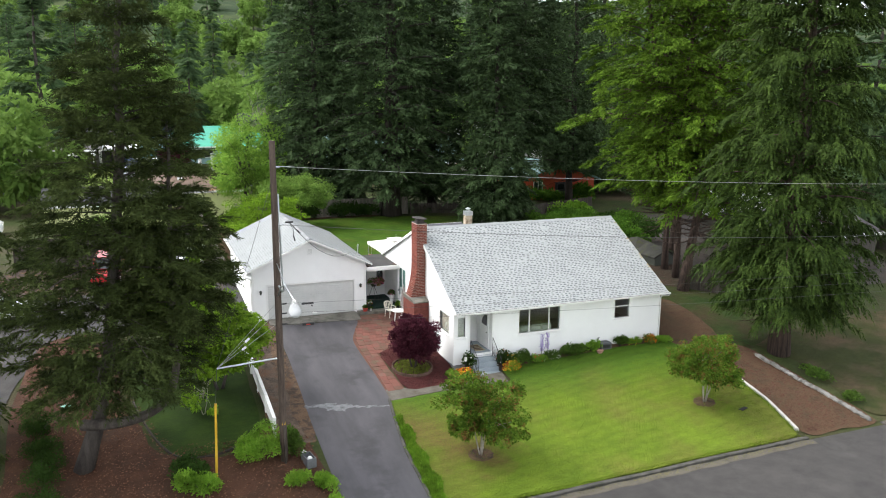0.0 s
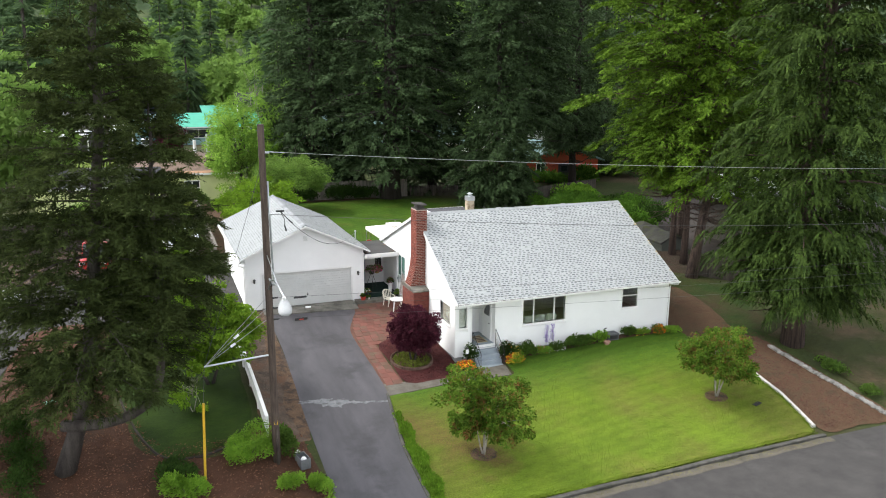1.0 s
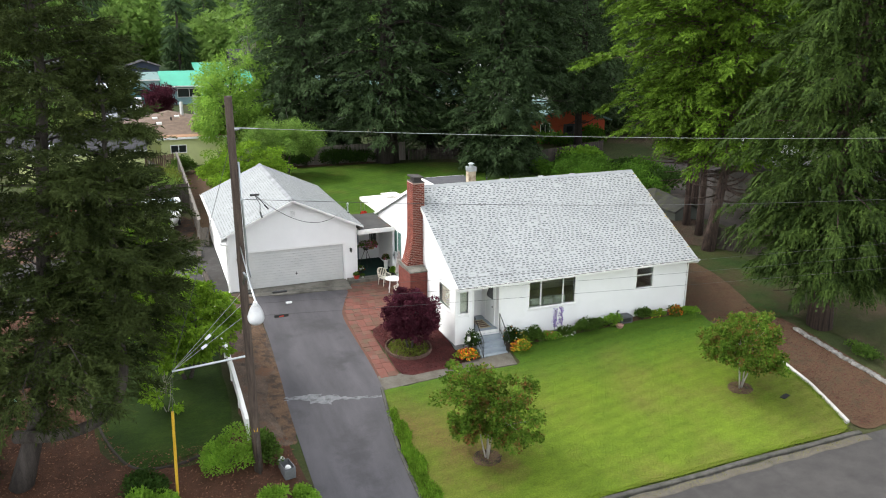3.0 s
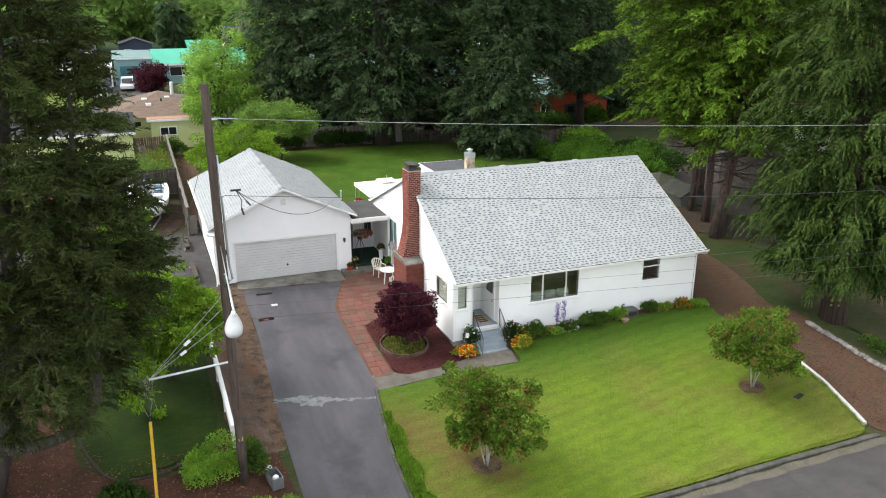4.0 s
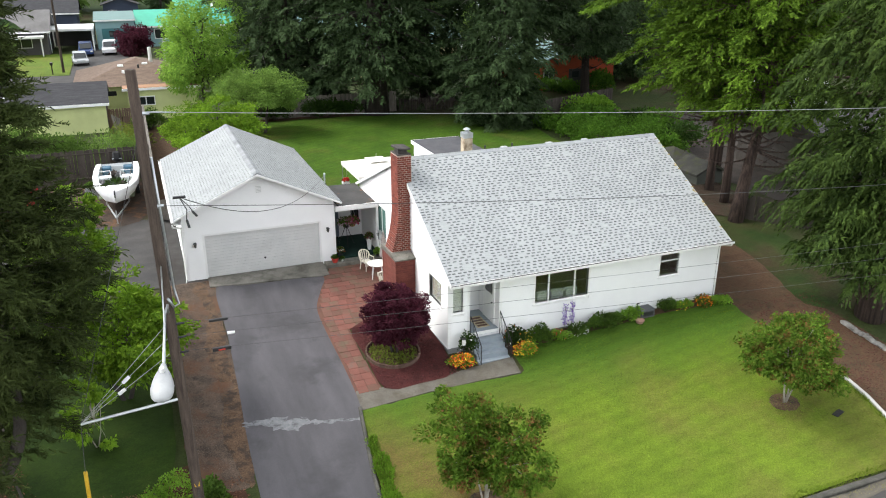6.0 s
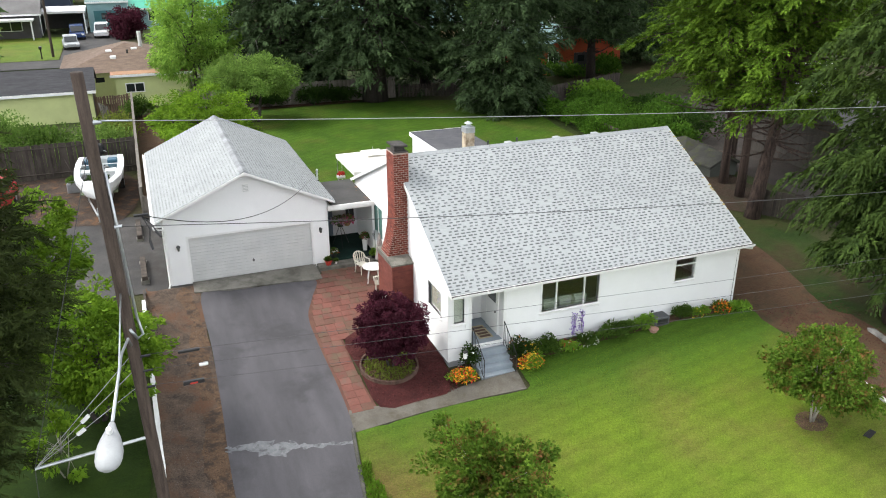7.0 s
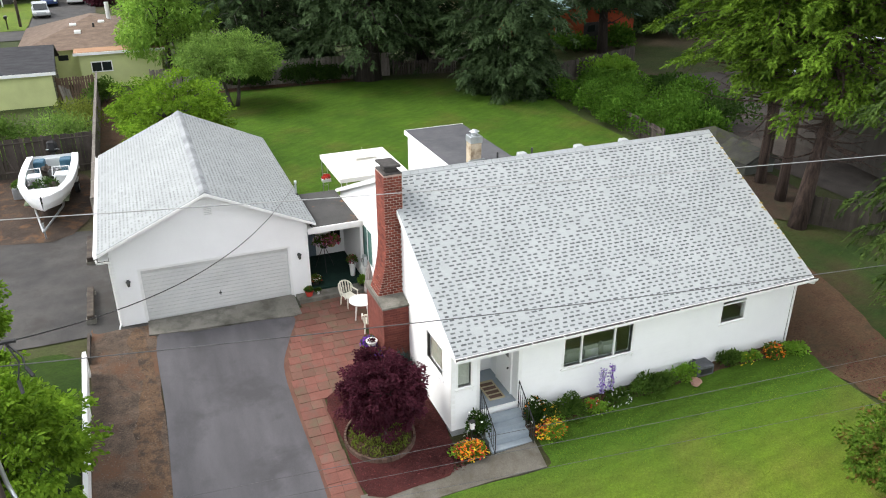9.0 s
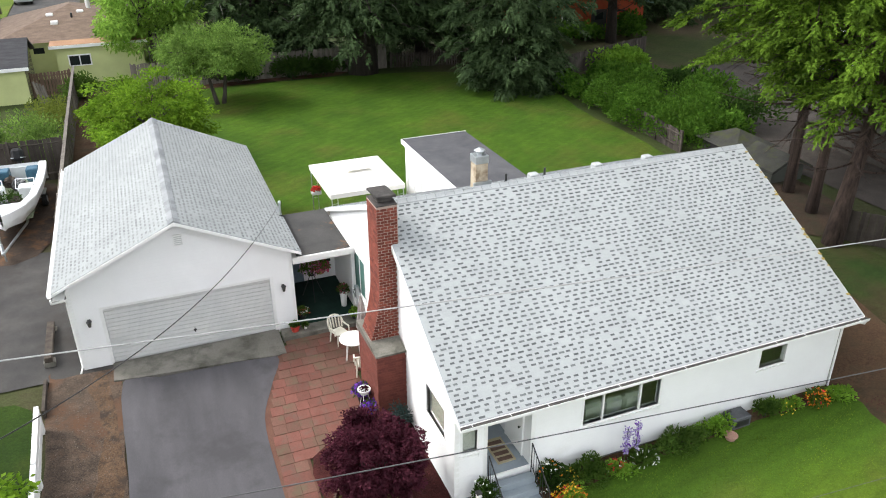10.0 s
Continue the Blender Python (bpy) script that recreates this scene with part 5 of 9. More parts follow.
for y0, y1 in ((GRY0 - 0.03, GRY0 - 0.002), (GRY1 + 0.002, GRY1 + 0.03)):
    bm = bmesh.new()
    prism(bm, [(GRX0, GE - 0.03), (GPX, GR - 0.03), (GPX, GR - 0.125), (GRX0, GE - 0.12)], "y", y0, y1)
    prism(bm, [(GRX1, GE - 0.03), (GPX, GR - 0.03), (GPX, GR - 0.125), (GRX1, GE - 0.12)], "y", y0, y1)
    part("barge_board", bm, M_TRIM, groof)
ggut = bmesh.new()
prism(ggut, [(GRX0 - 0.002, 3.87), (GRX0 - 0.01, 3.87), (GRX0 - 0.012, 3.79), (GRX0 - 0.10, 3.79), (GRX0 - 0.115, 3.88), (GRX0 - 0.125, 3.88), (GRX0 - 0.11, 3.77), (GRX0 - 0.002, 3.77)], "y", GRY0 - 0.03, GRY1)
part("gutter", ggut, M_TRIM, garage)
part("downpipe", tubes_mesh("downpipe", [tube([(GRX0 - 0.06, GRY0 + 0.1, 3.66), (GRX0 - 0.05, GRY0 + 0.1, 3.52), (GX0 - 0.07, GY0 + 0.1, 3.30), (GX0 - 0.07, GY0 + 0.1, 3.1), (GX0 - 0.07, GY0 + 0.1, 0.8), (GX0 - 0.12, GY0 - 0.2, 0.72)], 0.038)], M_TRIM), None, garage, "white downpipe")
part("soffit", boxed(GRX0, GX0 - 0.024, GRY0, GRY1, 3.64, 3.66), M_TRIM, groof)

M_LANTERN = surf("lantern_glass", (0.05, 0.05, 0.045), (0.10, 0.10, 0.09), 3, 20, 0.2, 0.0)


def wall_lantern(x, z):
    lamp = thing("wall_lantern", "small black coach lantern on the garage wall", "lantern", (x, GY0 - 0.03, z), group="garage lanterns")
    part("back_plate", boxed(-0.05, 0.05, -0.015, 0.0, -0.10, 0.10, None, 0.006), M_BLACK, lamp)
    part("arm", tubes_mesh("arm", [tube([(0, -0.01, 0.06), (0, -0.08, 0.12), (0, -0.12, 0.10)], 0.012)], M_BLACK), None, lamp)
    part("lantern_body", rodded((0, -0.12, -0.12), (0, -0.12, 0.06), 0.045, 0.075, 6), M_LANTERN, lamp, "smoky glass")
    part("lantern_cap", rodded((0, -0.12, 0.062), (0, -0.12, 0.14), 0.10, 0.015, 6), M_BLACK, lamp)


wall_lantern(-8.76, 2.5)
wall_lantern(-2.58, 2.45)

mast = thing("service_mast", "grey service mast with a weatherhead on the garage roof", "mast")
part("pipe", rodded((-1.98, 11.7, 3.7), (-1.98, 11.7, 4.42), 0.04, sides=10), M_STEEL, mast)
part("weatherhead", tubes_mesh("weatherhead", [tube([(-1.98, 11.7, 4.40), (-1.98, 11.68, 4.50), (-2.0, 11.58, 4.52), (-2.01, 11.52, 4.46)], (0.055, 0.06, 0.06, 0.05))], M_STEEL), None, mast)
part("boot", rodded((-1.98, 11.7, 3.86), (-1.98, 11.7, 3.98), 0.12, 0.05, 12), M_RUBBER, mast)

# ---- breezeway between garage and house ----
breeze = thing("breezeway", "covered breezeway between garage and house", "breezeway")
part("roof", boxed(-2.0, -0.16, 8.86, 12.5, 3.47, 3.60, None, 0.01), M_BREEZEROOF, breeze, "dark felt roof with rusty leaf stains")
part("fascia", boxed(-2.2, -0.05, 8.80, 8.858, 3.42, 3.61), M_TRIM, breeze)
part("beam", boxed(-2.19, -0.03, 8.861, 9.0, 3.34, 3.465), M_TRIM, breeze)
part("post", boxed(-0.16, -0.05, 8.87, 8.98, 0.9, 3.34), M_TRIM, breeze)
part("ceiling", boxed(-2.19, -0.03, 9.0, 12.1, 3.38, 3.465), M_TRIM, breeze)
part("back_wall", boxed(-2.2, -0.03, 11.98, 12.1, 0.6, 3.38), M_SIDING, breeze)
bdoor = part("door", boxed(-2.08, -1.3, 11.93, 11.979, 0.93, 2.95, None, 0.006), M_BLUEDOOR, breeze, "blue-grey back door")
part("door_knob", rodded((-1.38, 11.88, 1.9), (-1.38, 11.93, 1.9), 0.03), M_STEEL, bdoor)
part("pane", boxed(-0.62, -0.2, 11.95, 11.979, 1.6, 2.9), M_GLASS, breeze, "dark side window")
part("floor", boxed(-2.2, -0.03, 9.0, 11.98, 0.5, 0.91), M_GREENCARPET, breeze, "green turf carpet")
part("step", boxed(-2.85, -0.04, 8.42, 8.995, 0.3, 0.84, None, 0.015), M_CONC, breeze, "worn concrete step")

# ---- utility pole, street light and wires ----
pole = thing("utility_pole", "leaning weathered wooden utility pole", "utility pole")
PB, PT = Vector((-10.33, -6.3, float(g(-10.33, -6.3)) - 0.3)), Vector((-10.62, -7.5, 12.6))


def on_pole(z, dx=0.0, dy=0.0):
    s = (z - PB.z) / (PT.z - PB.z)
    q = PB.lerp(PT, s)
    return (q.x + dx, q.y + dy, z)


part("shaft", tubes_mesh("shaft", [tube([on_pole(z) for z in np.linspace(PB.z, PT.z, 10)], np.linspace(0.155, 0.115, 10), 12)], M_POLE), None, pole)
part("tag", boxed(-10.44, -10.30, -6.62, -6.60, 0.95, 1.15), M_YELLOW, pole, "small yellow pole tag")
conduit = [on_pole(z, 0.02, -0.2) for z in (-1.2, 0.2, 0.9)]
part("ground_conduit", tubes_mesh("ground_conduit", [tube(conduit, 0.05, 8)], M_TIMBER), None, pole, "short brown conduit")
loop = [on_pole(10.6, 0.15, 0.0), on_pole(9.0, 0.17, 0.0), on_pole(7.2, 0.2, 0.02), on_pole(6.75, 0.26, 0.0), on_pole(6.72, 0.14, -0.12), on_pole(7.0, 0.02, -0.16)]
part("riser_cable", tubes_mesh("riser_cable", [tube(loop, 0.035, 6)], M_STEEL), None, pole, "grey riser cable with a drip loop")
for z in (9.4, 11.62):
    part("clevis", rodded(on_pole(z, 0.1, 0.0), on_pole(z, 0.26, 0.0), 0.05, 0.03, 8), M_STEEL, pole)
for z in (5.35, 5.8, 6.2):
    part("cable_clamp", rodded(on_pole(z, 0.1, -0.05), on_pole(z, 0.32, -0.05), 0.035, 0.03, 6), M_BLACK, pole)

M_LAMPGREY = surf("pale_grey_enamel", (0.30, 0.31, 0.31), (0.38, 0.39, 0.39), 3, 30, 0.45, 0.0, vary=0.05)
lamp = thing("street_light", "cobra-head street light on a long steel arm", "street light")
arm = [on_pole(6.6, -0.02, -0.17), (-10.52, -7.8, 7.1), (-10.62, -9.2, 7.5), (-10.78, -11.7, 7.62)]
part("arm", tubes_mesh("arm", [tube(arm, 0.030, 8)], M_STEEL), None, lamp, "galvanised steel arm")
part("brace", tubes_mesh("brace", [tube([on_pole(7.9, -0.02, -0.17), (-10.66, -9.8, 7.55)], 0.018, 6)], M_STEEL), None, lamp)
head = bmesh.new()
rings = []
for s, w, h in ((0.0, 0.05, 0.045), (0.08, 0.07, 0.06), (0.16, 0.10, 0.08), (0.28, 0.15, 0.10), (0.42, 0.19, 0.12), (0.56, 0.215, 0.13), (0.70, 0.21, 0.125), (0.80, 0.185, 0.11), (0.87, 0.135, 0.08), (0.91, 0.06, 0.04)):
    rings.append([head.verts.new((w * math.cos(a), -s, h * math.sin(a) * (1.0 if math.sin(a) > 0 else 0.7))) for a in np.linspace(0, 2 * math.pi, 20, endpoint=False)])
for u, v in zip(rings, rings[1:]):
    for k in range(20):
        head.faces.new((u[k], u[(k + 1) % 20], v[(k + 1) % 20], v[k])).smooth = True
head.faces.new(rings[0]), head.faces.new(rings[-1][::-1])
hob = part("lamp_head", head, M_LAMPGREY, lamp, "pale grey lamp head")
hob.matrix_basis = pose(-10.79, -11.72, 7.60, 20, 0, -8)
eye = bmesh.new()
rod(eye, (0, -0.25, 0.1), (0, -0.25, 0.2), 0.05, 0.045, 10)
part("photocell", eye, M_WHITEPLASTIC, lamp).matrix_basis = pose(-10.79, -11.72, 7.60, 20, 0, -8)

guy = thing("guy_strut", "sidewalk guy with a steel strut and a yellow guard", "guy wire")
S = (-12.93, -6.95, 3.84)
part("strut", rodded(on_pole(3.9, -0.12, 0.0), S, 0.04, sides=8), M_STEEL, guy)
part("guard", rodded((-13.14, -6.85, float(g(-13.14, -6.85)) - 0.05), (-13.04, -6.92, 2.4), 0.05, sides=8), M_YELLOW, guy, "yellow plastic guy guard")
part("wire", rodded((-13.04, -6.92, 2.4), S, 0.009, sides=5), M_WIRE, guy)
part("wire", rodded(S, on_pole(11.0, -0.1, 0.0), 0.008, sides=5), M_WIRE, guy)
for z in (5.35, 5.8, 6.2):
    part("wire", rodded(S, on_pole(z, -0.12, 0.0), 0.008, sides=5), M_WIREPALE, guy)
for z, s in ((5.35, 0.42), (5.8, 0.48)):
    a = Vector(S).lerp(Vector(on_pole(z, -0.12, 0.0)), s)
    b = Vector(S).lerp(Vector(on_pole(z, -0.12, 0.0)), s + 0.07)
    part("insulator", rodded(a, b, 0.05, sides=8), M_WHITEPLASTIC, guy, "white strain insulator")


def span(name, a, b, sag, radius, material, label, n=24, group="overhead wires"):
    a, b = np.array(a, float), np.array(b, float)
    t = np.linspace(0, 1, n)
    line = a + (b - a) * t[:, None]
    line[:, 2] -= sag * 4 * t * (1 - t)
    ob = thing(name, label, "wire", group=group)
    part("strand", tubes_mesh("strand", [tube(line, radius, 5)], material), None, ob)
    return ob, line


line_ob, line_path = span("power_line", on_pole(11.65, 0.2), (46.0, -8.8, 9.6), 0.55, 0.008, M_WIREPALE, "thin pale overhead power line")
part("preformed_tie", tubes_mesh("preformed_tie", [tube(line_path[:2] * np.array([[1.0], [0.0]]) + line_path[0] * np.array([[0.0], [0.75]]) + line_path[1] * np.array([[0.0], [0.25]]), 0.018, 6)], M_STEEL), None, line_ob, "steel dead-end tie at the pole")
span("service_cable", on_pole(9.4, 0.2), (46.0, -8.6, 7.2), 0.95, 0.009, M_WIRE, "dark twisted overhead service cable")
for k, (z, e, zz) in enumerate(((6.2, -9.3, 5.6), (5.8, -10.0, 5.1), (5.35, -11.4, 4.9))):
    ob, line = span("phone_cable", on_pole(z, 0.3), (46.0, e - 1.0, zz), 0.35, 0.005, M_WIRE, "thin dark overhead telephone cable")
    i = 1
    q = line[i] * 0.25 + line[0] * 0.75 if k != 1 else line[i] * 0.42 + line[0] * 0.58
    closure = boxed(q[0], q[0] + (0.48 if k != 1 else 0.2), q[1] - 0.045, q[1] + 0.045, q[2] - (0.12 if k == 2 else 0.08), q[2] - 0.015, None, 0.015)
    part("splice_box", closure, M_WHITEPLASTIC if k == 1 else M_BLACK, ob, "white splice box" if k == 1 else "black splice box")
    if k == 2:
        part("tag", boxed(q[0] + 0.15, q[0] + 0.32, q[1] - 0.051, q[1] - 0.046, q[2] - 0.095, q[2] - 0.055), M_TERRACOTTA, ob, "red bars on the box")
j = np.array([-9.9, -6.6, 9.38])
drop = thing("service_drop", "sagging black service drop from pole to garage mast", "wire", group="overhead wires")
end = np.array([-2.01, 11.54, 4.46])
t = np.linspace(0, 1, 26)
line = j + (end - j) * t[:, None]
line[:, 2] -= 1.0 * 4 * t * (1 - t)
part("strand", tubes_mesh("strand", [tube(line, 0.012, 5)], M_BLACK), None, drop)
for d in ((0.25, -0.35, -0.28), (0.1, -0.3, -0.5)):
    tail = [j, j + np.array([0.1, 0, -0.1]) + np.array(d) * 0.4, j + np.array(d)]
    part("tail", tubes_mesh("tail", [tube(tail, 0.014, 5)], M_BLACK), None, drop)
    part("connector", rodded(tuple(j + np.array(d)), tuple(j + np.array(d) * 1.35), 0.03, sides=6), M_BLACK, drop)
part("splice", rodded(tuple(j - np.array([0.15, 0, 0])), tuple(j + np.array([0.15, 0, 0])), 0.035, sides=6), M_BLACK, drop)

# ---- fences ----
white_fence = thing("white_fence", "low white board fence between side lawn and gravel strip", "fence")
ys = np.linspace(6.6, -4.6, 6)
for i, y in enumerate(ys):
    z = float(g(-10.4, y))
    part("post", boxed(-10.47, -10.35, y - 0.06, y + 0.06, z - 0.3, z + 0.92), M_TRIM, white_fence)
for ya, yb in zip(ys, ys[1:]):
    za, zb = float(g(-10.4, ya)), float(g(-10.4, yb))
    for lo, hi, w in ((0.12, 0.42, 0.02), (0.46, 0.76, 0.02), (0.86, 0.90, 0.07)):
        bm = bmesh.new()
        prism(bm, [(ya - 0.05, za + lo), (yb + 0.05, zb + lo), (yb + 0.05, zb + hi), (ya - 0.05, za + hi)], "x", -10.41 - w, -10.41 + w)
        part("board", bm, M_TRIM, white_fence)
red_stub = thing("edge_timber", "low weathered edging board at the end of the strip", "timber")
part("board", boxed(-10.42, -10.33, 7.2, 8.9, 0.45, 0.86), M_TIMBER, red_stub)


def wood_fence(name, label, a, b, height, material, board=0.14, gap=0.012, top=0.0):
    """A board fence that follows the land from a to b."""
    fence = thing(name, label, "fence")
    a, b = np.array(a, float), np.array(b, float)
    ln = np.linalg.norm(b - a)
    d = (b - a) / ln
    ang = math.degrees(math.atan2(d[1], d[0]))
    r = np.random.default_rng(int(abs(a[0]) * 10 + abs(a[1])))
    shapes = [mesh_of("board", [(0, -0.011, -0.1), (board, -0.011, -0.1), (board, 0.011, -0.1), (0, 0.011, -0.1), (0, -0.011, height - k), (board, -0.011, height - k * 0.6), (board, 0.011, height - k * 0.6), (0, 0.011, height - k)], [(0, 1, 5, 4), (1, 2, 6, 5), (2, 3, 7, 6), (3, 0, 4, 7), (4, 5, 6, 7), (3, 2, 1, 0)], material) for k in (0.0, 0.03, 0.06, 0.015)]
    n = int(ln / (board + gap))
    for i in range(n):
        q = a + d * i * (board + gap)
        ob = new("board", shapes[int(r.integers(4))])
        ob.parent = fence
        ob.matrix_basis = pose(q[0], q[1], float(g(*q)), r.normal(0, 0.8), r.normal(0, 0.8), ang)
    for i in range(int(ln / 2.4) + 1):
        q = a + d * min(i * 2.4, ln)
        z = float(g(*q))
        side = np.array([-d[1], d[0]]) * 0.06
        part("post", boxed(q[0] + side[0] - 0.045, q[0] + side[0] + 0.045, q[1] + side[1] - 0.045, q[1] + side[1] + 0.045, z - 0.3, z + height + 0.05), material, fence)
    for h in (0.35, height - 0.25):
        za, zb = float(g(*a)), float(g(*b))
        side = np.array([-d[1], d[0]]) * 0.035
        part("rail", rodded((a[0] + side[0], a[1] + side[1], za + h), (b[0] + side[0], b[1] + side[1], zb + h), 0.04, sides=4), material, fence)
    if top:
        za, zb = float(g(*a)), float(g(*b))
        side = np.array([-d[1], d[0]]) * top / 2
        bm = bmesh.new()
        for h in (0.0, 0.035):
            for q, z in ((a, za), (b, zb)):
                for k in (-1, 1):
                    bm.verts.new((q[0] + k * side[0], q[1] + k * side[1], z + height + h))
        bmesh.ops.convex_hull(bm, input=bm.verts[:])
        part("cap_rail", bm, M_FENCEWOOD, fence, "pale weathered cap rail")
    return fence


wood_fence("wood_fence", "weathered grey board fence along the property line", (-9.9, 17.6), (-9.75, 30.5), 1.75, M_FENCEWOOD, top=0.16)
wood_fence("wood_fence", "weathered grey board fence along the property line", (-9.75, 30.5), (-9.6, 43.4), 1.75, M_FENCEWOOD, top=0.16)
wood_fence("wood_fence", "tall dark board fence behind the boat", (-9.9, 26.7), (-24.0, 26.5), 2.15, M_FENCEDARK, 0.16)
wood_fence("wood_fence", "brown board fence beside the yellow house", (-12.3, 43.2), (-9.6, 43.5), 1.6, surf("brown_fence_wood", (0.13, 0.085, 0.06), (0.20, 0.135, 0.10), 1.5, 25, 0.95, 0.4, pieces=0.2), 0.14, 0.03)
wood_fence("wood_fence", "grey board fence at the end of the back lawn", (-6.0, 42.2), (12.2, 41.9), 1.85, M_FENCEWOOD, 0.17)
wood_fence("picket_fence", "dark open picket fence in the gap between firs", (12.5, 41.9), (17.6, 40.8), 1.1, M_FENCEDARK, 0.07, 0.06)
wood_fence("wood_fence", "grey board fence along the back lawn", (21.2, 18.0), (21.7, 33.6), 1.25, M_FENCEDARK, 0.17)
wood_fence("wooden_gate", "low grey board gate beside the garage", (-9.84, 17.75), (-9.30, 17.75), 1.2, M_FENCEWOOD, 0.13)
wood_fence("wood_fence", "brown board fence behind the hedge", (23.4, 34.5), (33.0, 38.0), 1.5, M_FENCEDARK, 0.17)
wood_fence("wood_fence", "brown board fence under the cedars", (21.4, 7.6), (25.4, 3.6), 1.45, M_FENCEDARK, 0.15)

# railway timbers laid on blocks as parking stops
for y in (9.65, 14.5):
    stop = thing("parking_timber", "old timber parking stop on blocks", "timber", (-10.27, y, 0), group="parking timbers")
    z = float(g(-10.27, y + 1.2))
    for k in (0.2, 2.25):
        part("block", boxed(-0.17, 0.17, k - 0.14, k + 0.14, z - 0.1, z + 0.13, None, 0.01), M_CONC, stop)
    part("timber", boxed(-0.12, 0.12, 0.0, 2.45, z + 0.131, z + 0.33, None, 0.02), M_TIMBER, stop)

# ---- small things on the strip by the pole ----
box_at = on_land(-9.35, -6.49)
meter = thing("meter_box", "open grey metal meter box with white globes", "utility box", box_at, 10)
bm = boxed(-0.2, 0.2, -0.36, -0.33, 0.0, 0.42)
box(bm, -0.2, 0.2, 0.33, 0.36, 0.0, 0.42)
box(bm, -0.2, -0.17, -0.33, 0.33, 0.0, 0.42)
box(bm, 0.17, 0.2, -0.33, 0.33, 0.0, 0.42)
box(bm, -0.17, 0.17, -0.33, 0.33, 0.0, 0.12)
part("box_shell", bm, surf("dark_grey_metal", (0.10, 0.105, 0.11), (0.16, 0.165, 0.17), 3, 30, 0.5, 0.1), meter)
for y in (-0.12, 0.55):
    ball = bmesh.new()
    bmesh.ops.create_uvsphere(ball, u_segments=12, v_segments=8, radius=0.12, matrix=Matrix.Translation((0, y, 0.32)))
    part("globe", ball, M_WHITEPLASTIC, meter, "white globe")
part("base", boxed(-0.14, 0.14, 0.4, 0.72, 0.0, 0.2, None, 0.02), M_BLACK, meter)
grate = thing("drain_cover", "small dark drain cover in the lawn", "drain cover", on_land(12.3, -8.4, 0.035), 20)
part("cover", boxed(-0.28, 0.28, -0.12, 0.12, 0.0, 0.02, None, 0.005), M_RUBBER, grate)
board = thing("plank", "loose weathered plank on the bark bed", "plank", on_land(-19.24, 2.95, 0.03), 55)
part("board", boxed(-0.9, 0.9, -0.09, 0.09, 0.0, 0.05, None, 0.01), M_TIMBER, board)
lid = thing("valve_lid", "small pale green valve lid in the bark bed", "lid", on_land(-18.93, 0.82, 0.02), 30)
part("lid", boxed(-0.22, 0.22, -0.16, 0.16, 0.0, 0.04, None, 0.01), surf("pale_green_plastic", (0.18, 0.42, 0.30), (0.24, 0.5, 0.37), 2, 20, 0.5, 0.0), lid)
edge = rounded_line([(-16.34, 5.74), (-16.22, 1.46), (-15.72, -1.69), (-15.09, -3.96), (-14.31, -5.19), (-12.85, -5.29), (-11.48, -4.64)], False, 8)
tagged(part("lawn_edging", strip_along(edge, 0.08, 0.06), M_FENCEDARK), "low dark edging round the side lawn", "edging", kind="structure")

# ---- patio behind: canopy ----
canopy = thing("garden_canopy", "white canvas garden canopy on thin metal legs", "canopy")
CX0, CX1, CY0, CY1, CZ = 0.5, 3.72, 14.1, 17.85, 3.42
bm = bmesh.new()
mid = ((CX0 + CX1) / 2, (CY0 + CY1) / 2)
rimv = [bm.verts.new((x, y, CZ)) for x, y in ((CX0, CY0), (CX1, CY0), (CX1, CY1), (CX0, CY1))]
drops = [bm.verts.new((v.co.x, v.co.y, CZ - 0.2)) for v in rimv]
tops = [bm.verts.new((mid[0] + dx, mid[1] + dy, CZ + 0.36)) for dx, dy in ((-0.35, -0.4), (0.35, -0.4), (0.35, 0.4), (-0.35, 0.4))]
for k in range(4):
    n = (k + 1) % 4
    bm.faces.new((rimv[k], rimv[n], tops[n], tops[k]))
    bm.faces.new((drops[k], drops[n], rimv[n], rimv[k]))
bm.faces.new(tops)
part("canvas", bm, M_CANVAS, canopy)
bm = bmesh.new()
low = [bm.verts.new((mid[0] + dx, mid[1] + dy, CZ + 0.43)) for dx, dy in ((-0.55, -0.6), (0.55, -0.6), (0.55, 0.6), (-0.55, 0.6))]
peak = bm.verts.new((*mid, CZ + 0.58))
for k in range(4):
    bm.faces.new((low[k], low[(k + 1) % 4], peak))
part("vent_top", bm, M_CANVAS, canopy)
part("finial", rodded((*mid, CZ + 0.56), (*mid, CZ + 0.75), 0.012, sides=6), M_STEEL, canopy)
for x in (CX0 + 0.06, CX1 - 0.06):
    for y in (CY0 + 0.06, CY1 - 0.06):
        z = float(g(x, y))
        part("leg", rodded((x, y, z - 0.05), (x, y, CZ - 0.05), 0.022, sides=6), M_STEEL, canopy)
        part("leg", rodded((x + (0.25 if x < 2 else -0.25), y, z - 0.05), (x + (0.25 if x < 2 else -0.25), y, CZ - 0.05), 0.014, sides=6), M_STEEL, canopy)
        for h in (0.8, 1.4, 2.0):
            part("brace", rodded((x, y, z + h), (x + (0.25 if x < 2 else -0.25), y, z + h), 0.010, sides=5), M_STEEL, canopy)
lay("patio", [(-2.2, 12.55), (4.1, 12.55), (4.1, 15.6), (3.9, 18.0), (0.2, 18.0), (-0.2, 14.2), (-2.1, 14.0)], 0.04, M_WALKWAY, "worn concrete back patio", "patio")
lay("addition_base", [(4.3, 12.6), (6.9, 12.6), (6.9, 15.3), (4.3, 15.3)], 0.05, M_WALKWAY, "concrete under the addition", "paving")

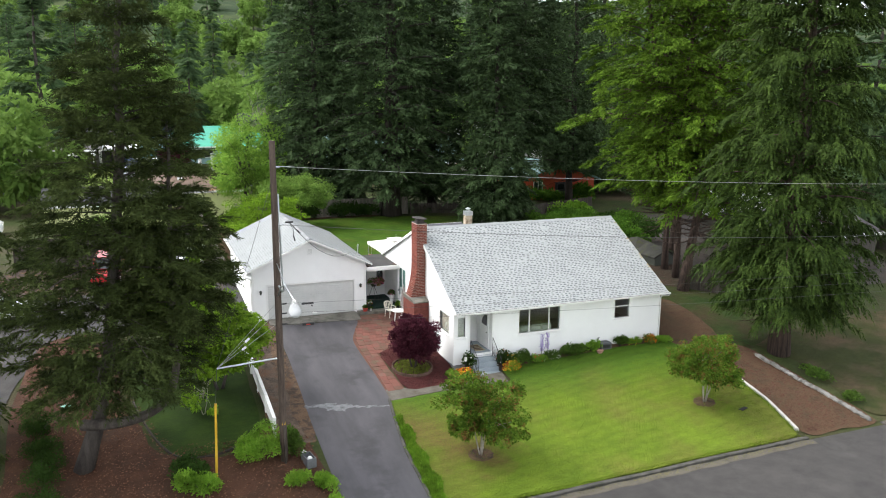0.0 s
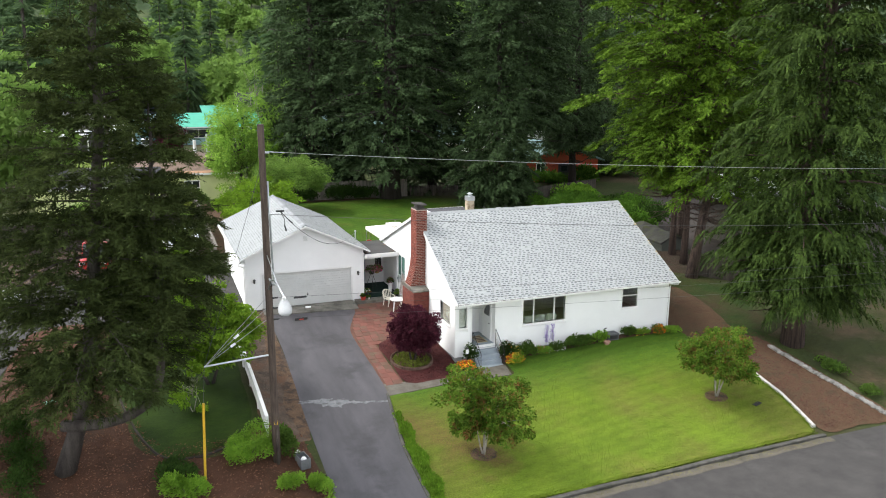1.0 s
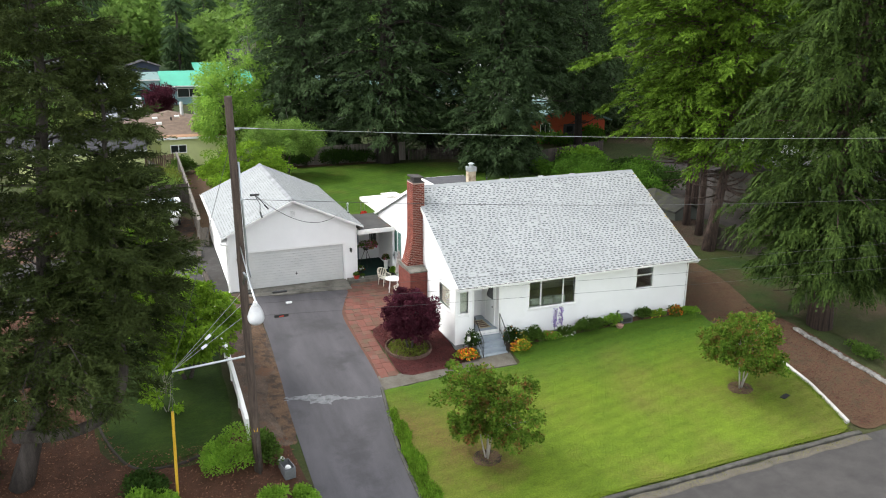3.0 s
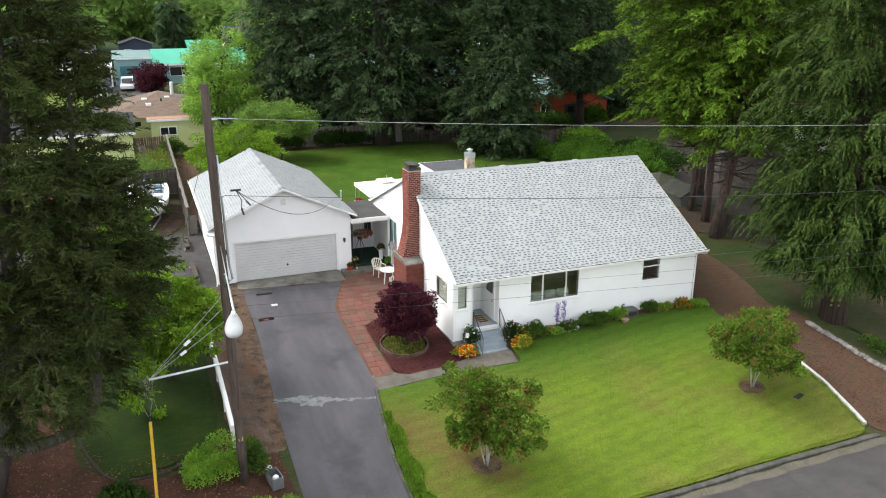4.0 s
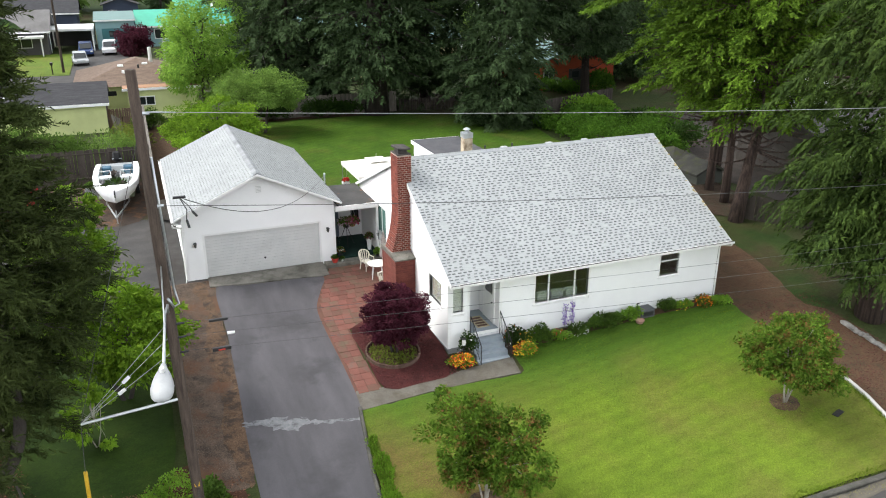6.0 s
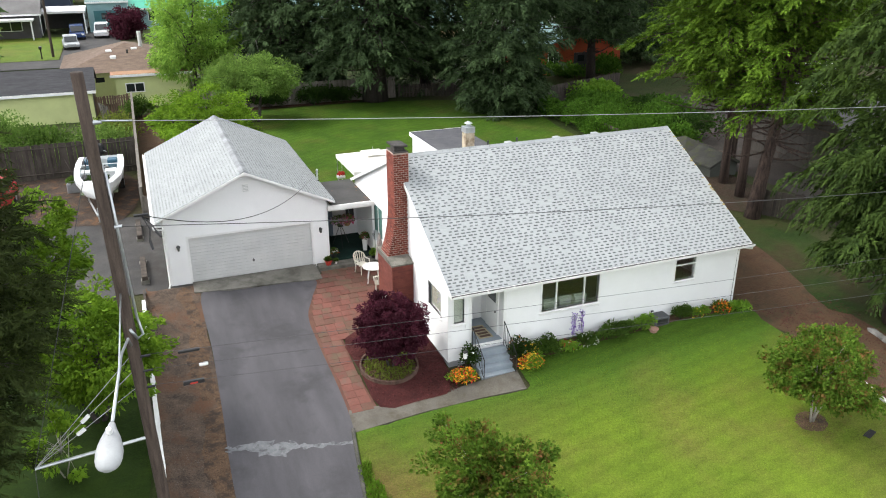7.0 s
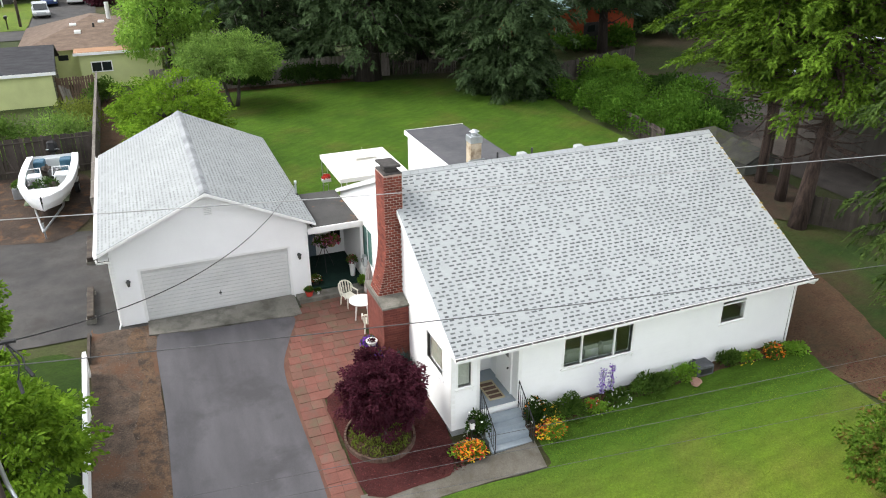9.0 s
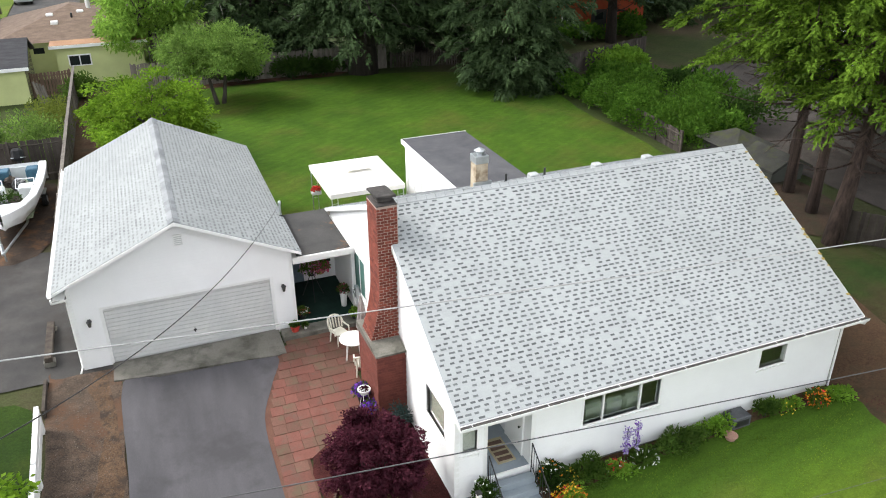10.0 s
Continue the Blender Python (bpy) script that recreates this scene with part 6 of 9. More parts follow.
# ---- plants ----
def unit(v):
    return v / (np.linalg.norm(v, axis=-1, keepdims=True) + 1e-9)


def sprays(points, along, length, width, rng, sag=0.15):
    """Leaf-shaped four-cornered sprays that start at the points and run along the directions."""
    n = len(points)
    along = unit(along)
    side = unit(np.cross(along, rng.normal(0, 1, (n, 3))))
    ln = (np.broadcast_to(length, (n,)) * rng.uniform(0.65, 1.35, n))[:, None]
    wd = (np.broadcast_to(width, (n,)) * rng.uniform(0.7, 1.3, n))[:, None]
    tip = points + along * ln
    tip[:, 2] -= sag * ln[:, 0]
    mid = points + along * ln * 0.5
    return np.stack([points, mid + side * wd * 0.5, tip, mid - side * wd * 0.5], 1)


def needles(points, along, length, width, rng, sag=0.1, face=None):
    """Slim three-cornered leaflets; face gives the way their flat sides look."""
    n = len(points)
    along = unit(along)
    side = unit(np.cross(along, rng.normal(0, 1, (n, 3)) if face is None else face + rng.normal(0, 0.3, (n, 3))))
    ln = (np.broadcast_to(length, (n,)) * rng.uniform(0.65, 1.35, n))[:, None]
    wd = (np.broadcast_to(width, (n,)) * rng.uniform(0.7, 1.3, n))[:, None]
    tip = points + along * ln
    tip[:, 2] -= sag * ln[:, 0]
    return np.stack([points + side * wd * 0.5, tip, points - side * wd * 0.5], 1)


def twigs(points, along, length, leaflets, leaf, rng, spread=0.8, hang=0.3, tuft=0.0, flat=False):
    """Twigs from the points along the directions, each set with leaflets on both sides, drooping towards the tip."""
    n = len(points)
    along = unit(along)
    side = unit(np.cross(along, np.array([0, 0, 1.0]) + rng.normal(0, 0.45, (n, 3))))
    face = np.cross(side, along) if flat else None
    ln = length * rng.uniform(0.6, 1.35, n)
    out = []
    for j in range(leaflets):
        f = (j + rng.uniform(0.1, 0.9, n)) / leaflets
        p = points + along * (ln * f)[:, None]
        p[:, 2] -= hang * ln * f * f
        s = 1.0 if j % 2 else -1.0
        d = along * (1.0 - 0.4 * tuft) + side * (s * spread * (1.1 - f))[:, None] + rng.normal(0, 0.18 + tuft, (n, 3))
        d[:, 2] -= hang * f
        out.append(needles(p, d, leaf[0] * (1.15 - 0.5 * f), leaf[1], rng, 0.1, face))
    return np.concatenate(out)


def conifer_parts(height, reach, rng, boughs=120, per_bough=120, spray=(0.4, 0.1), bare=0.12, rise=0.15, droop=0.5, shape=0.75, hang=0.4, trunk_r=0.35, flat=0.35, lean=(0.0, 0.0), gap=0.0, limb_every=3, taper=None, leaflets=0, twig=0.8, tuft=0.0, fan=0.8, slim=False, bow=1.5, loose=1.0):
    """Trunk and limbs as tubes, and the sprays of a needle tree of that height and reach."""
    t = np.linspace(0, 1, 9)
    bend = np.stack([lean[0] * t ** bow, lean[1] * t ** bow, height * t], 1)
    bend[1:-1, :2] += rng.normal(0, 0.05, (7, 2)) * height / 20
    tubes = [tube(bend, trunk_r * (1 - t) ** 0.8 + 0.03 + trunk_r * 0.5 * np.exp(-t * 30), 9)]
    zz = np.sort(rng.uniform(bare, 0.985, boughs))
    az = np.arange(boughs) * 2.39996 + rng.normal(0, 0.35, boughs)
    quads = []
    for k, (s, a) in enumerate(zip(zz, az)):
        root = np.array([np.interp(s, t, bend[:, 0]), np.interp(s, t, bend[:, 1]), s * height])
        span = (1 - s) / (1 - bare)
        size = reach * (span ** shape) * min(1.0, 0.55 + 1.6 * (s - bare) / (1 - bare)) * rng.uniform(0.72, 1.15)
        if taper:
            size *= taper(s)
        if size < 0.25:
            size = 0.25
        d = np.array([math.cos(a), math.sin(a), 0.0])
        m = max(12, int(per_bough * (0.25 + 0.75 * size / reach)))
        up = rise + 0.6 * s
        q = np.sqrt(rng.uniform(0.04, 1.0, m)) if gap == 0 else rng.uniform(gap, 1.0, m)
        lat = np.array([-d[1], d[0], 0.0])
        sideways = rng.normal(0, 1, m) * size * 0.24 * (1.15 - q)
        if leaflets:      # gathered into fans with gaps between them
            fans = max(3, int(2.4 + 1.7 * size))
            fq = np.sqrt(rng.uniform(0.03, 1.0, fans))
            fs = rng.normal(0, 1, fans) * size * 0.26 * (1.1 - fq)
            pick = rng.integers(0, fans, m)
            q = np.clip(fq[pick] + rng.normal(0, 0.22 * loose / max(size, 0.6), m), 0.02, 1.05)
            sideways = fs[pick] + rng.normal(0, 0.24 * loose, m)
        line = root + d * (size * q)[:, None]
        line[:, 2] += size * (up * q - droop * q ** 2)
        pts = line + lat * sideways[:, None]
        pts[:, 2] += rng.normal(0, 0.03, m) * size - np.abs(sideways) * 0.25
        run = d * 0.9 + lat * np.sign(sideways)[:, None] * 0.8 + rng.normal(0, 0.35, (m, 3))
        run[:, 2] = run[:, 2] * flat + (up - 2 * droop * q) * 0.5 - hang
        if leaflets:
            quads.append(twigs(pts, run, twig, leaflets, spray, rng, fan, 0.25 + 0.5 * hang, tuft))
        else:
            quads.append((needles if slim else sprays)(pts, run, spray[0], spray[1], rng))
        if k % limb_every == 0:
            qq = np.linspace(0, 0.85, 5)
            limb = root + d * (size * qq)[:, None]
            limb[:, 2] += size * (up * qq - droop * qq ** 2)
            tubes.append(tube(limb, trunk_r * 0.22 * (1 - qq) * (0.4 + span) + 0.012, 4))
    return tubes, np.concatenate(quads)


def bough_parts(height, reach, rng, boughs=200, branchlets=8, shoots=6, leaflets=8, leaf=(0.3, 0.08), shoot=0.7, bare=0.1, rise=0.2, droop=0.4, shape=0.5, weep=0.3, hang=0.3, fan=0.6, tuft=0.1, trunk_r=0.35, lean=(0.0, 0.0), bow=1.3, inner=0.2, low=1.35, limb_every=2, twiggy=0, kink=0.05, splay=0.75, dead=0, stout=0.20, snags=0, fill=0):
    """Trunk, boughs and, on both sides of each bough, branchlets set with hanging or upturned shoots, as tubes and leaflets."""
    t = np.linspace(0, 1, 11)
    bend = np.stack([lean[0] * t ** bow, lean[1] * t ** bow, height * t], 1)
    bend[1:-1, :2] += rng.normal(0, kink, (9, 2)) * height / 20
    trunk = tube(bend, trunk_r * (1 - t) ** 0.8 + 0.03 + trunk_r * 0.35 * np.exp(-t * 32), 11)
    limbs, points, runs, pale = [], [], [], []
    levels = bare + (0.985 - bare) * np.sort(rng.uniform(0, 1, boughs)) ** low
    turn = np.arange(boughs) * 2.39996 + rng.normal(0, 0.35, boughs)
    for k, (s, a) in enumerate(zip(levels, turn)):
        root = np.array([np.interp(s, t, bend[:, 0]), np.interp(s, t, bend[:, 1]), s * height])
        left = (1 - s) / (1 - bare)
        size = max(0.5, reach * left ** shape * min(1.0, 0.6 + 2.2 * (s - bare) / (1 - bare)) * rng.uniform(0.66, 1.18))
        d = np.array([math.cos(a), math.sin(a), 0.0])
        lat = np.array([-d[1], d[0], 0.0])
        up, fall = rise + 0.55 * s + rng.normal(0, 0.06), droop * rng.uniform(0.75, 1.3)
        nb = max(4, int(branchlets * (0.4 + 0.6 * size / reach) + 0.5))
        q = np.sort(inner + (1 - inner) * rng.uniform(0, 1, nb) ** 0.75)
        q[-1] = 1.0
        foot = root + d * (size * q)[:, None]
        foot[:, 2] += size * (up * q - fall * q ** 2)
        side = np.where(np.arange(nb) % 2 == 0, 1.0, -1.0)
        wide = splay * (1.15 - q) + rng.normal(0, 0.12, nb) + 0.1
        run = d * np.cos(wide)[:, None] + lat * (side * np.sin(wide))[:, None]
        run[:, 2] = up - 2 * fall * q + rng.normal(0, 0.08, nb)
        long = np.maximum(0.35, size * (0.14 + 0.40 * (1 - q)) * rng.uniform(0.7, 1.3, nb))
        ns = max(3, int(shoots * (0.6 + 0.4 * size / reach) + 0.5))
        p = np.linspace(0.15, 1.0, ns)[None, :] + rng.normal(0, 0.05, (nb, ns))
        at = foot[:, None] + run[:, None] * (long[:, None] * p)[..., None]
        at[..., 2] -= weep * long[:, None] * p ** 2
        at += rng.normal(0, 0.05, at.shape)
        flip = np.where(np.arange(ns) % 2 == 0, 1.0, -1.0)
        across = np.cross(run, np.array([0, 0, 1.0]))
        go = run[:, None] * 0.9 + across[:, None] * (flip[None, :] * (1.05 - p * 0.8))[..., None] * 0.75 + rng.normal(0, 0.16, at.shape)
        go[..., 2] -= hang + weep * p * 0.8
        points.append(at.reshape(-1, 3))
        runs.append(go.reshape(-1, 3))
        if k % limb_every == 0:
            f = np.linspace(0, 0.95, 6)
            limb = root + d * (size * f)[:, None]
            limb[:, 2] += size * (up * f - fall * f ** 2)
            limbs.append(tube(limb, trunk_r * stout * (1 - f) * (0.4 + left) + 0.012, 4))
            for j in range(0, nb, twiggy) if twiggy else ():
                e = foot[j] + run[j] * long[j] * 0.8
                e[2] -= weep * long[j] * 0.64
                limbs.append(tube([foot[j], (foot[j] + e) / 2 + np.array([0, 0, 0.04]), e], (0.016, 0.012, 0.006), 3))
        if dead and k % 3 == 0:
            for j in range(dead):
                f = rng.uniform(0.5, 1.0)
                b = root + d * size * f + lat * rng.normal(0, 0.25) * size
                b[2] += size * (up * f - fall * f ** 2) + 0.1
                e = b + d * rng.uniform(0.3, 0.9) + lat * rng.normal(0, 0.5) - np.array([0, 0, rng.uniform(0.0, 0.9)])
                pale.append(tube([b, (b + e) / 2 + np.array([0, 0, 0.15]), e], (0.028, 0.02, 0.008), 3))
    for k in range(snags):      # bare curving limbs under and inside the crown
        s, a = bare * rng.uniform(0.55, 1.0) + rng.uniform(0, 0.3) * (k % 2), rng.uniform(0, 6.28)
        root = np.array([np.interp(s, t, bend[:, 0]), np.interp(s, t, bend[:, 1]), s * height])
        d, q = np.array([math.cos(a), math.sin(a), 0.0]), np.linspace(0, 1, 6)
        size = reach * rng.uniform(0.35, 0.8)
        line = root + d * (size * q)[:, None] + np.array([-d[1], d[0], 0.0]) * (rng.normal(0, 0.2) * size * q ** 2)[:, None]
        line[:, 2] += size * (rng.uniform(-0.35, 0.1) * q + rng.uniform(0.0, 0.4) * q ** 2)
        limbs.append(tube(line, 0.05 * (1 - q) + 0.012, 4))
        for j in (2, 3, 4):
            e = line[j] + d * rng.uniform(0.2, 0.9) + np.array([-d[1], d[0], 0.0]) * rng.normal(0, 0.7) - np.array([0, 0, rng.uniform(0, 0.5)])
            limbs.append(tube([line[j], (line[j] + e) / 2 + np.array([0, 0, 0.08]), e], (0.02, 0.014, 0.006), 3))
    leaves = twigs(np.concatenate(points), np.concatenate(runs), shoot, leaflets, leaf, rng, fan, 0.2 + hang, tuft, tuft < 0.3)
    if fill:      # shorter twigs deep inside the crown
        s = bare + (0.98 - bare) * rng.uniform(0.02, 1, fill) ** low
        left = (1 - s) / (1 - bare)
        size = np.maximum(0.5, reach * left ** shape * np.minimum(1.0, 0.6 + 2.2 * (s - bare) / (1 - bare)))
        a, q = rng.uniform(0, 2 * math.pi, fill), np.sqrt(rng.uniform(0.01, 0.42, fill))
        out = np.stack([np.cos(a), np.sin(a), np.zeros(fill)], 1)
        at = out * (size * q)[:, None] + np.stack([np.interp(s, t, bend[:, 0]), np.interp(s, t, bend[:, 1]), s * height + size * (rise * q - droop * q ** 2)], 1)
        go = out + rng.normal(0, 0.55, (fill, 3))
        go[:, 2] -= 0.25 + hang
        leaves = np.concatenate([leaves, twigs(at, go, shoot * 1.3, 5, (leaf[0] * 1.5, leaf[1] * 1.7), rng, fan, 0.3, tuft)])
    return [trunk] + limbs, leaves, pale


def broad_parts(height, radius, rng, crown_at=0.62, squash=0.8, clumps=120, per_clump=90, leaf=(0.16, 0.11), stems=1, trunk_r=0.12, clump_r=0.22, spread=0.5, hollow=0.35, lopsided=0.25, low=-0.9, hang=0.25, slim=False, limbs=26, layer=0.75):
    """Stems with limbs, and leaves in clumps, of a broad-leaved tree."""
    tubes, centre = [], np.array([0, 0, height * crown_at])
    vert = height * (1 - crown_at)
    dirs = unit(rng.normal(0, 1, (clumps, 3)))
    dirs[:, 2] = np.maximum(dirs[:, 2], low * np.ones(clumps) * rng.uniform(0.5, 1, clumps))
    bumps = 1 + lopsided * np.sin(dirs[:, 0] * 3.1 + rng.uniform(0, 6)) * np.cos(dirs[:, 1] * 2.7 + rng.uniform(0, 6)) + rng.normal(0, 0.07, clumps)
    dist = rng.uniform(hollow, 1.0, clumps) ** 0.6
    cent = centre + dirs * (dist * bumps)[:, None] * np.array([radius, radius, vert * squash / 0.8])
    for k in range(stems):
        a = k * 2.4 + rng.uniform(0, 1)
        top = np.array([math.cos(a) * spread * radius * (0.0 if stems == 1 else 1), math.sin(a) * spread * radius * (0.0 if stems == 1 else 1), height * (crown_at + 0.1)])
        foot = np.array([math.cos(a), math.sin(a), 0]) * (0.0 if stems == 1 else trunk_r * 1.3)
        t = np.linspace(0, 1, 6)[:, None]
        line = foot * (1 - t) + top * t + np.array([0, 0, -0.15 * height]) * (t * (1 - t)) + rng.normal(0, 0.015 * height, (6, 3)) * t
        tubes.append(tube(line, trunk_r * (1 - 0.75 * t[:, 0]), 7))
    for c in cent[:: max(1, clumps // limbs)]:
        root = np.array([0, 0, height * rng.uniform(0.3, 0.55)])
        t = np.linspace(0, 1, 5)[:, None]
        line = root * (1 - t) + c * t
        line[:, 2] += 0.06 * height * np.sin(t[:, 0] * math.pi)
        tubes.append(tube(line, trunk_r * 0.35 * (1 - 0.85 * t[:, 0]) + 0.004, 4))
    n = clumps * per_clump
    idx = np.repeat(np.arange(clumps), per_clump)
    size = clump_r * radius * rng.uniform(0.7, 1.35, clumps)
    off = unit(rng.normal(0, 1, (n, 3))) * (rng.uniform(0.15, 1, n) ** 0.5 * size[idx])[:, None]
    off[:, 2] *= layer
    pts = cent[idx] + off
    out = unit(off + 0.7 * (pts - centre) / radius) + rng.normal(0, 0.55, (n, 3))
    out[:, 2] -= hang
    pts[:, 2] = np.maximum(pts[:, 2], 0.02)
    return tubes, (needles if slim else sprays)(pts, out, leaf[0], leaf[1], rng, 0.1)


def plant(name, label, category, at, parts_made, bark, leaf, group="", turn=0.0, boles=1):
    tubes, quads = parts_made[:2]
    ob = thing(name, label, category, at, turn, group)
    for t in tubes[:boles]:
        part("trunk", tubes_mesh("trunk", [t], bark), None, ob)
    if tubes[boles:]:
        part("branchwork", tubes_mesh("branchwork", tubes[boles:], bark), None, ob, "", "stuff")
    part("crown", quads_of("crown", quads, leaf), None, ob)
    if len(parts_made) > 2 and parts_made[2]:
        part("deadwood", tubes_mesh("deadwood", parts_made[2], M_DEADWOOD), None, ob, "pale bare twigs", "stuff")
    return ob


# tall pine in the side yard, with a low limb that bends up again
pine_tubes, pine_quads, _none = bough_parts(22.5, 4.8, rng(31), 215, 10, 9, 15, (0.21, 0.044), 0.55, 0.16, 0.06, 0.22, 1.05, -0.03, -0.02, 0.7, 0.36, 0.27, (2.8, 0.5), 0.55, 0.15, 1.35, 2, 2, 0.09, 0.8, 0, 0.12, 0, 1300)
limb_line = np.array([(0.15, -0.2, 2.05), (1.2, -0.9, 2.2), (2.4, -1.3, 2.5), (3.3, -1.4, 3.1), (3.7, -1.3, 4.2), (3.65, -1.0, 5.3)])
for _ in range(3):      # rounded by corner cutting
    limb_line = np.concatenate([limb_line[:1], np.stack([0.75 * limb_line[:-1] + 0.25 * limb_line[1:], 0.25 * limb_line[:-1] + 0.75 * limb_line[1:]], 1).reshape(-1, 3), limb_line[-1:]])
limb = tube(limb_line, np.linspace(0.23, 0.13, len(limb_line)), 9)
stem_tubes, stem_quads, _none = bough_parts(9.0, 2.5, rng(36), 90, 9, 8, 15, (0.21, 0.042), 0.5, 0.06, 0.06, 0.20, 0.75, -0.03, -0.02, 0.7, 0.36, 0.10, (0.3, 1.2), 1.0, 0.15, 1.1, 2, 2, 0.05, 0.8, 0, 0.22)
stem_foot = np.array([3.65, -1.0, 5.2])      # the limb turns up into a stem with a crown of its own
stem_tubes = [(v + stem_foot, f) for v, f in stem_tubes]
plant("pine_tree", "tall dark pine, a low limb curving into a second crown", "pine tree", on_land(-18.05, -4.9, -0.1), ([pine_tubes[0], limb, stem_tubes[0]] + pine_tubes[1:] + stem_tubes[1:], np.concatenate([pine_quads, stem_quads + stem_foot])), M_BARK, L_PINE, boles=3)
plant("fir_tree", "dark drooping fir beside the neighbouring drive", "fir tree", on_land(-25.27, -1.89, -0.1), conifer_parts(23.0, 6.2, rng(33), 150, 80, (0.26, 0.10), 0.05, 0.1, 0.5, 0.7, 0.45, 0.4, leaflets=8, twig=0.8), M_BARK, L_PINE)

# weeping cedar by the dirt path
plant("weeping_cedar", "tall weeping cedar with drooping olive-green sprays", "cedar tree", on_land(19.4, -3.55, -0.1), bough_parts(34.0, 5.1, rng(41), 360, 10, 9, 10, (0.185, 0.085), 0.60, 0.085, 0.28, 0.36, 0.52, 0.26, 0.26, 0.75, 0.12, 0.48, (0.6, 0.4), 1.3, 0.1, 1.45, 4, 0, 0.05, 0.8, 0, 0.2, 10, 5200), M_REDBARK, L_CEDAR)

# cedars behind the house
for k, (x, y, h, rr, lean) in enumerate(((22.9, 11.8, 31.0, 7.2, (-4.8, 0.8)), (22.3, 9.7, 33.0, 6.4, (0.2, 0.6)), (20.9, 7.1, 30.0, 6.0, (5.0, 2.0)), (25.4, 14.2, 34.0, 6.0, (0.0, 0.8)))):
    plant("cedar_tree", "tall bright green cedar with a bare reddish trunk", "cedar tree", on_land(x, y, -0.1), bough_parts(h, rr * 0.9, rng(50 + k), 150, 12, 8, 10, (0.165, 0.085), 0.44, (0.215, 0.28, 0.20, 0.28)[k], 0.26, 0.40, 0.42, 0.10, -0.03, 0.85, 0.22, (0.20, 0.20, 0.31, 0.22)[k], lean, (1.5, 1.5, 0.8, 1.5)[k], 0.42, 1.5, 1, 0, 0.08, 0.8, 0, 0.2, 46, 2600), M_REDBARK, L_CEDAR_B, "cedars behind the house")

# dark firs at the end of the back lawn
FIRS = ((3.2, 46.5, 36, 6.4), (10.1, 41.2, 39, 7.6), (16.4, 45.5, 37, 6.0), (18.5, 33.4, 31, 4.6), (24.2, 39.0, 37, 6.0), (6.0, 48.5, 41, 7.0), (33.0, 43.0, 38, 6.2), (42.0, 51.0, 41, 7.6))
for k, (x, y, h, rr) in enumerate(FIRS):
    low = {1: 0.10, 2: 0.05, 3: 0.015, 4: 0.20, 5: 0.02, 6: 0.12}.get(k, 0.03)
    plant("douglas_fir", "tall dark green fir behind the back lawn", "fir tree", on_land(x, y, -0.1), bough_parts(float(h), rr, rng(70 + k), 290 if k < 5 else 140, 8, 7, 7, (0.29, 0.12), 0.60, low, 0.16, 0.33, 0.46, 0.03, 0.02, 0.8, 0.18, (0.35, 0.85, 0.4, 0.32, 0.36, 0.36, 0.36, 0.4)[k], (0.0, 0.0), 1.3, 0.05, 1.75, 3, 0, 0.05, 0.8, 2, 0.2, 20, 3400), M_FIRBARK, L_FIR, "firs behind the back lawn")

# broad-leaved trees behind the garage
plant("willow_tree", "light green feathery broadleaf tree", "tree", on_land(-4.3, 47), broad_parts(9.4, 4.3, rng(90), 0.55, 0.85, 190, 130, (0.30, 0.11), 1, 0.22, 0.20, 0.5, 0.35, 0.35), M_BARK, L_LIME)
plant("apple_tree", "rounded apple tree on the back lawn", "apple tree", on_land(-0.95, 36.8), broad_parts(5.0, 2.8, rng(92), 0.68, 0.8, 210, 130, (0.17, 0.09), 2, 0.16, 0.22, 0.3), M_BARK, L_APPLE, boles=2)
plant("spreading_maple", "low spreading bright green tree behind the garage", "tree", on_land(-5.8, 26.8), broad_parts(4.35, 3.55, rng(93), 0.56, 0.9, 210, 130, (0.20, 0.092), 3, 0.14, 0.17, 0.5, 0.45, 0.42, layer=0.38), M_BARK, L_GREEN, boles=2)
plant("spreading_maple", "low bright green tree in the side yard", "tree", on_land(-12.15, 0.5), broad_parts(4.7, 2.25, rng(94), 0.58, 0.9, 170, 100, (0.165, 0.09), 2, 0.09, 0.19, 0.5, layer=0.40), M_BARK, L_GREEN, boles=2)
plant("sapling", "thin young tree on the side lawn", "tree", on_land(-13.13, -1.89), broad_parts(2.3, 0.75, rng(95), 0.5, 0.9, 16, 60, (0.16, 0.10), 2, 0.025, 0.34, 0.5), M_GREYBARK, L_GREEN, boles=2)
plant("small_maple", "small round maple with reddish leaf tips on the lawn", "small tree", on_land(-1.9, -7.7), broad_parts(3.25, 1.55, rng(105), 0.62, 0.92, 120, 140, (0.12, 0.085), 4, 0.038, 0.22, 0.35, 0.35, 0.62, low=-0.7, hang=0.0), M_GREYBARK, L_MAPLE, "maples on the front lawn", boles=4)
plant("small_maple", "small spreading maple with pale stems on the lawn", "small tree", on_land(10.85, -7.2), broad_parts(3.5, 1.75, rng(97), 0.62, 0.75, 160, 115, (0.12, 0.085), 4, 0.038, 0.19, 0.3, 0.3, 0.34, low=-0.45, hang=0.0), M_GREYBARK, L_MAPLE, "maples on the front lawn", boles=4)
plant("japanese_maple", "dense round purple-leaved maple in a ring bed", "japanese maple", on_land(-2.05, 0.7), broad_parts(2.72, 1.28, rng(98), 0.61, 0.95, 330, 95, (0.105, 0.06), 3, 0.06, 0.16, 0.35, 0.3, 0.06, low=-0.8), M_BARK, L_PURPLE, boles=3)
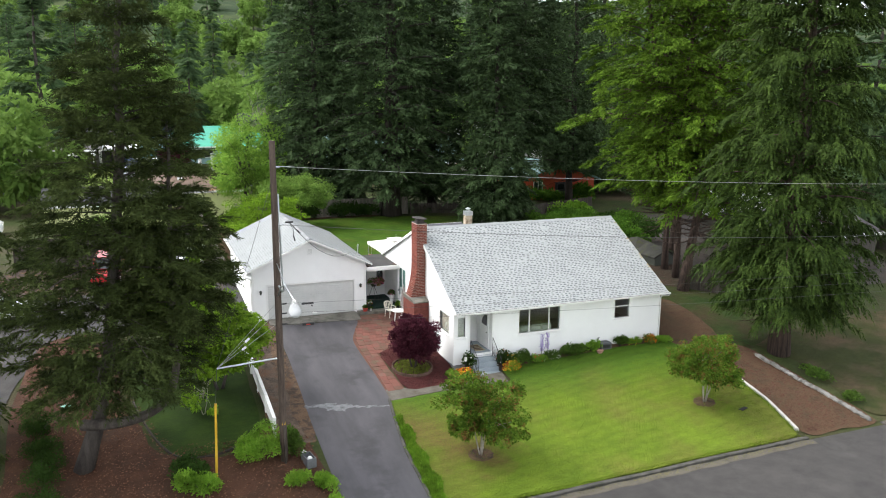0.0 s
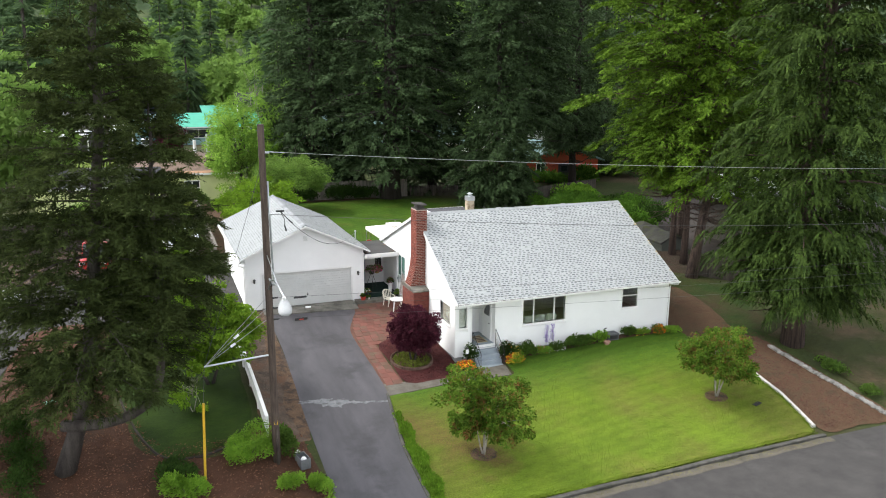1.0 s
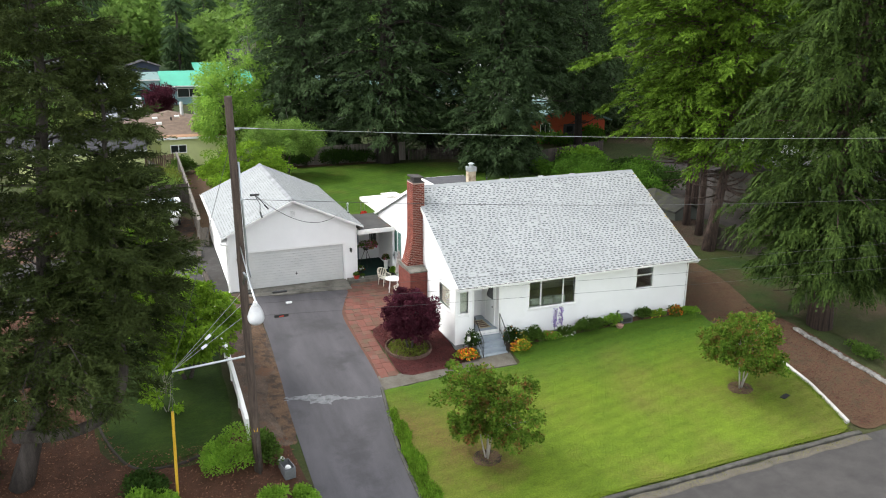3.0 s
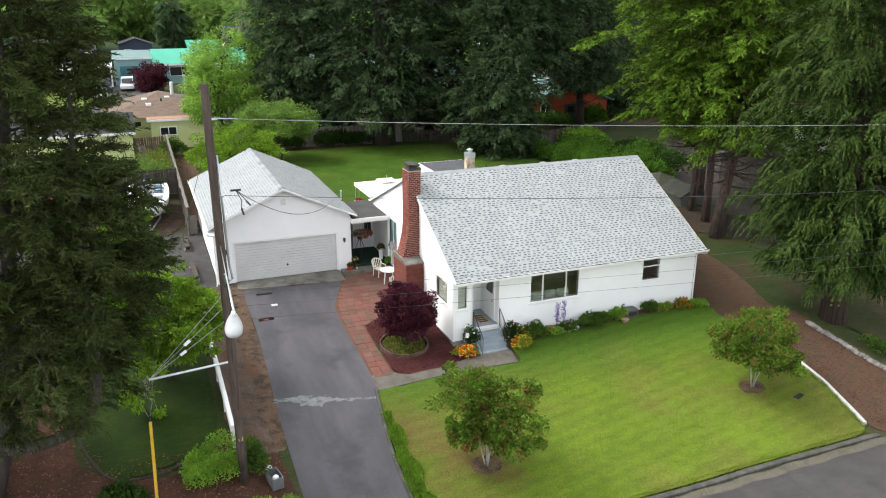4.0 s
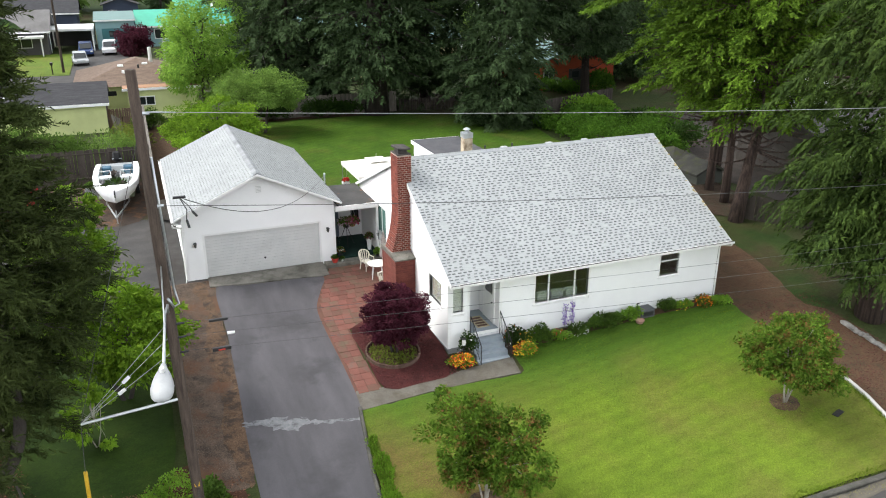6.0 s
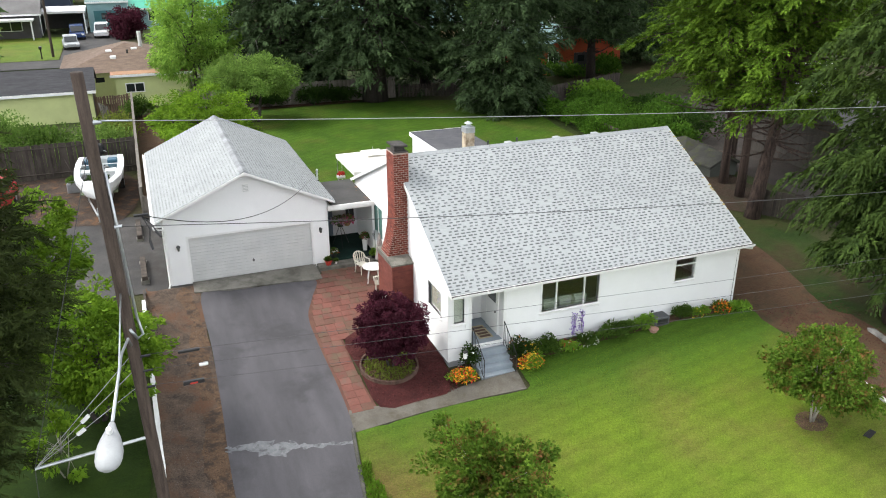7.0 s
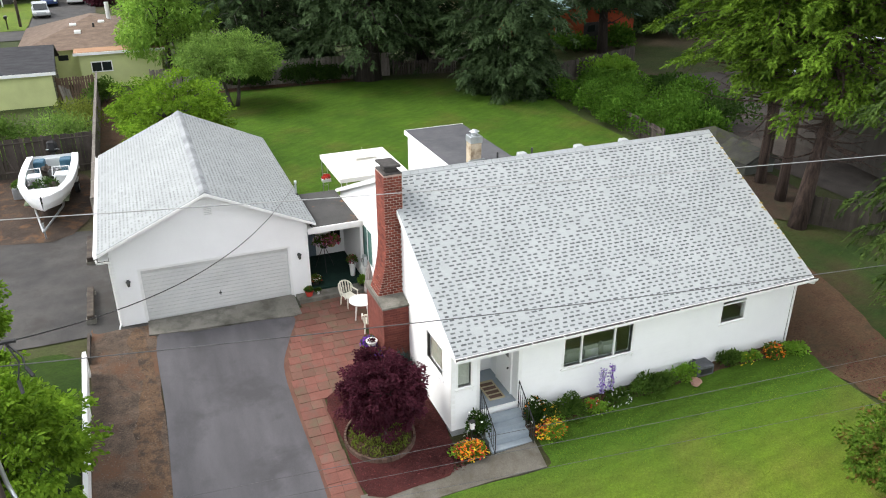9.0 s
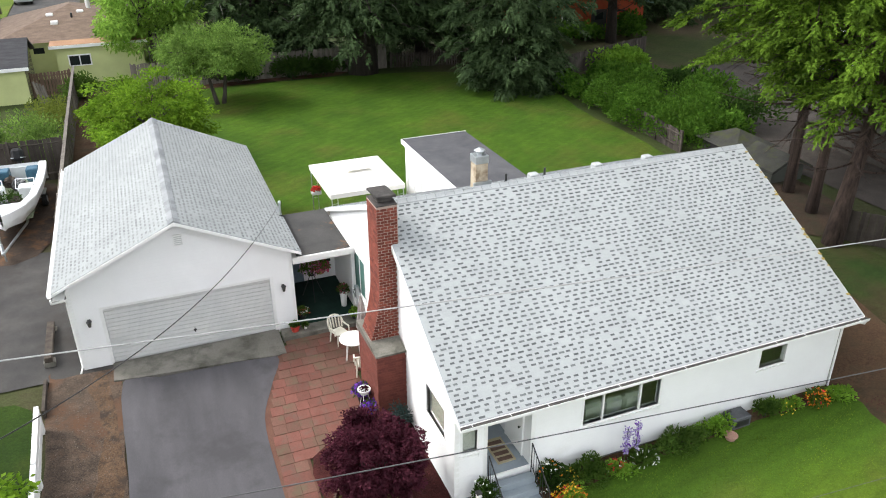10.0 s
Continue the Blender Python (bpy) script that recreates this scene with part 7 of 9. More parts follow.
plant("spreading_maple", "bright green tree at the back of the side lawn", "tree", on_land(-13.7, 4.2), broad_parts(6.0, 1.6, rng(99), 0.62, 0.9, 150, 130, (0.16, 0.085), 2, 0.09, 0.20, 0.5, 0.4, 0.35), M_BARK, L_GREEN, boles=2)

# ---- pots, flowers and furniture by the house ----
def pot_mesh(r, h, material, name="pot"):
    bm = bmesh.new()
    rings = []
    for rr, z in ((r * 0.70, 0.0), (r * 0.95, h * 0.84), (r * 1.06, h * 0.84), (r * 1.06, h), (r * 0.92, h), (r * 0.88, h * 0.8)):
        rings.append([bm.verts.new((rr * math.cos(a), rr * math.sin(a), z)) for a in np.linspace(0, 2 * math.pi, 14, endpoint=False)])
    for u, v in zip(rings, rings[1:]):
        for k in range(14):
            bm.faces.new((u[k], u[(k + 1) % 14], v[(k + 1) % 14], v[k]))
    bm.faces.new(rings[0][::-1]), bm.faces.new(rings[-1])
    return bm


def blob_leaves(n, size, centre, leaf, seed, low=0.0, up=0.5):
    r = rng(seed)
    p = unit(r.normal(0, 1, (n, 3))) * (r.uniform(0.2, 1, (n, 1)) ** 0.5)
    p[:, 2] = np.abs(p[:, 2]) if low == 0 else p[:, 2]
    d = p + r.normal(0, 0.5, (n, 3)) + np.array([0, 0, up])
    return sprays(p * np.array(size) + np.array(centre), d, leaf[0], leaf[1], r)


def petals(n, size, centre, d, seed, top_only=True):
    r = rng(seed)
    p = unit(r.normal(0, 1, (n, 3)))
    if top_only:
        p[:, 2] = np.abs(p[:, 2])
    p = p * (r.uniform(0.75, 1.08, (n, 1)))
    q = p * np.array(size) + np.array(centre)
    return np.concatenate([sprays(q, r.normal(0, 1, (n, 3)) + np.array([0, 0, 0.5]), d, d * 0.9, r) for _ in range(2)])


def shrub(name, label, category, at, size, leaf_mat, seed, n=1500, leaf=(0.10, 0.06), flowers=(), group="", turn=0.0):
    ob = thing(name, label, category, at, turn, group)
    r = rng(seed + 900)
    tubes = []
    for k in range(5):
        a = k * 1.26 + 0.4
        tubes.append(tube([(0, 0, -0.02), (0.3 * size[0] * math.cos(a), 0.3 * size[1] * math.sin(a), size[2] * 0.35), (0.6 * size[0] * math.cos(a), 0.6 * size[1] * math.sin(a), size[2] * 0.7)], (0.02, 0.014, 0.006), 4))
    part("branchwork", tubes_mesh("branchwork", tubes, M_BARK), None, ob, "", "stuff")
    lobes = []
    for k in range(7):
        c = np.array([r.normal(0, 0.36) * size[0], r.normal(0, 0.36) * size[1], size[2] * r.uniform(0.05, 0.45)])
        lobes.append(blob_leaves(n // 7, np.array(size) * r.uniform(0.5, 0.68), c, leaf, seed * 13 + k, 0.0, 0.35))
    part("foliage", quads_of("foliage", np.concatenate(lobes), leaf_mat), None, ob)
    for k, (m, count, d) in enumerate(flowers):
        part("blossoms", quads_of("blossoms", petals(count, np.array(size) * np.array([0.95, 0.95, 0.9]), (0, 0, size[2] * 0.1), d, seed * 7 + k), m), None, ob)
    return ob


# bed along the front wall
FRONT = [
    ("flower_clump", "orange and yellow nasturtiums beside the front steps", 0.22, -0.92, (0.60, 0.44, 0.42), L_BRIGHTSHRUB, 950, [(M_ORANGE, 120, 0.08), (M_YELLOWP, 80, 0.08), (M_RED, 80, 0.075)]),
    ("flower_clump", "yellow and red nasturtiums beside the front steps", 2.98, -1.02, (0.54, 0.42, 0.42), L_BRIGHTSHRUB, 850, [(M_YELLOWP, 120, 0.08), (M_ORANGE, 80, 0.075), (M_RED, 50, 0.07)]),
    ("rose_bush", "white-flowered bush beside the front steps", 0.62, -0.42, (0.36, 0.32, 1.05), L_DARKSHRUB, 1000, [(M_WHITEP, 26, 0.08)]),
    ("rose_bush", "dark bush with small white and orange flowers", 2.72, -0.45, (0.45, 0.38, 1.0), L_DARKSHRUB, 1300, [(M_WHITEP, 24, 0.07), (M_ORANGE, 10, 0.08)]),
    ("flower_clump", "yellow daisies along the front wall", 3.3, -0.55, (0.32, 0.3, 0.55), L_SHRUB, 500, [(M_YELLOWP, 40, 0.07)]),
    ("bush", "round green bush along the front wall", 3.95, -0.55, (0.55, 0.45, 0.75), L_SHRUB, 1500, []),
    ("flower_clump", "red poppies along the front wall", 4.75, -0.65, (0.45, 0.35, 0.4), L_BRIGHTSHRUB, 800, [(M_RED, 26, 0.07), (M_WHITEP, 8, 0.06)]),
    ("flower_clump", "white daisies along the front wall", 5.75, -0.6, (0.5, 0.35, 0.42), L_SHRUB, 900, [(M_WHITEP, 60, 0.06)]),
    ("bush", "rounded green bush along the front wall", 6.75, -0.55, (0.62, 0.48, 0.72), L_SHRUB, 1700, []),
    ("bush", "low green bush along the front wall", 7.65, -0.5, (0.5, 0.4, 0.55), L_SHRUB, 1200, []),
    ("bush", "rounded green bush along the front wall", 8.35, -0.5, (0.52, 0.42, 0.66), L_BRIGHTSHRUB, 1300, []),
    ("bush", "green bush beside the vent box", 10.35, -0.45, (0.5, 0.38, 0.6), L_SHRUB, 1200, []),
    ("flower_clump", "low yellow and green plants along the wall", 11.2, -0.5, (0.5, 0.3, 0.38), L_BRIGHTSHRUB, 800, [(M_YELLOWP, 22, 0.06)]),
    ("flower_clump", "orange and red marigolds at the house corner", 12.35, -0.55, (0.45, 0.34, 0.5), L_SHRUB, 800, [(M_ORANGE, 60, 0.08), (M_RED, 22, 0.08), (M_YELLOWP, 20, 0.07)]),
    ("flower_clump", "low leafy plants at the house corner", 13.2, -0.55, (0.5, 0.4, 0.32), L_BRIGHTSHRUB, 800, []),
]
for k, (nm, lb, x, y, sz, lm, n, fl) in enumerate(FRONT):
    shrub(nm, lb, "flowers" if fl else "bush", on_land(x, y, 0.05), sz, lm, 200 + k, n, (0.11, 0.06), fl, "planting along the front wall")
M_LAVENDER = surf("lavender_petals", (0.30, 0.24, 0.50), (0.48, 0.42, 0.62), 4, 30, 0.7, 0.0, islands=0.3)
for k, (x, y) in enumerate(((5.02, -0.62), (5.42, -0.55))):
    d = thing("delphinium", "tall purple delphinium spike against the wall", "flowers", on_land(x, y, 0.04), group="planting along the front wall")
    part("stem", tubes_mesh("stem", [tube([(0, 0, 0), (0.02, 0.01, 0.7), (0.04, 0.03, 1.45)], 0.012, 5)], L_SHRUB), None, d)
    r = rng(300 + k)
    q = np.stack([r.normal(0.03, 0.05, 240), r.normal(0.02, 0.05, 240), r.uniform(0.6, 1.5, 240)], 1)
    part("blossoms", quads_of("blossoms", sprays(q[:150], r.normal(0, 1, (150, 3)), 0.07, 0.06, r), M_LAVENDER), None, d)
    part("blossoms", quads_of("blossoms", sprays(q[:60] + 0.02, r.normal(0, 1, (60, 3)), 0.07, 0.06, r), M_PURPLEP), None, d)

M_DARKGREY = surf("dark_grey_hood", (0.07, 0.073, 0.08), (0.11, 0.113, 0.12), 3, 30, 0.6, 0.1)
vent_box = thing("vent_box", "dark grey foundation vent hood beside the wall", "vent", on_land(9.35, -0.35))
part("hood", boxed(-0.36, 0.36, -0.22, 0.30, 0.0, 0.40, None, 0.03), M_DARKGREY, vent_box)
part("grille", boxed(-0.26, 0.26, -0.232, -0.222, 0.1, 0.3), M_BLACK, vent_box)
hose = thing("garden_tap", "black garden tap on a stand", "tap", on_land(8.85, -0.4))
part("pipe", rodded((0, 0, -0.05), (0, 0, 0.75), 0.02), M_BLACK, hose)
part("spout", rodded((0, 0, 0.72), (0, -0.12, 0.78), 0.03), M_BLACK, hose)
ring = thing("hose_pot", "small pinkish terracotta dish among the plants", "pot", on_land(8.75, -0.8, 0.03))
part("dish", pot_mesh(0.2, 0.16, None), surf("pale_terracotta", (0.36, 0.20, 0.16), (0.46, 0.28, 0.22), 3, 30, 0.8, 0.2), ring)
sign = thing("path_light", "small black and white lantern in the flowers", "lantern", on_land(0.42, -0.62))
part("stake", rodded((0, 0, -0.1), (0, 0, 0.7), 0.015), M_BLACK, sign)
part("lantern_body", boxed(-0.06, 0.06, -0.06, 0.06, 0.7, 0.95, None, 0.01), M_WHITEPLASTIC, sign)
part("lantern_cap", boxed(-0.08, 0.08, -0.08, 0.08, 0.95, 1.0, None, 0.01), M_BLACK, sign)

# ring bed under the purple maple
ring_bed = thing("ring_bed", "round planted bed edged with small bricks", "flower bed")
RC = (-2.12, 0.72)
edge_shape = brick_mesh(0.125, 0.20, 0.07).copy()
edge_shape.materials[0] = M_EDGEBRICK
for k in range(52):
    a = 2 * math.pi * k / 52
    x, y = RC[0] + 1.04 * math.cos(a), RC[1] + 1.04 * math.sin(a)
    ob = new("edging_brick", edge_shape)
    ob.parent = ring_bed
    ob.matrix_basis = pose(x, y, float(g(x, y)) - 0.02, 0, 0, math.degrees(a) + 90)
soil = sheet_from_outline("soil", [(RC[0] + 1.01 * math.cos(a), RC[1] + 1.01 * math.sin(a)) for a in np.linspace(0, 2 * math.pi, 32, endpoint=False)], 0.09, None, 0.4)
part("soil", soil, M_DIRT, ring_bed, "mossy planted soil")
r = rng(77)
a, q = r.uniform(0, 6.28, 1500), np.sqrt(r.uniform(0, 1, 1500)) * 0.96
p = np.stack([RC[0] + q * np.cos(a), RC[1] + q * np.sin(a), np.zeros(1500)], 1)
p[:, 2] = g(p[:, 0], p[:, 1]) + 0.09
part("ground_cover", quads_of("ground_cover", sprays(p, r.normal(0, 0.5, (1500, 3)) + np.array([0, 0, 1]), 0.10, 0.05, r), L_YELLOWGRASS), None, ring_bed, "yellow-green ground cover", "stuff")

# patio set behind the chimney
def patio_chair(at, turn):
    c = thing("patio_chair", "cream moulded plastic patio chair", "chair", at, turn, "patio chairs")
    part("seat", boxed(-0.23, 0.23, -0.23, 0.23, 0.40, 0.44, None, 0.015), M_PLASTIC, c)
    for x in (-0.2, 0.2):
        for y in (-0.2, 0.2):
            part("leg", rodded((x * 1.15, y * 1.2, 0), (x, y, 0.41), 0.022, 0.03, 6), M_PLASTIC, c)
    back = [(0.27 * math.cos(a), 0.10 + 0.2 * math.sin(a), 0.44) for a in np.linspace(0, math.pi, 9)]
    top = [(0.30 * math.cos(a), 0.16 + 0.24 * math.sin(a), 0.62 + 0.28 * math.sin(a) ** 0.6) for a in np.linspace(0, math.pi, 9)]
    part("backrest", tubes_mesh("backrest", [tube(top, 0.03, 6)], M_PLASTIC), None, c)
    for u, v in list(zip(back, top))[1:-1]:
        part("slat", rodded(u, v, 0.026, sides=5), M_PLASTIC, c)
    for x in (-0.29, 0.29):
        part("armrest", boxed(x - 0.03, x + 0.03, -0.2, 0.2, 0.60, 0.635, None, 0.01), M_PLASTIC, c)
        part("arm_post", rodded((x, -0.18, 0.42), (x, -0.18, 0.61), 0.022, sides=6), M_PLASTIC, c)


patio_chair(on_land(-1.05, 7.75, 0.07), 20)
patio_chair(on_land(-0.75, 5.95, 0.07), 165)
table = thing("patio_table", "round white plastic patio table", "table", on_land(-0.8, 6.85, 0.07), group="")
tt = bmesh.new()
bmesh.ops.create_cone(tt, cap_ends=True, segments=28, radius1=0.46, radius2=0.48, depth=0.03, matrix=Matrix.Translation((0, 0, 0.715)))
part("tabletop", tt, M_WHITEPLASTIC, table)
for k in range(4):
    a = k * math.pi / 2 + 0.5
    part("leg", rodded((0.36 * math.cos(a), 0.36 * math.sin(a), 0), (0.25 * math.cos(a), 0.25 * math.sin(a), 0.70), 0.025, 0.03, 6), M_WHITEPLASTIC, table)
umb = thing("closed_umbrella", "folded grey striped garden umbrella", "umbrella", on_land(-0.42, 7, 0.07))
part("pole", rodded((0, 0, 0), (0, 0, 2.25), 0.022), M_STEEL, umb)
fold = bmesh.new()
rings = []
for z, rr in ((0.95, 0.16), (1.3, 0.13), (1.8, 0.08), (2.2, 0.02)):
    rings.append([fold.verts.new((rr * (1 + 0.35 * (k % 2)) * math.cos(a), rr * (1 + 0.35 * (k % 2)) * math.sin(a), z)) for k, a in enumerate(np.linspace(0, 2 * math.pi, 16, endpoint=False))])
for u, v in zip(rings, rings[1:]):
    for k in range(16):
        fold.faces.new((u[k], u[(k + 1) % 16], v[(k + 1) % 16], v[k]))
part("canopy", fold, surf("grey_striped_canvas", (0.20, 0.17, 0.16), (0.42, 0.38, 0.36), 9, 30, 0.9, 0.1, stretch=(4, 4, 0.3)), umb)


def potted(name, label, at, r0, h, material, leaf_mat, fl, seed, size):
    ob = thing(name, label, "potted plant", at)
    part("pot", pot_mesh(r0, h, None), material, ob)
    part("foliage", quads_of("foliage", blob_leaves(420, size, (0, 0, h), (0.10, 0.05), seed), leaf_mat), None, ob)
    for k, (m, n, d) in enumerate(fl):
        part("blossoms", quads_of("blossoms", petals(n, np.array(size), (0, 0, h), d, seed + k + 1), m), None, ob)


potted("potted_plant", "purple petunias in a dark pot on the patio", on_land(-1.15, 4.75, 0.07), 0.2, 0.35, M_BLACK, L_SHRUB, [(M_PURPLEP, 150, 0.09)], 401, (0.30, 0.30, 0.25))
potted("potted_plant", "purple petunias beside the chimney", on_land(-1.1, 4, 0.07), 0.2, 0.3, M_BLACK, L_SHRUB, [(M_PURPLEP, 150, 0.09)], 402, (0.32, 0.30, 0.22))
bowl = thing("plant_stand", "white ring planter on a thin white stand", "planter", on_land(-1.2, 4.35, 0.07))
part("bowl", pot_mesh(0.20, 0.16, None), M_WHITEPLASTIC, bowl).matrix_basis = pose(0, 0, 0.62)
part("foliage", quads_of("foliage", blob_leaves(120, (0.14, 0.14, 0.06), (0, 0, 0.74), (0.07, 0.04), 403), L_PURPLE), None, bowl)
for k in range(3):
    a = k * 2.1
    part("leg", rodded((0.22 * math.cos(a), 0.22 * math.sin(a), 0), (0.1 * math.cos(a), 0.1 * math.sin(a), 0.64), 0.012, sides=5), M_WHITEPLASTIC, bowl)
shrub("blue_spruce_shrub", "small blue-green shrub beside the chimney", "bush", on_land(-0.35, 3.15, 0.05), (0.42, 0.38, 0.95), leafy("blue_green_needles", (0.03, 0.06, 0.055), (0.09, 0.13, 0.12), patch_scale=2.0), 410, 1300, (0.10, 0.03))
potted("potted_plant", "red pot with a small plant on the breezeway step", (-2.38, 8.68, 0.842), 0.17, 0.22, M_TERRACOTTA, L_SHRUB, [(M_RED, 8, 0.06)], 420, (0.14, 0.14, 0.12))
potted("potted_plant", "red and white flowers in the breezeway", (-1.95, 9.35, 0.912), 0.15, 0.2, M_BLACK, L_SHRUB, [(M_RED, 40, 0.08), (M_WHITEP, 25, 0.08)], 421, (0.22, 0.22, 0.2))
potted("potted_plant", "white garden ornament with a plant on the step", (-2.02, 8.70, 0.842), 0.08, 0.14, M_WHITEPLASTIC, L_SHRUB, [], 422, (0.06, 0.06, 0.05))
potted("potted_plant", "green plant at the edge of the breezeway step", (-0.22, 8.7, 0.842), 0.1, 0.14, M_BLACK, L_BRIGHTSHRUB, [], 423, (0.16, 0.16, 0.3))
stand = thing("flower_stand", "tall tripod flower stand with pink blooms in the breezeway", "plant stand", (-1.25, 10.6, 0.912))
for k in range(3):
    a = k * 2.09 + 0.4
    part("leg", rodded((0.45 * math.cos(a), 0.45 * math.sin(a), 0), (0.05 * math.cos(a), 0.05 * math.sin(a), 1.0), 0.014, sides=5), M_BLACK, stand)
part("basket", pot_mesh(0.2, 0.2, None), M_BLACK, stand).matrix_basis = pose(0, 0, 0.98)
part("foliage", quads_of("foliage", blob_leaves(500, (0.42, 0.36, 0.35), (0, 0, 1.15), (0.12, 0.06), 430), L_SHRUB), None, stand)
part("blossoms", quads_of("blossoms", petals(110, (0.44, 0.38, 0.36), (0, 0, 1.15), 0.075, 431), M_PINKP), None, stand)
basket = thing("hanging_basket", "hanging basket of crimson flowers under the breezeway roof", "hanging basket", (-0.95, 10.5, 1.95))
part("bowl", pot_mesh(0.2, 0.18, None), surf("straw_basket", (0.30, 0.20, 0.08), (0.42, 0.30, 0.13), 4, 40, 0.9, 0.3), basket)
part("foliage", quads_of("foliage", blob_leaves(420, (0.36, 0.36, 0.3), (0, 0, 0.18), (0.12, 0.06), 432), L_SHRUB), None, basket)
part("blossoms", quads_of("blossoms", petals(170, (0.38, 0.38, 0.32), (0, 0, 0.18), 0.08, 433), M_FUCHSIA), None, basket)
for k in range(3):
    a = k * 2.09
    part("chain", rodded((0.19 * math.cos(a), 0.19 * math.sin(a), 0.18), (0, 0, 1.43), 0.006, sides=4), M_STEEL, basket)
potted("potted_plant", "crimson flowers in a tall pot beside the wall", (-0.35, 9.6, 0.912), 0.14, 0.6, M_WHITEPLASTIC, L_SHRUB, [(M_FUCHSIA, 40, 0.07)], 440, (0.2, 0.2, 0.3))
mat2 = thing("green_runner", "dark green runner on the breezeway floor", "mat", (-1.1, 9.9, 0.912))
part("runner", boxed(-0.5, 0.5, -0.8, 0.8, 0.0, 0.012), M_GREENCARPET, mat2)
meter2 = thing("electric_meter", "grey electric meter beside the breezeway", "meter", (-0.06, 8.5, 2.0))
part("box_shell", boxed(-0.14, 0.0, -0.12, 0.12, -0.2, 0.25, None, 0.015), M_STEEL, meter2)
part("dial", rodded((-0.14, 0, 0.06), (-0.2, 0, 0.06), 0.08, sides=14), M_CLEAR, meter2)
potted("potted_plant", "red flowers in a black tub on the back patio", on_land(-0.1, 13.9, 0.05), 0.2, 0.4, M_BLACK, L_SHRUB, [(M_RED, 60, 0.08), (M_PINKP, 30, 0.08)], 450, (0.26, 0.26, 0.3))
potted("potted_plant", "small dark pot plant under the canopy", on_land(2.2, 14.4, 0.05), 0.18, 0.3, M_BLACK, L_SHRUB, [], 451, (0.22, 0.22, 0.3))
shelf = thing("flower_shelf", "white shelf of red flowers on the canopy leg", "shelf", (0.68, 17.6, 2.1))
part("shelf", boxed(-0.22, 0.22, -0.16, 0.16, 0.0, 0.16, None, 0.02), M_WHITEPLASTIC, shelf)
part("blossoms", quads_of("blossoms", petals(80, (0.22, 0.16, 0.16), (0, 0, 0.18), 0.09, 452), M_RED), None, shelf)

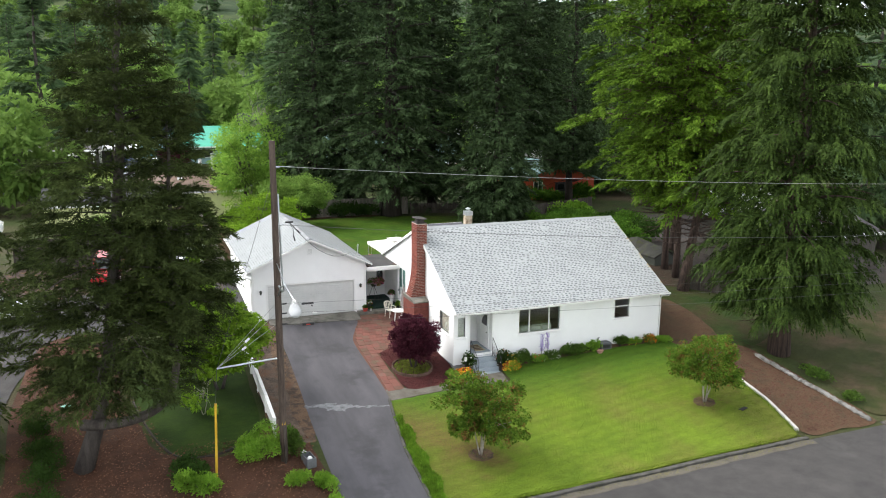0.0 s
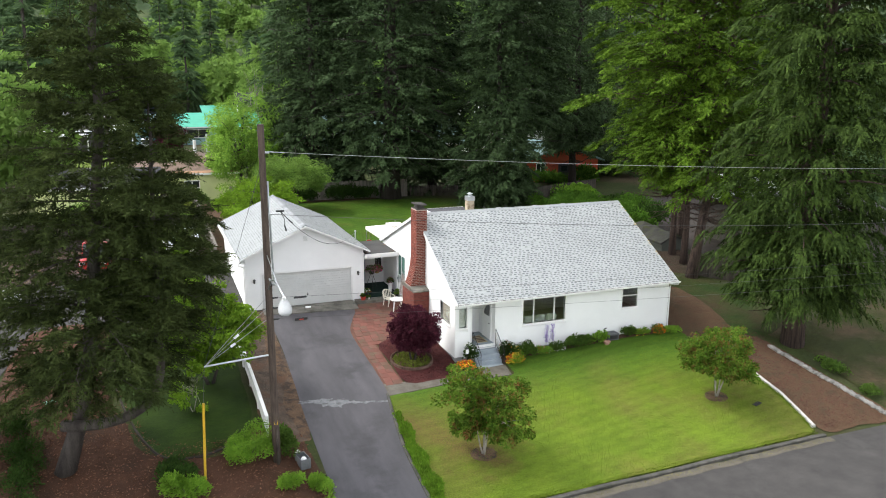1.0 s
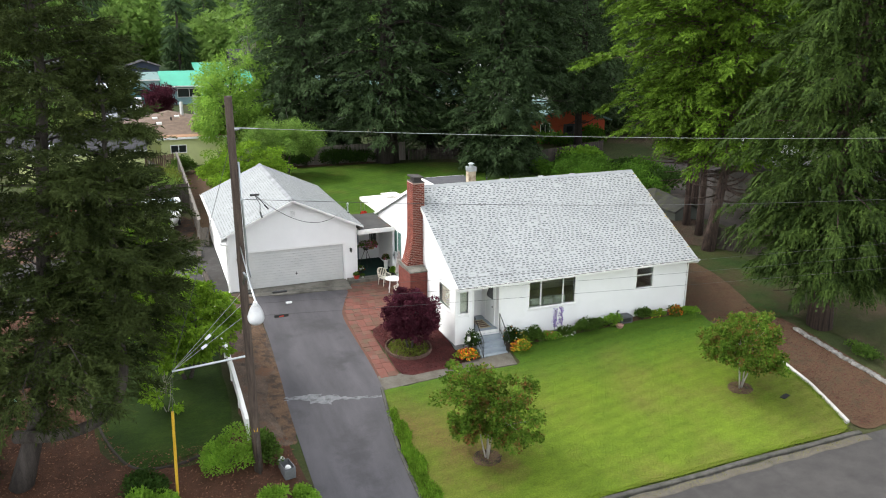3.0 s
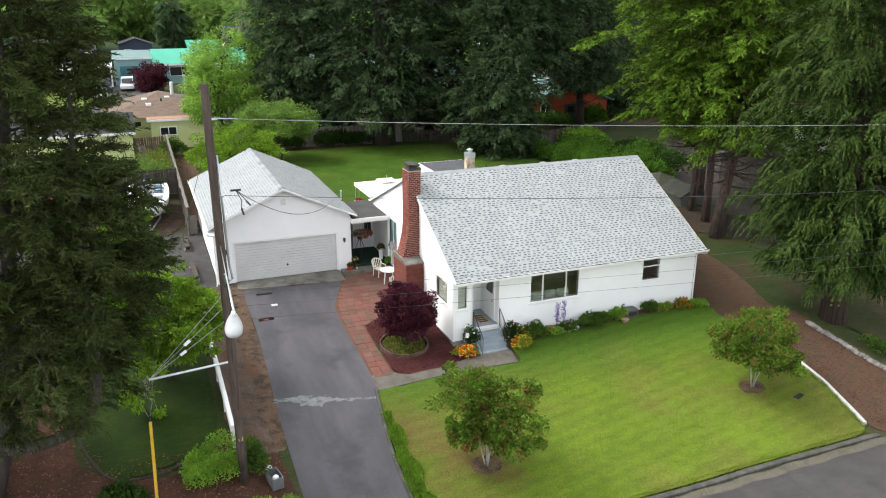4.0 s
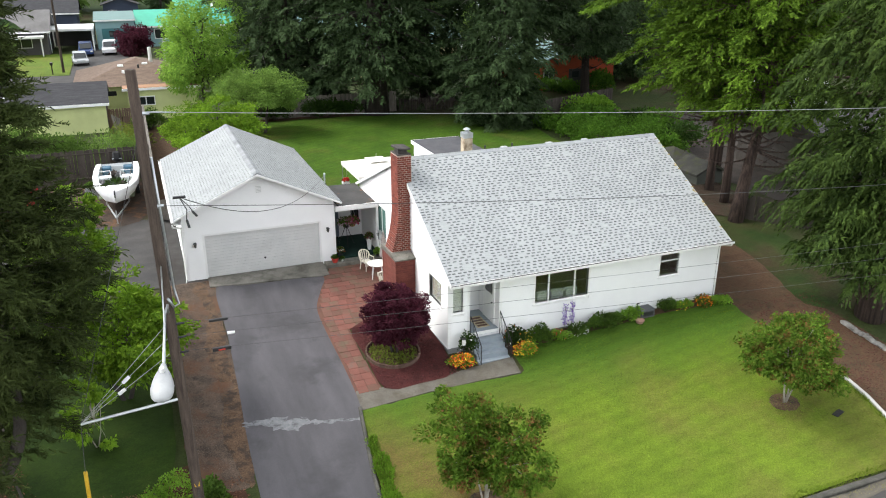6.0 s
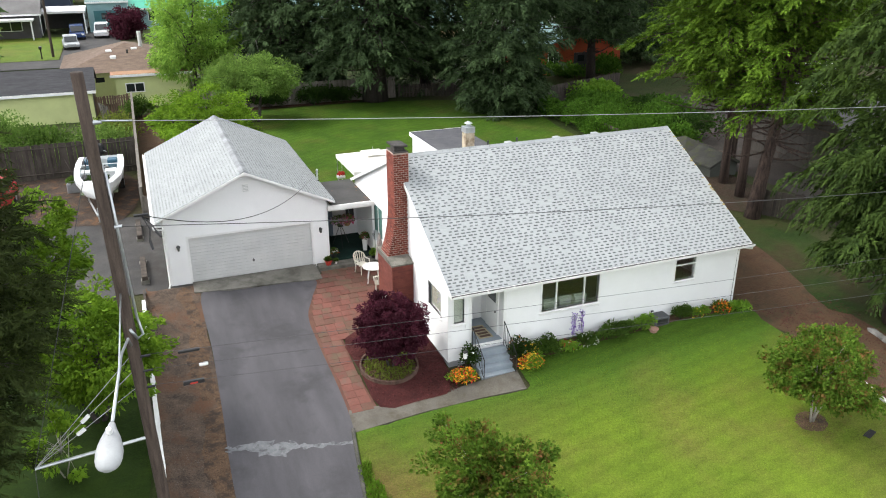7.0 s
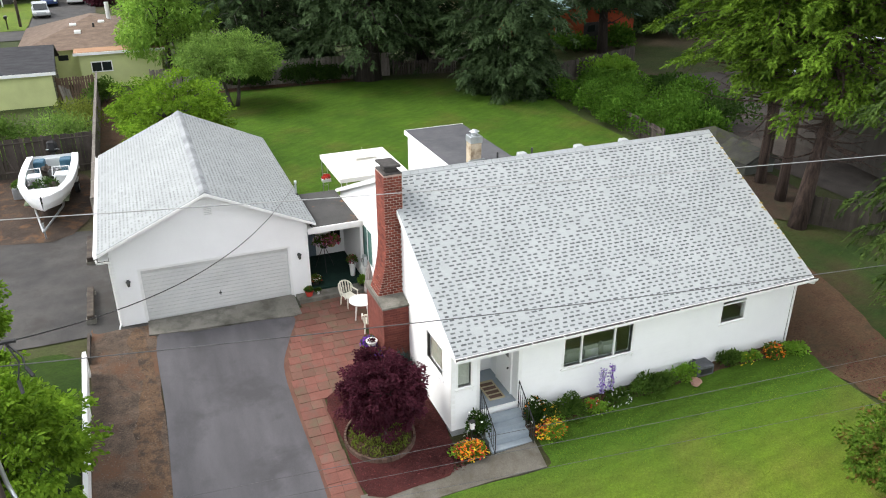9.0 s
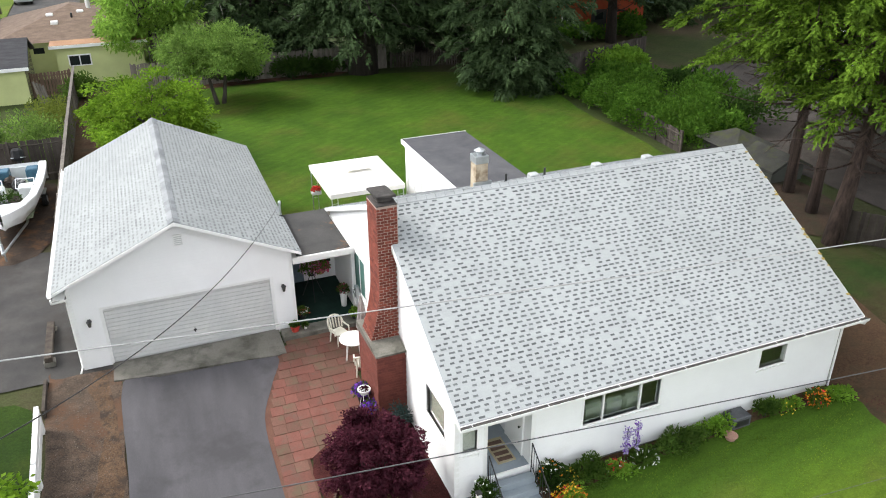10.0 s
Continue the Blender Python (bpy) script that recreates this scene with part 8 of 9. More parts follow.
# bushes in the bark bed and round the yard
YARD = [
    ("bush", "rounded bright green bush beside the pole", -11.43, -6.04, (0.95, 0.85, 1.25), L_BRIGHTSHRUB, 6500, (0.10, 0.05)),
    ("bush", "green bush behind the pole", -9.83, -5.77, (0.55, 0.6, 1.35), L_SHRUB, 2200, (0.12, 0.07)),
    ("bush", "small bright green bush in the bark", -10.13, -7.96, (0.5, 0.5, 0.65), L_BRIGHTSHRUB, 1600, (0.13, 0.05)),
    ("bush", "bright green bush in the bark bed", -13.77, -7.62, (0.85, 0.8, 0.95), L_BRIGHTSHRUB, 2800, (0.15, 0.07)),
    ("bush", "dark green bush in the bark bed", -14.31, -6.32, (0.75, 0.7, 0.8), L_DARKSHRUB, 2200, (0.13, 0.07)),
    ("hedge_bush", "clipped dark green hedge in the bark bed", -19.79, -1.69, (0.75, 1.0, 1.0), L_DARKSHRUB, 3200, (0.08, 0.05)),
    ("hedge_bush", "clipped dark green hedge in the bark bed", -19.63, -3.53, (0.78, 1.0, 1.0), L_DARKSHRUB, 3200, (0.08, 0.05)),
    ("hedge_bush", "clipped dark green hedge in the bark bed", -19.46, -5.38, (0.78, 1.0, 1.0), L_DARKSHRUB, 3200, (0.08, 0.05)),
    ("hedge_bush", "clipped dark green hedge in the bark bed", -19.28, -7.07, (0.78, 1.0, 1.0), L_DARKSHRUB, 3200, (0.08, 0.05)),
    ("bush", "dark leafy bush behind the pine trunk", -17.56, 2.09, (1.0, 0.9, 1.7), L_DARKSHRUB, 2600, (0.16, 0.08)),
    ("bush", "low green edging plants beside the driveway", -9.02, -7.69, (0.4, 0.9, 0.5), L_BRIGHTSHRUB, 1800, (0.11, 0.06)),
    ("bush", "low green edging plants beside the driveway", -8.96, -9.44, (0.4, 0.9, 0.5), L_BRIGHTSHRUB, 1800, (0.11, 0.06)),
    ("bush", "scrubby yellow-green growth behind the fence", -12, 31.5, (2.4, 2.4, 2.0), L_APPLE, 3200, (0.22, 0.08)),
    ("bush", "scrubby green growth behind the fence", -15.5, 32, (2.6, 2.4, 2.4), L_SHRUB, 3200, (0.24, 0.10)),
    ("bush", "scrubby green growth beside the yellow shed", -18.5, 34, (2.4, 2.6, 2.5), L_APPLE, 3200, (0.24, 0.10)),
    ("bush", "scrubby green growth behind the fence", -11.3, 36, (1.3, 2.4, 1.7), L_YELLOWGRASS, 2000, (0.22, 0.08)),
    ("bush", "green bush at the corner of the brown fence", -9.2, 41.5, (1.3, 1.2, 1.8), L_SHRUB, 2000, (0.2, 0.1)),
    ("ivy_hedge", "dark ivy growing along the back fence", 1.0, 41.6, (2.1, 0.7, 1.5), L_DARKSHRUB, 2400, (0.2, 0.13)),
    ("ivy_hedge", "dark ivy growing along the back fence", 4.6, 41.5, (2.1, 0.7, 1.7), L_DARKSHRUB, 2400, (0.2, 0.13)),
    ("ivy_hedge", "dark ivy growing along the back fence", 7.4, 41.5, (1.2, 0.6, 1.3), L_DARKSHRUB, 1600, (0.2, 0.13)),
    ("hedge_bush", "broad green hedge along the side fence", 21.9, 27.0, (1.7, 2.2, 2.08), L_HEDGE, 5800, (0.17, 0.11)),
    ("hedge_bush", "broad green hedge along the side fence", 22.4, 23.4, (1.9, 2.2, 2.32), L_HEDGE, 5800, (0.17, 0.11)),
    ("hedge_bush", "broad green hedge along the side fence", 23.3, 19.8, (2.0, 2.2, 2.32), L_HEDGE, 5800, (0.17, 0.11)),
    ("hedge_bush", "broad green hedge along the side fence", 21.4, 29.6, (1.3, 1.8, 1.68), L_HEDGE, 5200, (0.17, 0.11)),
    ("hedge_bush", "broad green hedge along the side fence", 21.7, 25.2, (1.5, 2.0, 1.84), L_HEDGE, 5200, (0.17, 0.11)),
    ("hedge_bush", "broad green hedge along the side fence", 22.3, 21.4, (1.6, 2.0, 1.92), L_HEDGE, 5200, (0.17, 0.11)),
    ("bush", "yellow-green weeds behind the boat fence", -12, 28.6, (1.3, 1.2, 1.2), L_SHRUB, 1600, (0.22, 0.11)),
    ("bush", "yellow-green weeds behind the boat fence", -14.6, 29.2, (1.5, 1.3, 1.4), L_APPLE, 1600, (0.22, 0.11)),
    ("bush", "yellow-green weeds behind the boat fence", -17.4, 29, (1.5, 1.3, 1.5), L_SHRUB, 1600, (0.22, 0.11)),
    ("bush", "yellow-green weeds behind the boat fence", -20.2, 30, (1.7, 1.4, 1.8), L_GREEN, 1600, (0.24, 0.12)),
    ("bush", "tall green shrub before the red house", 27.5, 44.2, (2.2, 1.6, 2.0), L_HEDGE, 1500, (0.34, 0.2)),
    ("bush", "tall green shrub before the red house", 31.5, 44.6, (2.2, 1.6, 1.7), L_HEDGE, 1500, (0.34, 0.2)),
    ("bush", "tall green shrub before the red house", 35.5, 44.2, (2.2, 1.6, 2.2), L_HEDGE, 1500, (0.34, 0.2)),
    ("bush", "dark shrub under the cedars", 24.8, 18.6, (1.7, 1.6, 2.2), L_HEDGE, 1900, (0.26, 0.15)),
    ("bush", "dark shrub under the cedars", 27.4, 20.4, (1.9, 1.7, 2.4), L_DARKSHRUB, 1900, (0.26, 0.15)),
    ("bush", "dark shrub under the cedars", 28.6, 25.0, (2.2, 1.9, 2.6), L_HEDGE, 1900, (0.28, 0.16)),
    ("bush", "tall green shrub behind the hedge", 25.6, 31.0, (2.2, 1.9, 1.4), L_HEDGE, 2600, (0.30, 0.18)),
    ("bush", "tall green shrub behind the hedge", 29.4, 35.5, (2.4, 1.6, 1.4), L_BRIGHTSHRUB, 2400, (0.30, 0.18)),
    ("bush", "dark shrub behind the hedge", 28.4, 29.0, (2.2, 2.0, 1.4), L_DARKSHRUB, 2200, (0.30, 0.18)),
    ("hedge_bush", "broad green hedge along the side fence", 25.1, 27.5, (2.2, 2.4, 2.24), L_HEDGE, 5200, (0.18, 0.12)),
    ("hedge_bush", "broad green hedge along the side fence", 25.5, 22.5, (2.2, 2.2, 2.24), L_HEDGE, 5600, (0.17, 0.11)),
    ("bush", "low plants beside the stone edging", 19.2, -6.6, (0.7, 0.9, 0.5), L_SHRUB, 900, (0.16, 0.08)),
    ("bush", "low plants beside the stone edging", 19.0, -9.0, (0.5, 0.6, 0.4), L_SHRUB, 600, (0.14, 0.07)),
    ("bush", "small plants in the side yard lawn edge", -16.19, 5.96, (0.7, 0.6, 0.7), L_SHRUB, 900, (0.14, 0.07)),
]
for k, (nm, lb, x, y, sz, lm, n, lf) in enumerate(YARD):
    shrub(nm, lb, "bush" if nm != "hedge_bush" else "hedge", on_land(x, y), sz, lm, 500 + k, n, lf)


# bare soil rings round the lawn maples
for x, y in ((-1.9, -7.7), (10.85, -7.2)):
    lay("soil_ring", rounded_line([(x + 0.58 * math.cos(a), y + 0.5 * math.sin(a)) for a in np.linspace(0, 6.28, 9, endpoint=False)], True, 4, 0.03), 0.042, M_NEEDLES, "bare soil ring round the small maple", "soil", 0.3)


def tufts(name, label, n, xs, ys, h, material, seed, keep=None):
    r = rng(seed)
    p = np.stack([r.uniform(*xs, n), r.uniform(*ys, n), np.zeros(n)], 1)
    if keep is not None:
        p = p[keep(p[:, 0], p[:, 1])]
    p[:, 2] = g(p[:, 0], p[:, 1]) + 0.02
    q = sprays(p, r.normal(0, 0.35, (len(p), 3)) + np.array([0, 0, 1]), h, h * 0.28, r, 0.0)
    tagged(new(name, quads_of(name, q, material)), label, "grass", kind="stuff")


L_WEED = leafy("edge_weeds", (0.075, 0.165, 0.014), (0.20, 0.34, 0.034), patch_scale=2.2)
L_GRASS = leafy("grass_blades", (0.105, 0.165, 0.016), (0.18, 0.25, 0.030), patch_scale=0.5)
tufts("lawn_edge_grass", "taller grass blades along the driveway edging", 9000, (-5.35, -4.2), (-11.0, -3.8), 0.17, L_WEED, 601, lambda x, y: (x > np.interp(y, (-11, -7.6, -4.2, -2.6), (-5.22, -5.0, -4.68, -4.4)) + 0.06 * np.sin(y * 5.1)) & (x < np.interp(y, (-11, -7.6, -4.2, -2.6), (-4.55, -4.35, -4.25, -4.2)) + 0.12 * np.sin(y * 3.3)))
tufts("lawn_edge_grass", "ragged grass blades along the street kerb", 3600, (-5, 13.4), (-11.12, -10.85), 0.07, L_GRASS, 602)
tufts("lawn_edge_grass", "ragged grass blades along the white edging", 2000, (13.0, 14.3), (-10.8, -5.5), 0.12, L_GRASS, 603, lambda x, y: np.abs(x - np.interp(y, (-10.6, -9.0, -7.4, -5.9), (13.5, 13.85, 14.12, 14.25))) < 0.13)
L_DRYGRASS = leafy("dry_grass_blades", (0.16, 0.16, 0.05), (0.26, 0.23, 0.09), patch_scale=0.5)
tufts("verge_grass", "dry grass tufts at the road edge", 1400, (-4.5, 13.6), (-11.75, -11.45), 0.07, L_DRYGRASS, 604)
tufts("lawn_grass", "short mown blades of the front lawn", 34000, (-4.9, 14.0), (-10.9, -1.0), 0.055, L_GRASS, 605, lambda x, y: (x > -4.2 - 0.09 * (-y)) & (x < 13.4) & ~((x < 2.6) & (y > -2.5)))


# chips of bark and gravel
def chips(name, label, n, outline_fn, size, material, seed, xs, ys):
    r = rng(seed)
    p = np.stack([r.uniform(*xs, n), r.uniform(*ys, n), np.zeros(n)], 1)
    p = p[outline_fn(p[:, 0], p[:, 1])]
    p[:, 2] = g(p[:, 0], p[:, 1]) + 0.03 + r.uniform(0, 0.03, len(p))
    d = r.normal(0, 1, (len(p), 3))
    d[:, 2] *= 0.25
    tagged(new(name, quads_of(name, sprays(p, d, size, size * 0.5, r, 0.0), material)), label, "mulch", kind="stuff")


M_CHIP = surf("bark_chips", (0.095, 0.046, 0.027), (0.185, 0.098, 0.06), 3, 30, 1.0, 0.2, islands=0.5)
M_CHIPD = surf("dark_bark_chips", (0.05, 0.014, 0.014), (0.11, 0.03, 0.03), 3, 30, 1.0, 0.2, islands=0.5)
M_PEBBLE = surf("pebbles", (0.075, 0.058, 0.045), (0.15, 0.125, 0.105), 3, 30, 1.0, 0.2, islands=0.5)
chips("bark_chips", "loose reddish bark chips under the pine", 15000, lambda x, y: ~((x > np.interp(y, (-4.4, -3, -0.5, 3), (-14.5, -15.1, -15.8, -16.3))) & (y > -4.3)), 0.10, M_CHIP, 611, (-20.9, -8.9), (-10.8, 8.5))
chips("bark_chips", "loose dark red mulch chips beside the house", 9000, lambda x, y: (x - RC[0]) ** 2 + (y - RC[1]) ** 2 > 1.5, 0.07, M_CHIPD, 612, (-3.15, -0.08), (-1.4, 3.0))
chips("pebbles", "loose pebbles on the gravel strip", 4600, lambda x, y: x < -8.5, 0.045, M_PEBBLE, 613, (-10.15, -8.4), (-4.0, 8.7))
chips("path_chips", "loose bark on the dirt path", 5000, lambda x, y: x > np.interp(y, (-11, -8.6, -6, -3.5, -1), (13.95, 14.25, 14.6, 14.3, 13.9)), 0.06, M_CHIPD, 614, (13.8, 18.2), (-10.9, -1.0))

# the garage stands slightly askew
garage.matrix_basis = Matrix.Translation((GRX1, GRY0, 0)) @ Matrix.Rotation(radians(-0.6), 4, "Z") @ Matrix.Translation((-GRX1, -GRY0, 0))

# ---- neighbouring buildings, cars, boat and distance ----
def paint(name, c, rough=0.6, vary=0.06):
    return surf(name, tuple(v * 0.9 for v in c), tuple(min(v * 1.08, 0.9) for v in c), 0.7, 30, rough, 0.08, vary=vary)


M_YELLOWWALL = paint("pale_yellow_siding", (0.56, 0.60, 0.28))
M_TEALWALL = paint("pale_teal_siding", (0.22, 0.36, 0.37))
M_TEALROOF = paint("green_metal_roof", (0.04, 0.34, 0.22), 0.4)
M_NAVY = paint("navy_siding", (0.035, 0.045, 0.075))
M_DARKROOF = surf("dark_shingle_roof", (0.028, 0.028, 0.031), (0.052, 0.052, 0.055), 0.9, 12, 0.9, 0.5, vary=0.4, stretch=(1.2, 1, 14))
M_BROWNROOF = surf("brown_shingle_roof", (0.115, 0.080, 0.058), (0.185, 0.132, 0.098), 1.6, 14, 0.9, 0.4, stretch=(1, 1, 5))
M_TANROOF = surf("tan_felt_roof", (0.28, 0.155, 0.085), (0.35, 0.205, 0.12), 0.7, 20, 0.9, 0.3)
M_REDWALL = paint("red_siding", (0.36, 0.062, 0.02))
M_GREYWALL = paint("grey_siding", (0.085, 0.078, 0.08))
M_PALEROOF = surf("pale_metal_roof", (0.48, 0.49, 0.49), (0.60, 0.61, 0.61), 0.7, 20, 0.5, 0.2)
M_MOSSROOF = surf("mossy_shed_roof", (0.030, 0.031, 0.028), (0.056, 0.055, 0.047), 1.2, 20, 0.95, 0.5, stain=(0.055, 0.062, 0.018), stain_at=(0.5, 0.7), stain_scale=1.5)
M_WHITEWALL = paint("white_building", (0.70, 0.70, 0.68))
M_TEALFADE = paint("faded_teal_roof", (0.12, 0.20, 0.185), 0.7)
M_CREAM = paint("cream_siding", (0.55, 0.50, 0.30))


def simple_house(name, label, x0, x1, y0, y1, base, wall, rise, m_wall, m_roof, ridge="x", over=0.4, windows=(), doors=(), chimney_at=None, category="house", trim=None):
    """A building with walls, eaves, a gabled or hipped roof, and openings on the side that faces the street of the main house."""
    ob = thing(name, label, category)
    trim = trim or M_TRIM
    part("wall", boxed(x0, x1, y0, y1, base - 0.5, base + wall), m_wall, ob)
    bm = bmesh.new()
    a, b, c, d, z = x0 - over, x1 + over, y0 - over, y1 + over, base + wall
    if ridge == "x":
        ym = (c + d) / 2
        prism(bm, [(c, z), (ym, z + rise), (d, z), (d, z - 0.15), (ym, z + rise - 0.15), (c, z - 0.15)], "x", a, b)
        part("gable", prism(bmesh.new(), [(y0, z), (ym, z + rise - 0.2), (y1, z)], "x", x0 + 0.01, x1 - 0.01), m_wall, ob)
    elif ridge == "y":
        xm = (a + b) / 2
        prism(bm, [(a, z), (xm, z + rise), (b, z), (b, z - 0.15), (xm, z + rise - 0.15), (a, z - 0.15)], "y", c, d)
        part("gable", prism(bmesh.new(), [(x0, z), (xm, z + rise - 0.2), (x1, z)], "y", y0 + 0.01, y1 - 0.01), m_wall, ob)
    elif ridge == "shed":
        prism(bm, [(c, z), (d, z + rise), (d, z + rise - 0.15), (c, z - 0.15)], "x", a, b)
    else:
        k = min(b - a, d - c) / 2
        low = [bm.verts.new(v) for v in ((a, c, z), (b, c, z), (b, d, z), (a, d, z))]
        if b - a >= d - c:
            top = [bm.verts.new((a + k, (c + d) / 2, z + rise)), bm.verts.new((b - k, (c + d) / 2, z + rise))]
            for f in ((low[0], low[1], top[1], top[0]), (low[2], low[3], top[0], top[1]), (low[1], low[2], top[1]), (low[3], low[0], top[0])):
                bm.faces.new(f)
        else:
            top = [bm.verts.new(((a + b) / 2, c + k, z + rise)), bm.verts.new(((a + b) / 2, d - k, z + rise))]
            for f in ((low[0], low[1], top[0]), (low[1], low[2], top[1], top[0]), (low[2], low[3], top[1]), (low[3], low[0], top[0], top[1])):
                bm.faces.new(f)
        bm.faces.new(low[::-1])
    part("roof", bm, m_roof, ob)
    if ridge in ("x", "shed"):
        part("fascia", boxed(a, b, c - 0.04, c - 0.002, z - 0.2, z + 0.01), trim, ob)
    for wx, ww, wz, wh in windows:
        win = part("window", boxed(wx - 0.08, wx + ww + 0.08, y0 - 0.06, y0 - 0.002, base + wz - 0.08, base + wz + wh + 0.08), trim, ob)
        part("pane", boxed(wx, wx + ww, y0 - 0.075, y0 - 0.062, base + wz, base + wz + wh), M_GLASS, win)
        part("mullion", boxed(wx + ww / 2 - 0.03, wx + ww / 2 + 0.03, y0 - 0.09, y0 - 0.076, base + wz, base + wz + wh), trim, win)
    for dx, dw, dh, m in doors:
        dr = part("door", boxed(dx, dx + dw, y0 - 0.06, y0 - 0.002, base, base + dh), m, ob)
        part("door_pane", boxed(dx + dw * 0.25, dx + dw * 0.75, y0 - 0.07, y0 - 0.062, base + dh * 0.6, base + dh * 0.88), M_GLASS, dr)
    return ob


def zat(x, y):
    return float(g(x, y))


shed = simple_house("yellow_shed", "pale yellow shed with a black shingle roof", -23.0, -12.4, 41.9, 47.9, 1.35, 2.35, 1.3, M_YELLOWWALL, M_DARKROOF, "x", 0.3, category="shed")
part("skylight", boxed(-20.2, -19.5, 42.9, 43.5, 4.05, 4.35, None, 0.05), M_WHITEPLASTIC, shed, "small white roof light")
for k in range(9):
    part("batten", boxed(-12.39, -12.36, 42.1 + k * 0.62, 42.16 + k * 0.62, 1.3, 3.6), M_FENCEWOOD, shed)
ladder = thing("wood_stack", "grey leaning boards beside the shed", "boards", on_land(-11.6, 41.4))
for k in range(4):
    part("board", boxed(-0.3 + 0.17 * k, -0.17 + 0.17 * k, -0.03, 0.03, 0.0, 1.5 - 0.12 * k, pose(0, 0, 0, -20, 0, 30)), M_FENCEWOOD, ladder)
yellow = simple_house("yellow_house", "pale yellow house with a brown hipped roof", -14.4, -4.6, 48.2, 59.0, 1.3, 2.75, 1.75, M_YELLOWWALL, M_BROWNROOF, "hip", 0.6)
part("annexe", boxed(-10.7, -4.9, 46.2, 48.19, 1.0, 3.88), M_YELLOWWALL, yellow, "pale yellow rear annexe")
part("annexe_roof", boxed(-11.0, -4.6, 45.9, 48.6, 3.90, 4.10), M_TANROOF, yellow, "tan felt roof")
part("chimney", rodded((-8.2, 53.2, 5.2), (-8.2, 53.2, 6.7), 0.17, sides=12), M_WHITEWALL, yellow, "white flue pipe")
part("fascia", boxed(-11.05, -4.55, 45.85, 45.898, 3.88, 4.08), M_TRIM, yellow)
aw = part("window", boxed(-9.95, -8.45, 46.13, 46.198, 2.55, 3.35), M_TRIM, yellow)
part("pane", boxed(-9.87, -9.24, 46.11, 46.128, 2.63, 3.27), M_GLASS, aw)
part("pane", boxed(-9.16, -8.53, 46.11, 46.128, 2.63, 3.27), M_GLASS, aw)
part("pane", boxed(-12.2, -11.5, 48.14, 48.199, 3.2, 3.6), M_GLASS, yellow)
for x, y, z in ((-10.9, 51.6, 5.28), (-8.8, 51.9, 5.36), (-10.6, 50.3, 4.93)):
    part("roof_vent", boxed(x - 0.25, x + 0.25, y - 0.25, y + 0.25, z - 0.3, z + 0.12, None, 0.04), M_WHITEPLASTIC, yellow)
part("vent_pipe", rodded((-9.4, 51.0, 4.6), (-9.4, 51.0, 5.45), 0.08), M_BLACK, yellow)
part("flue_pipe", rodded((-6.7, 55.0, 5.2), (-6.7, 55.0, 7.2), 0.18), M_STEEL, yellow)

# across the far street
teal = simple_house("teal_house", "pale teal house with a bright green metal roof", -7.5, 6.5, 104.0, 114.0, zat(0, 104), 3.0, 2.1, M_TEALWALL, M_TEALROOF, "x", 0.5, [(-5.4, 3.6, 1.2, 1.3), (4.0, 1.2, 1.2, 1.2)], [(1.6, 1.2, 2.5, M_WHITEWALL)])
simple_house("teal_garage", "teal garage with a flat front", -13.6, -8.2, 102.0, 112.0, zat(-10, 102), 4.2, 0.6, M_TEALWALL, M_TEALFADE, "shed", 0.2, [], [(-12.8, 3.9, 3.0, paint("dark_teal_door", (0.05, 0.16, 0.17)))], category="garage")
carport = thing("carport", "white-roofed carport beside the teal garage", "carport")
part("roof", boxed(-20.0, -13.9, 101.0, 110.0, 4.3, 4.6), M_WHITEWALL, carport)
for x in (-19.8, -14.1):
    for y in (101.2, 109.5):
        part("post", boxed(x - 0.1, x + 0.1, y - 0.1, y + 0.1, 1.0, 4.3), M_TRIM, carport)
part("back_wall", boxed(-20.0, -13.9, 109.8, 110.0, 1.0, 4.3), M_GREYWALL, carport)
grey = simple_house("grey_house", "dark brick house with a grey roof and white porch", -36.0, -19.8, 98.0, 108.0, zat(-28, 98), 3.2, 2.6, M_GREYWALL, surf("grey_far_roof", (0.12, 0.115, 0.11), (0.18, 0.175, 0.17), 0.5, 12, 0.9, 0.3), "x", 0.5, [(-24.5, 2.6, 1.1, 1.4), (-33.0, 3.0, 1.1, 1.3)], [(-28.6, 1.2, 2.3, M_WHITEWALL)])
part("porch_roof", boxed(-30.5, -20.2, 95.5, 98.0, 3.9, 4.15), M_WHITEWALL, grey, "white porch roof")
for x in (-30.2, -25.3, -20.5):
    part("porch_post", boxed(x - 0.08, x + 0.08, 95.6, 95.76, 1.2, 3.9), M_TRIM, grey)
simple_house("navy_shed", "tall navy blue building with a white door", -12.6, -6.4, 140.0, 147.0, 1.7, 3.9, 1.2, M_NAVY, M_DARKROOF, "y", 0.4, [(-11.6, 1.2, 1.6, 1.3)], [(-9.2, 1.6, 2.5, M_WHITEWALL)], category="shed")
simple_house("navy_house", "long navy house with a dark roof", -40.0, -17.0, 132.0, 142.0, 1.6, 3.2, 2.6, M_NAVY, M_DARKROOF, "x", 0.5, [(-36.0, 2.0, 1.0, 1.2), (-28.0, 2.0, 1.0, 1.2)])
simple_house("teal_shed", "small turquoise shed with a green roof", 0.5, 8.0, 136.0, 142.0, 1.6, 3.2, 1.4, paint("turquoise_siding", (0.08, 0.30, 0.30)), M_TEALROOF, "shed", 0.4, [(1.5, 1.6, 1.2, 1.3), (4.4, 1.6, 1.2, 1.3)], category="shed")
